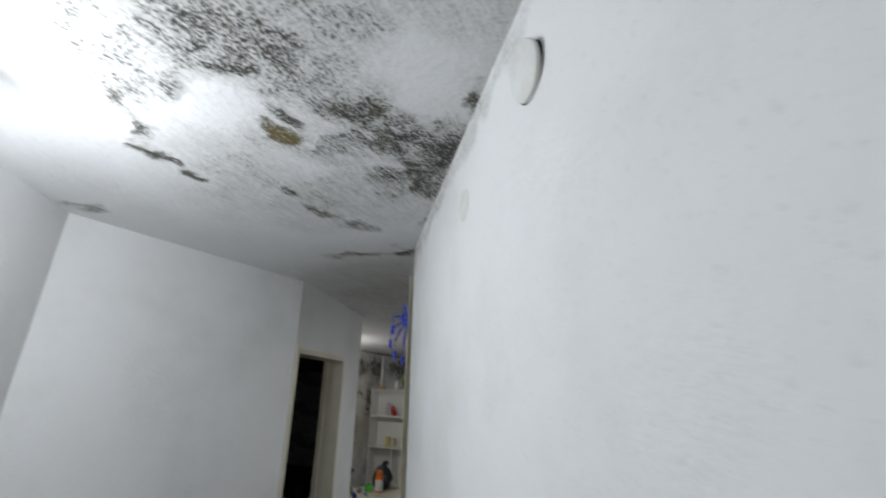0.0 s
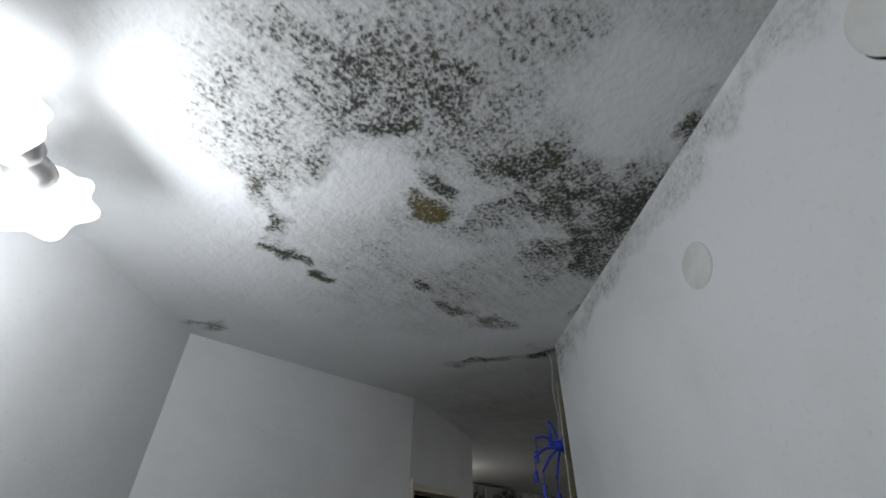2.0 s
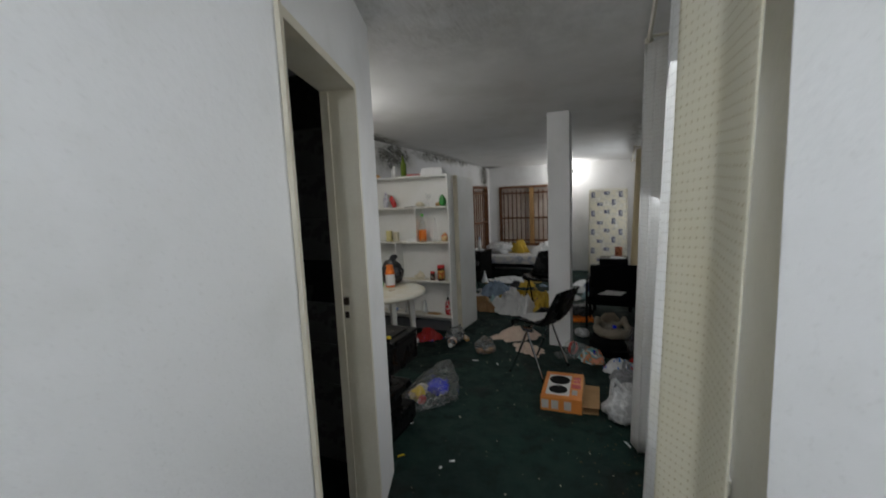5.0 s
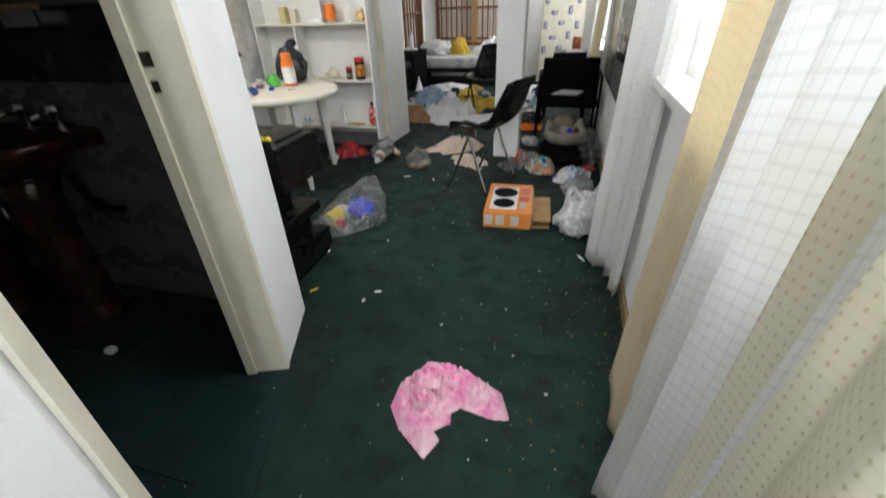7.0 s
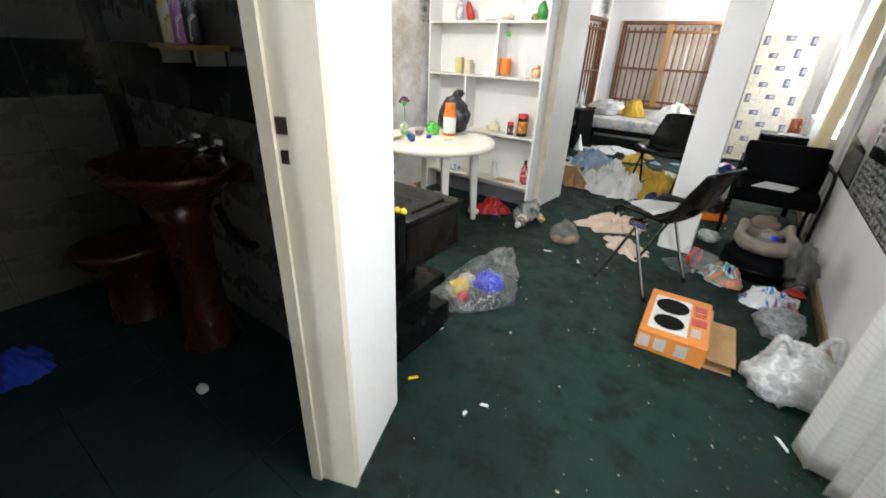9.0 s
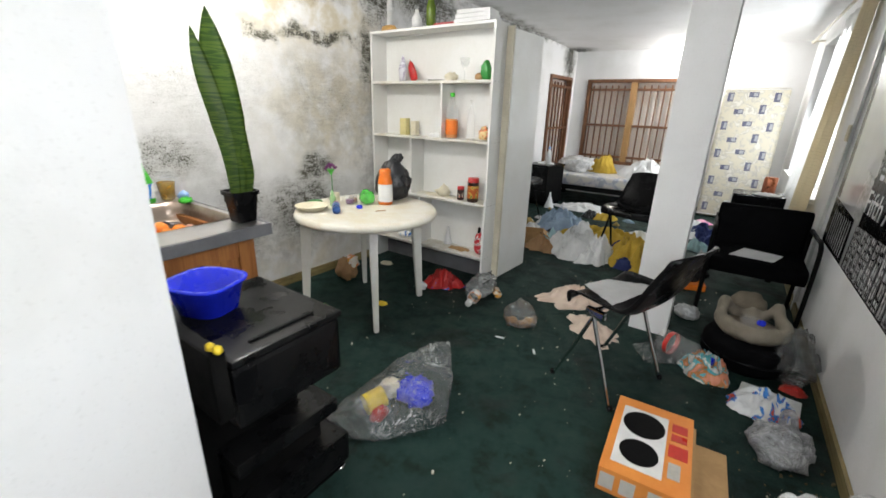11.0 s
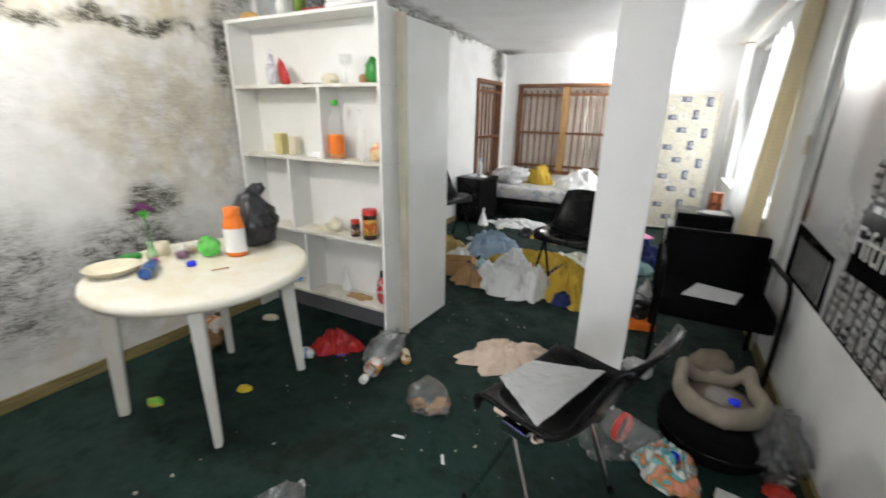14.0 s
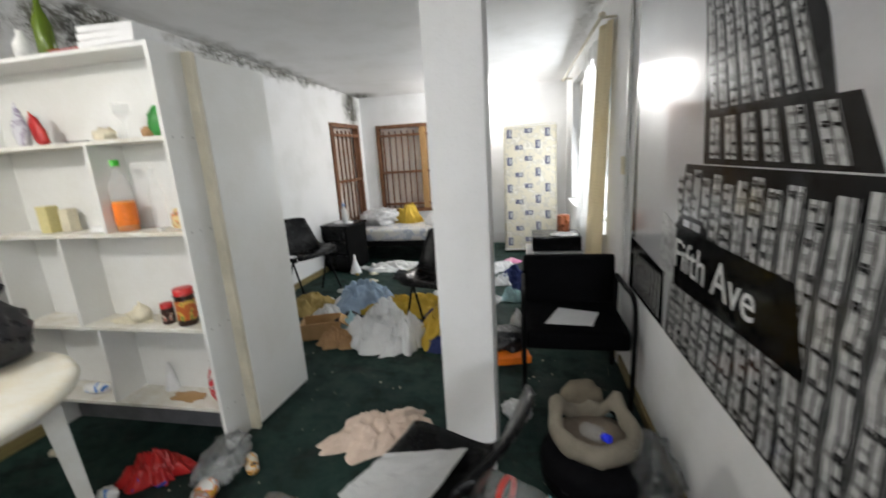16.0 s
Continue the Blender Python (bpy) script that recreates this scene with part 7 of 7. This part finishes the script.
for n in range(38):
    x, y = random.uniform(-2.9, -1.15), random.uniform(6.95, 8.95)
    mt, lab = LITTER[int(random.random() ** 1.6 * len(LITTER))]
    solo("scrap", heap(random.uniform(0.05, 0.17), random.uniform(0.04, 0.11), random.uniform(0.015, 0.05), 200 + n, 5, 0.6, 14), mt, lab, "scrap", pose(x, y, 0, 0, 0, random.uniform(0, 180)), True, "scraps on the far carpet")
_k = thing("cardboard_box", "open brown cardboard box crushed beside the wardrobe", "box", pose(-2.50, 6.92, 0, 0, 0, 20))
for a, b, c, d in ((-0.15, 0.15, -0.10, -0.094), (-0.15, 0.15, 0.094, 0.10), (-0.15, -0.144, -0.093, 0.093), (0.144, 0.15, -0.093, 0.093)):
    part("side", slab(a, b, c, d, 0, 0.13, 0.001), CARD, _k)
part("base", slab(-0.143, 0.143, -0.092, 0.092, 0, 0.005), CARD, _k)
part("flap", moved(slab(0, 0.12, -0.09, 0.09, 0, 0.005), pose(0.151, 0, 0.12, 0, 35)), CARD, _k)
_k = thing("food_pack", "black tray and orange box under clear film", "packaging", pose(-1.00, 6.62, 0, 0, 0, 15))
part("box", slab(-0.12, 0.12, -0.07, 0.07, 0, 0.05, 0.006), ORANGE, _k)
part("film", moved(lump(0.30, 0.26, 0.16, 0.35, 2.3, 91, 4), pose(0, 0.12, 0.02)), BAGB, _k, "black crumpled film", True)
solo("plastic_bag", lump(0.12, 0.10, 0.22, 0.3, 2.2, 92, 3, True, 0.4), BAGW, "white bag standing before the black chair", "bag", pose(-0.96, 6.95, 0))

# ---- hall fixtures ----
def cover_plate(m, r, tilt, label):
    root = thing("cover_plate", label, "cover plate", m, "round cover plates")
    part("disc", moved(spun([(0, 0.008), (r * 0.95, 0.008), (r, 0.0065), (r, 0.0), (0, 0.0)], 36), pose(0, 0, 0.011 if tilt else 0, tilt)), M["plain_plate"], root, "", True)
    # black disc behind the plate draws its shadow edge, shifted for the loose one
    part("shadow_disc", moved(spun([(0, -0.004), (r * 1.02, -0.004), (r * 1.02, 0.0045), (0, 0.0045)], 36), pose(0.004 if tilt else 0.0008, -0.002 if tilt else -0.0008, 0)), M["black_dull"], root)


M["plain_plate"] = paint("painted_plate", (0.74, 0.74, 0.72), (0.64, 0.62, 0.55), 20, 0.6)
_d = (Vector((-0.32, 1.95)) - Vector((1.60, -0.28))).normalized()
_turn = math.degrees(math.atan2(_d.y, _d.x))


def on_hall_wall(x, z):
    s = (x - 1.60) / _d.x
    y = -0.28 + _d.y * s
    # local z points out of the wall, local y up
    return pose(x, y, z, 0, 0, _turn) @ pose(0, 0.0025, 0, -90, 0, 0)


cover_plate(on_hall_wall(0.240, 2.296), 0.041, 0, "round painted cover plate flush with the hall wall")
cover_plate(on_hall_wall(0.508, 2.335), 0.047, -9, "round painted cover plate hanging loose from the hall wall")


def hall_lamp():
    """Ceiling lamp with three frosted flower shades."""
    root = thing("ceiling_lamp", "lit ceiling lamp with frosted glass flower shades", "lamp", pose(-0.68, 0.41, 2.5))
    part("canopy", spun([(0.03, 0), (0.03, -0.008), (0.015, -0.014), (0, -0.014)], 24), WHITE, root, "", True)
    part("stem", pipe(curve([(0, 0, -0.010), (0.10, 0.02, -0.06), (0.295, 0.065, -0.16)]), 0.005), WHITE, root, "", True)
    hub = Vector((0.295, 0.065, 0))
    part("hub", spun([(0, -0.185), (0.012, -0.18), (0.016, -0.165), (0.012, -0.15), (0, -0.148)], 16), WHITE, root, "", True, Matrix.Translation(hub))
    frosted = glow("frosted_lit_glass", (0.95, 0.97, 1.0), 22.0)
    petals = lambda a, n: 1 + (0.13 * math.cos(6 * a) if n in (4, 5, 6) else 0.04 * math.cos(6 * a))
    for way, off in (((-0.80, 0.33, 0.02), 0.055), ((0.72, -0.42, -0.10), 0.012), ((0.05, -0.95, -0.20), 0.05)):
        q = Vector(way).to_track_quat("Z", "Y").to_matrix().to_4x4()
        d = Vector(way).normalized()
        base = hub + Vector((0, 0, -0.168)) + d * off
        part("holder", spun([(0.012, -0.03), (0.026, -0.02), (0.030, 0.004), (0.014, 0.012)], 16), M["steel"], root, "steel shade holder", True, Matrix.Translation(base) @ q)
        sh = spun([(0.016, 0.0), (0.034, 0.012), (0.052, 0.032), (0.060, 0.056), (0.066, 0.078), (0.078, 0.092), (0.072, 0.090), (0.052, 0.05), (0.03, 0.02), (0.014, 0.006)], 48, petals)
        part("shade", sh, frosted, root, "frosted glass flower shade", True, Matrix.Translation(base) @ q @ Matrix.Scale(0.80, 4))
        part("bulb", spun([(0, 0.018), (0.020, 0.020), (0.026, 0.040), (0.018, 0.058), (0, 0.062)], 18), frosted, root, "lit bulb", True, Matrix.Translation(base) @ q)


hall_lamp()


def hanger():
    """Blue plastic octopus clothes hanger with pegs."""
    root = thing("peg_hanger", "blue plastic clothes hanger with dangling pegs", "hanger", pose(-0.43, 2.05, 2.16))
    plastic = col("ultramarine_plastic", (0.02, 0.05, 0.55), 0.4)
    part("hook", pipe(curve([(0, 0, 0), (0.005, 0.005, 0.10), (0.0, 0.0, 0.20), (0.01, 0.0, 0.30), (0.0, 0.0, 0.345)]), 0.0014), WHITE, root, "", True)
    part("hub", spun([(0, -0.02), (0.024, -0.012), (0.028, 0.0), (0.02, 0.014), (0, 0.02)], 18), plastic, root, "", True)
    # the arms hang in a slanting plane, pegs straight down on strings
    for deg in (20, 68, 112, 152, 190, 222, 252, 285, 325):
        a = radians(deg)
        tip = Vector((0.155 * math.cos(a), -0.06 * math.cos(a) + 0.02, 0.105 * math.sin(a)))
        arm = part("arm", pipe(curve([tip * 0.12, tip * 0.55 + Vector((0, 0, 0.012)), tip]), 0.0046, 8), plastic, root, "", True)
        part("string", pipe([tip, tip + Vector((0, 0, -0.045))], 0.0018, 6), plastic, arm)
        part("peg", slab(tip.x - 0.006, tip.x + 0.006, tip.y - 0.005, tip.y + 0.005, tip.z - 0.088, tip.z - 0.045, 0.002), plastic, arm)


hanger()


def bare_bulb(m, label):
    root = thing("light_bulb", label, "lamp", m, "bare bulbs")
    part("rose", spun([(0.05, 0.245), (0.05, 0.225), (0.02, 0.20), (0, 0.20)], 20), WHITE, root, "", True)
    part("holder", spun([(0.018, 0.20), (0.018, 0.14), (0, 0.138)], 14), WHITE, root, "", True)
    part("bulb", spun([(0, 0.0), (0.018, 0.004), (0.03, 0.03), (0.028, 0.06), (0.014, 0.10), (0.013, 0.139), (0, 0.139)], 20), glow("lit_bulb_glass", (1.0, 0.98, 0.95), 30.0), root, "", True)


bare_bulb(pose(-1.52, 9.905, 2.05, -90), "bare lit bulb in a holder on the far wall")
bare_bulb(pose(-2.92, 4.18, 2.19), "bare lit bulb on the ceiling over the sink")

# ---- poster ----
def poster():
    """Large glossy black and white print of tower blocks; local x runs along the wall towards the hall, z up, y out of the wall."""
    # x = 6.47 - y of the world; the face looks towards -x of the world
    root = thing("poster", "large glossy black and white poster of tower blocks with street sign", "poster", pose(-0.322, 6.47, 0, 0, 0, -90))
    wide, low, high = 1.98, 0.575, 2.06
    ink = paint("poster_black", (0.005, 0.005, 0.005), (0.011, 0.011, 0.011), 18, 0.16, bump=0.0, coat=0.0, spec=0.16)
    sky = paint("poster_grey_sky", (0.50, 0.50, 0.51), (0.44, 0.44, 0.45), 2.2, 0.16, bump=0.0, coat=0.6)
    pale = paint("poster_pale_stone", (0.52, 0.52, 0.52), (0.20, 0.20, 0.20), 34, 0.16, bump=0.0, coat=0.2, spec=0.3)
    part("sheet", slab(0, wide, -0.006, 0.0, low, high), sky, root)

    def flat(name, shapes, material, depth, parent=root, label=""):
        bm = bmesh.new()
        for pts in shapes:
            bm.faces.new([bm.verts.new((x, -0.006 - depth, z)) for x, z in pts])
        bmesh.ops.recalc_face_normals(bm, faces=bm.faces)
        if bm.faces[:] and bm.faces[:][0].normal.y > 0:
            bmesh.ops.reverse_faces(bm, faces=bm.faces)
        r = bmesh.ops.extrude_face_region(bm, geom=bm.faces[:])
        for v in r["geom"]:
            if isinstance(v, bmesh.types.BMVert):
                v.co.y += depth * 0.6
        return part(name, bm, material, parent, label)

    # dark masses: tower, lower block, street side
    tower = [(0.86, 1.275), (1.56, 1.285), (1.48, 1.425), (1.42, 1.425), (1.37, 1.57), (1.10, high), (0.70, high), (0.80, 1.71)]
    block = [(0.62, low), (wide, low), (wide, 1.285), (1.50, 1.28), (0.72, 1.27), (0.68, 1.1)]
    flat("tower_print", [tower], ink, 0.0006, root, "black printed tower")
    flat("block_print", [block], ink, 0.0006, root, "black printed lower block")
    flat("street_mass", [[(0.0, low), (0.58, low), (0.56, 0.82), (0.0, 0.86)]], ink, 0.0006, root, "black printed street side")
    flat("edge_print", [[(0.0, 0.864), (0.09, 0.864), (0.06, 1.5), (0.0, 1.6)]], ink, 0.0006, root, "black printed edge")
    random.seed(12)
    strips, dark, grey = [], [], []

    def column(x0, x1, z0, z1, skew, rows, seed):
        """A pale strip of facade with pairs of windows between thin mullions; skew: how far its top leans."""
        n = 40
        wob = lambda z: (0.006 * math.sin(8 * z + 0.35 * seed) + 0.003 * math.sin(21 * z + 0.8 * seed) + 0.002 * math.sin(55 * z + 3 * seed)) * max(0.0, min(1.0, (1.32 - z) * 2.5)) + skew * (z - z0) / (z1 - z0)
        for k in range(n):
            a, b = z0 + (z1 - z0) * k / n, z0 + (z1 - z0) * (k + 1) / n
            strips.append([(x0 + wob(a), a), (x1 + wob(a), a), (x1 + wob(b), b), (x0 + wob(b), b)])
            mid = (x0 + x1) / 2
            for c in (mid, x1 - 0.004):
                dark.append([(c - 0.0025 + wob(a), a), (c + 0.0025 + wob(a), a), (c + 0.0025 + wob(b), b), (c - 0.0025 + wob(b), b)])
        step = (z1 - z0) / rows
        for k in range(rows):
            z = z0 + step * (k + 0.35)
            for p in range(2):
                w = (x1 - x0) / 2
                a = x0 + w * (p + 0.16) + wob(z)
                pick = dark if random.random() < 0.40 else (grey if random.random() < 0.65 else None)
                if pick is None:
                    continue
                h = step * (0.34 + 0.12 * random.random())
                wide_pane = w * (0.56 + 0.14 * random.random())
                z += step * 0.10 * (random.random() - 0.5)
                pick.append([(a, z), (a + wide_pane, z - 0.003), (a + wide_pane, z + h * 0.46), (a, z + h * 0.50)])
                if random.random() < 0.7:
                    (grey if random.random() < 0.6 else pick).append([(a, z + h * 0.58), (a + wide_pane, z + h * 0.54), (a + wide_pane, z + h), (a, z + h)])
                # the sill throws a soft grey streak down the stone
                grey.append([(a - w * 0.05, z - h * 0.32), (a + wide_pane, z - h * 0.36), (a + wide_pane, z - h * 0.22), (a - w * 0.05, z - h * 0.18)])

    for n in range(18):
        x = 0.655 + 0.0735 * n
        column(x, x + 0.054, low + 0.01, 1.225 + 0.03 * ((n * 7) % 5) / 4, 0.0, 18, 0.9 * n)
        grey.append([(x + 0.0605, low + 0.02), (x + 0.0635, low + 0.02), (x + 0.0635, 1.20), (x + 0.0605, 1.20)])
    for n in range(6):
        column(0.905 + 0.103 * n, 0.905 + 0.103 * n + 0.066, 1.295, 1.415, -0.02 - 0.008 * n, 4, n)
    for n in range(8):
        column(0.885 + 0.064 * n, 0.885 + 0.064 * n + 0.042, 1.44, high - 0.01, -0.16 - 0.020 * n, 20, n)
    tagged(flat("facade_print", strips, pale, 0.0012, root, "pale printed stone strips"), kind="stuff")
    tagged(flat("window_print", dark, ink, 0.0018, root, "small black printed windows"), kind="stuff")
    tagged(flat("window_print", grey, paint("poster_mid_grey", (0.26, 0.26, 0.26), (0.13, 0.13, 0.13), 30, 0.16, bump=0.0, coat=0.6), 0.0018, root, "small grey printed windows"), kind="stuff")
    # grey street side strokes
    tagged(flat("street_print", [[(0.10 + 0.05 * k, low + 0.02), (0.115 + 0.05 * k, low + 0.02), (0.12 + 0.05 * k, 0.78), (0.105 + 0.05 * k, 0.80)] for k in range(9)], pale, 0.0012, root), kind="stuff")
    # street sign
    sign = flat("sign_plate", [[(0.66, 0.81), (1.45, 0.84), (1.385, 1.04), (0.94, 1.04), (0.90, 1.09), (0.72, 1.09), (0.66, 1.04)]], ink, 0.0028, root, "black street sign")
    flat("sign_end", [[(0.50, 0.83), (0.675, 0.81), (0.675, 1.03), (0.52, 1.07)]], pale, 0.0034, sign, "pale end of the sign")
    flat("number_bar", [[(0.74, 1.050), (0.80, 1.050), (0.80, 1.075), (0.74, 1.075)], [(0.82, 1.050), (0.88, 1.050), (0.88, 1.075), (0.82, 1.075)]], sky, 0.0036, sign, "pale bars")
    flat("dark_corner", [[(1.72, 1.45), (wide, 1.48), (wide, 1.75), (1.80, 1.70)]], ink, 0.0012, root, "black printed corner")
    cu = bpy.data.curves.new("lettering", "FONT")
    cu.body, cu.size, cu.extrude = "Fifth Ave", 0.160, 0.0006
    tmp = bpy.data.objects.new("lettering", cu)
    scene.collection.objects.link(tmp)
    bpy.context.view_layer.update()
    me = bpy.data.meshes.new_from_object(tmp.evaluated_get(bpy.context.evaluated_depsgraph_get()))
    bpy.data.objects.remove(tmp)
    bpy.data.curves.remove(cu)
    me.materials.clear()
    me.materials.append(paint("poster_white", (0.74, 0.74, 0.73), None, 8, 0.16, bump=0.0))
    ob = new("lettering", me)
    ob.parent = sign
    ob.matrix_basis = pose(0.672, -0.0108, 0.885, 90, 0, 0)


poster()

# trunking and clip on the wall past the poster
_tr = thing("cable_trunking", "narrow white cable trunking up the wall", "trunking")
part("cover", slab(-0.340, -0.322, 6.62, 6.66, 0.0, 2.34, 0.003), WHITE, _tr)
part("switch", slab(-0.352, -0.3405, 6.61, 6.67, 1.18, 1.28, 0.004), CREAMP, _tr, "cream switch")

# ---- bathroom tiles and shelf ----
def tile_mesh(name, w, h, material):
    bm = slab(-w / 2, w / 2, 0, 0.008, -h / 2, h / 2, 0.0015)
    me = bpy.data.meshes.new(name)
    bm.to_mesh(me)
    bm.free()
    me.materials.append(material)
    return me


def tile_wall(parent, m, length, w=0.33, h=0.25):
    """Tiles in rows on a wall face; the band of dark tiles runs at basin height."""
    pale_tile, dark_tile = tile_mesh("tile", w - 0.004, h - 0.004, M["bath_tile"]), tile_mesh("tile", w - 0.004, h - 0.004, M["bath_band"])
    for i in range(int(length / w)):
        for j in range(8):
            ob = new("tile", dark_tile if j == 4 else pale_tile)
            ob.parent = parent
            ob.matrix_basis = m @ pose((i + 0.5) * w, 0, (j + 0.5) * h)


tile_wall(bpy.data.objects["wall_bathroom_side"], pose(-3.72, 1.26, 0, 0, 0, 90) @ pose(0, -0.008, 0), 2.16)
_bk = setting("wall_bathroom_back", slab(-3.72, -1.95, 3.262, 3.270, 0, 2.3), M["grout"], "tiled wall behind the washbasin")
tile_wall(_bk, pose(-3.70, 3.254, 0), 1.70)
setting("wall_bathroom_corner", slab(-3.72, -3.60, 3.19, 3.252, 0, 2.3), M["bath_band"], "dark tiled corner of the bathroom")
_sh = thing("bathroom_shelf", "small wooden shelf of bottles over the washbasin", "shelf", pose(-2.66, 3.19, 1.24))
part("board", slab(-0.19, 0.17, -0.06, 0.06, 0, 0.016, 0.003), M["tan_wood"], _sh)
for x in (-0.14, 0.12):
    part("bracket", slab(x - 0.008, x + 0.008, -0.04, 0.06, -0.05, -0.001, 0.002), M["steel"], _sh)
bottle("shampoo_bottle", "yellow and white shampoo bottle", "bottle", pose(-2.76, 3.18, 1.257), (0.035, 0.15), (0.018, 0.18), (0.02, 0.03), patchy("shampoo_a", [(0.7, 0.68, 0.6), (0.7, 0.68, 0.6), (0.75, 0.55, 0.05), (0.05, 0.05, 0.2)], 16), YELLOW, None, None, None, None, 0.7, "shampoo bottles")
bottle("shampoo_bottle", "lilac and white shampoo bottle", "bottle", pose(-2.67, 3.18, 1.257), (0.034, 0.16), (0.018, 0.19), (0.02, 0.03), patchy("shampoo_b", [(0.45, 0.25, 0.5), (0.45, 0.25, 0.5), (0.7, 0.68, 0.72), (0.2, 0.1, 0.3)], 16), WHITE, None, None, None, None, 0.7, "shampoo bottles")
bottle("shampoo_bottle", "dark shampoo bottle with pale print", "bottle", pose(-2.58, 3.18, 1.257), (0.034, 0.15), (0.018, 0.18), (0.02, 0.03), patchy("shampoo_c", [(0.04, 0.04, 0.05), (0.04, 0.04, 0.05), (0.5, 0.5, 0.5), (0.1, 0.1, 0.1)], 16), M["black_plastic"], None, None, None, None, 0.7, "shampoo bottles")
# bathroom floor tiles
_ft = slab(-0.17, 0.17, -0.17, 0.17, -0.006, -0.001, 0.001)
_me = bpy.data.meshes.new("tile")
_ft.to_mesh(_me)
_ft.free()
_me.materials.append(M["bath_floor"])
for i in range(7):
    for j in range(7):
        cx, cy = -3.52 + 0.344 * i, 1.27 + 0.344 * j
        edge = 2.26 + (cx + 0.17 + 1.36) / (-0.412)
        if cy + 0.17 > 3.26 or (cx + 0.17 > -1.40 and cy - 0.17 < 2.3) or (cy + 0.17 > 2.26 and cx + 0.10 > -1.36 - 0.412 * (cy - 2.26)):
            continue
        ob = new("tile", _me)
        ob.parent = bpy.data.objects["floor_bathroom"]
        ob.location = (cx, cy, 0.0)
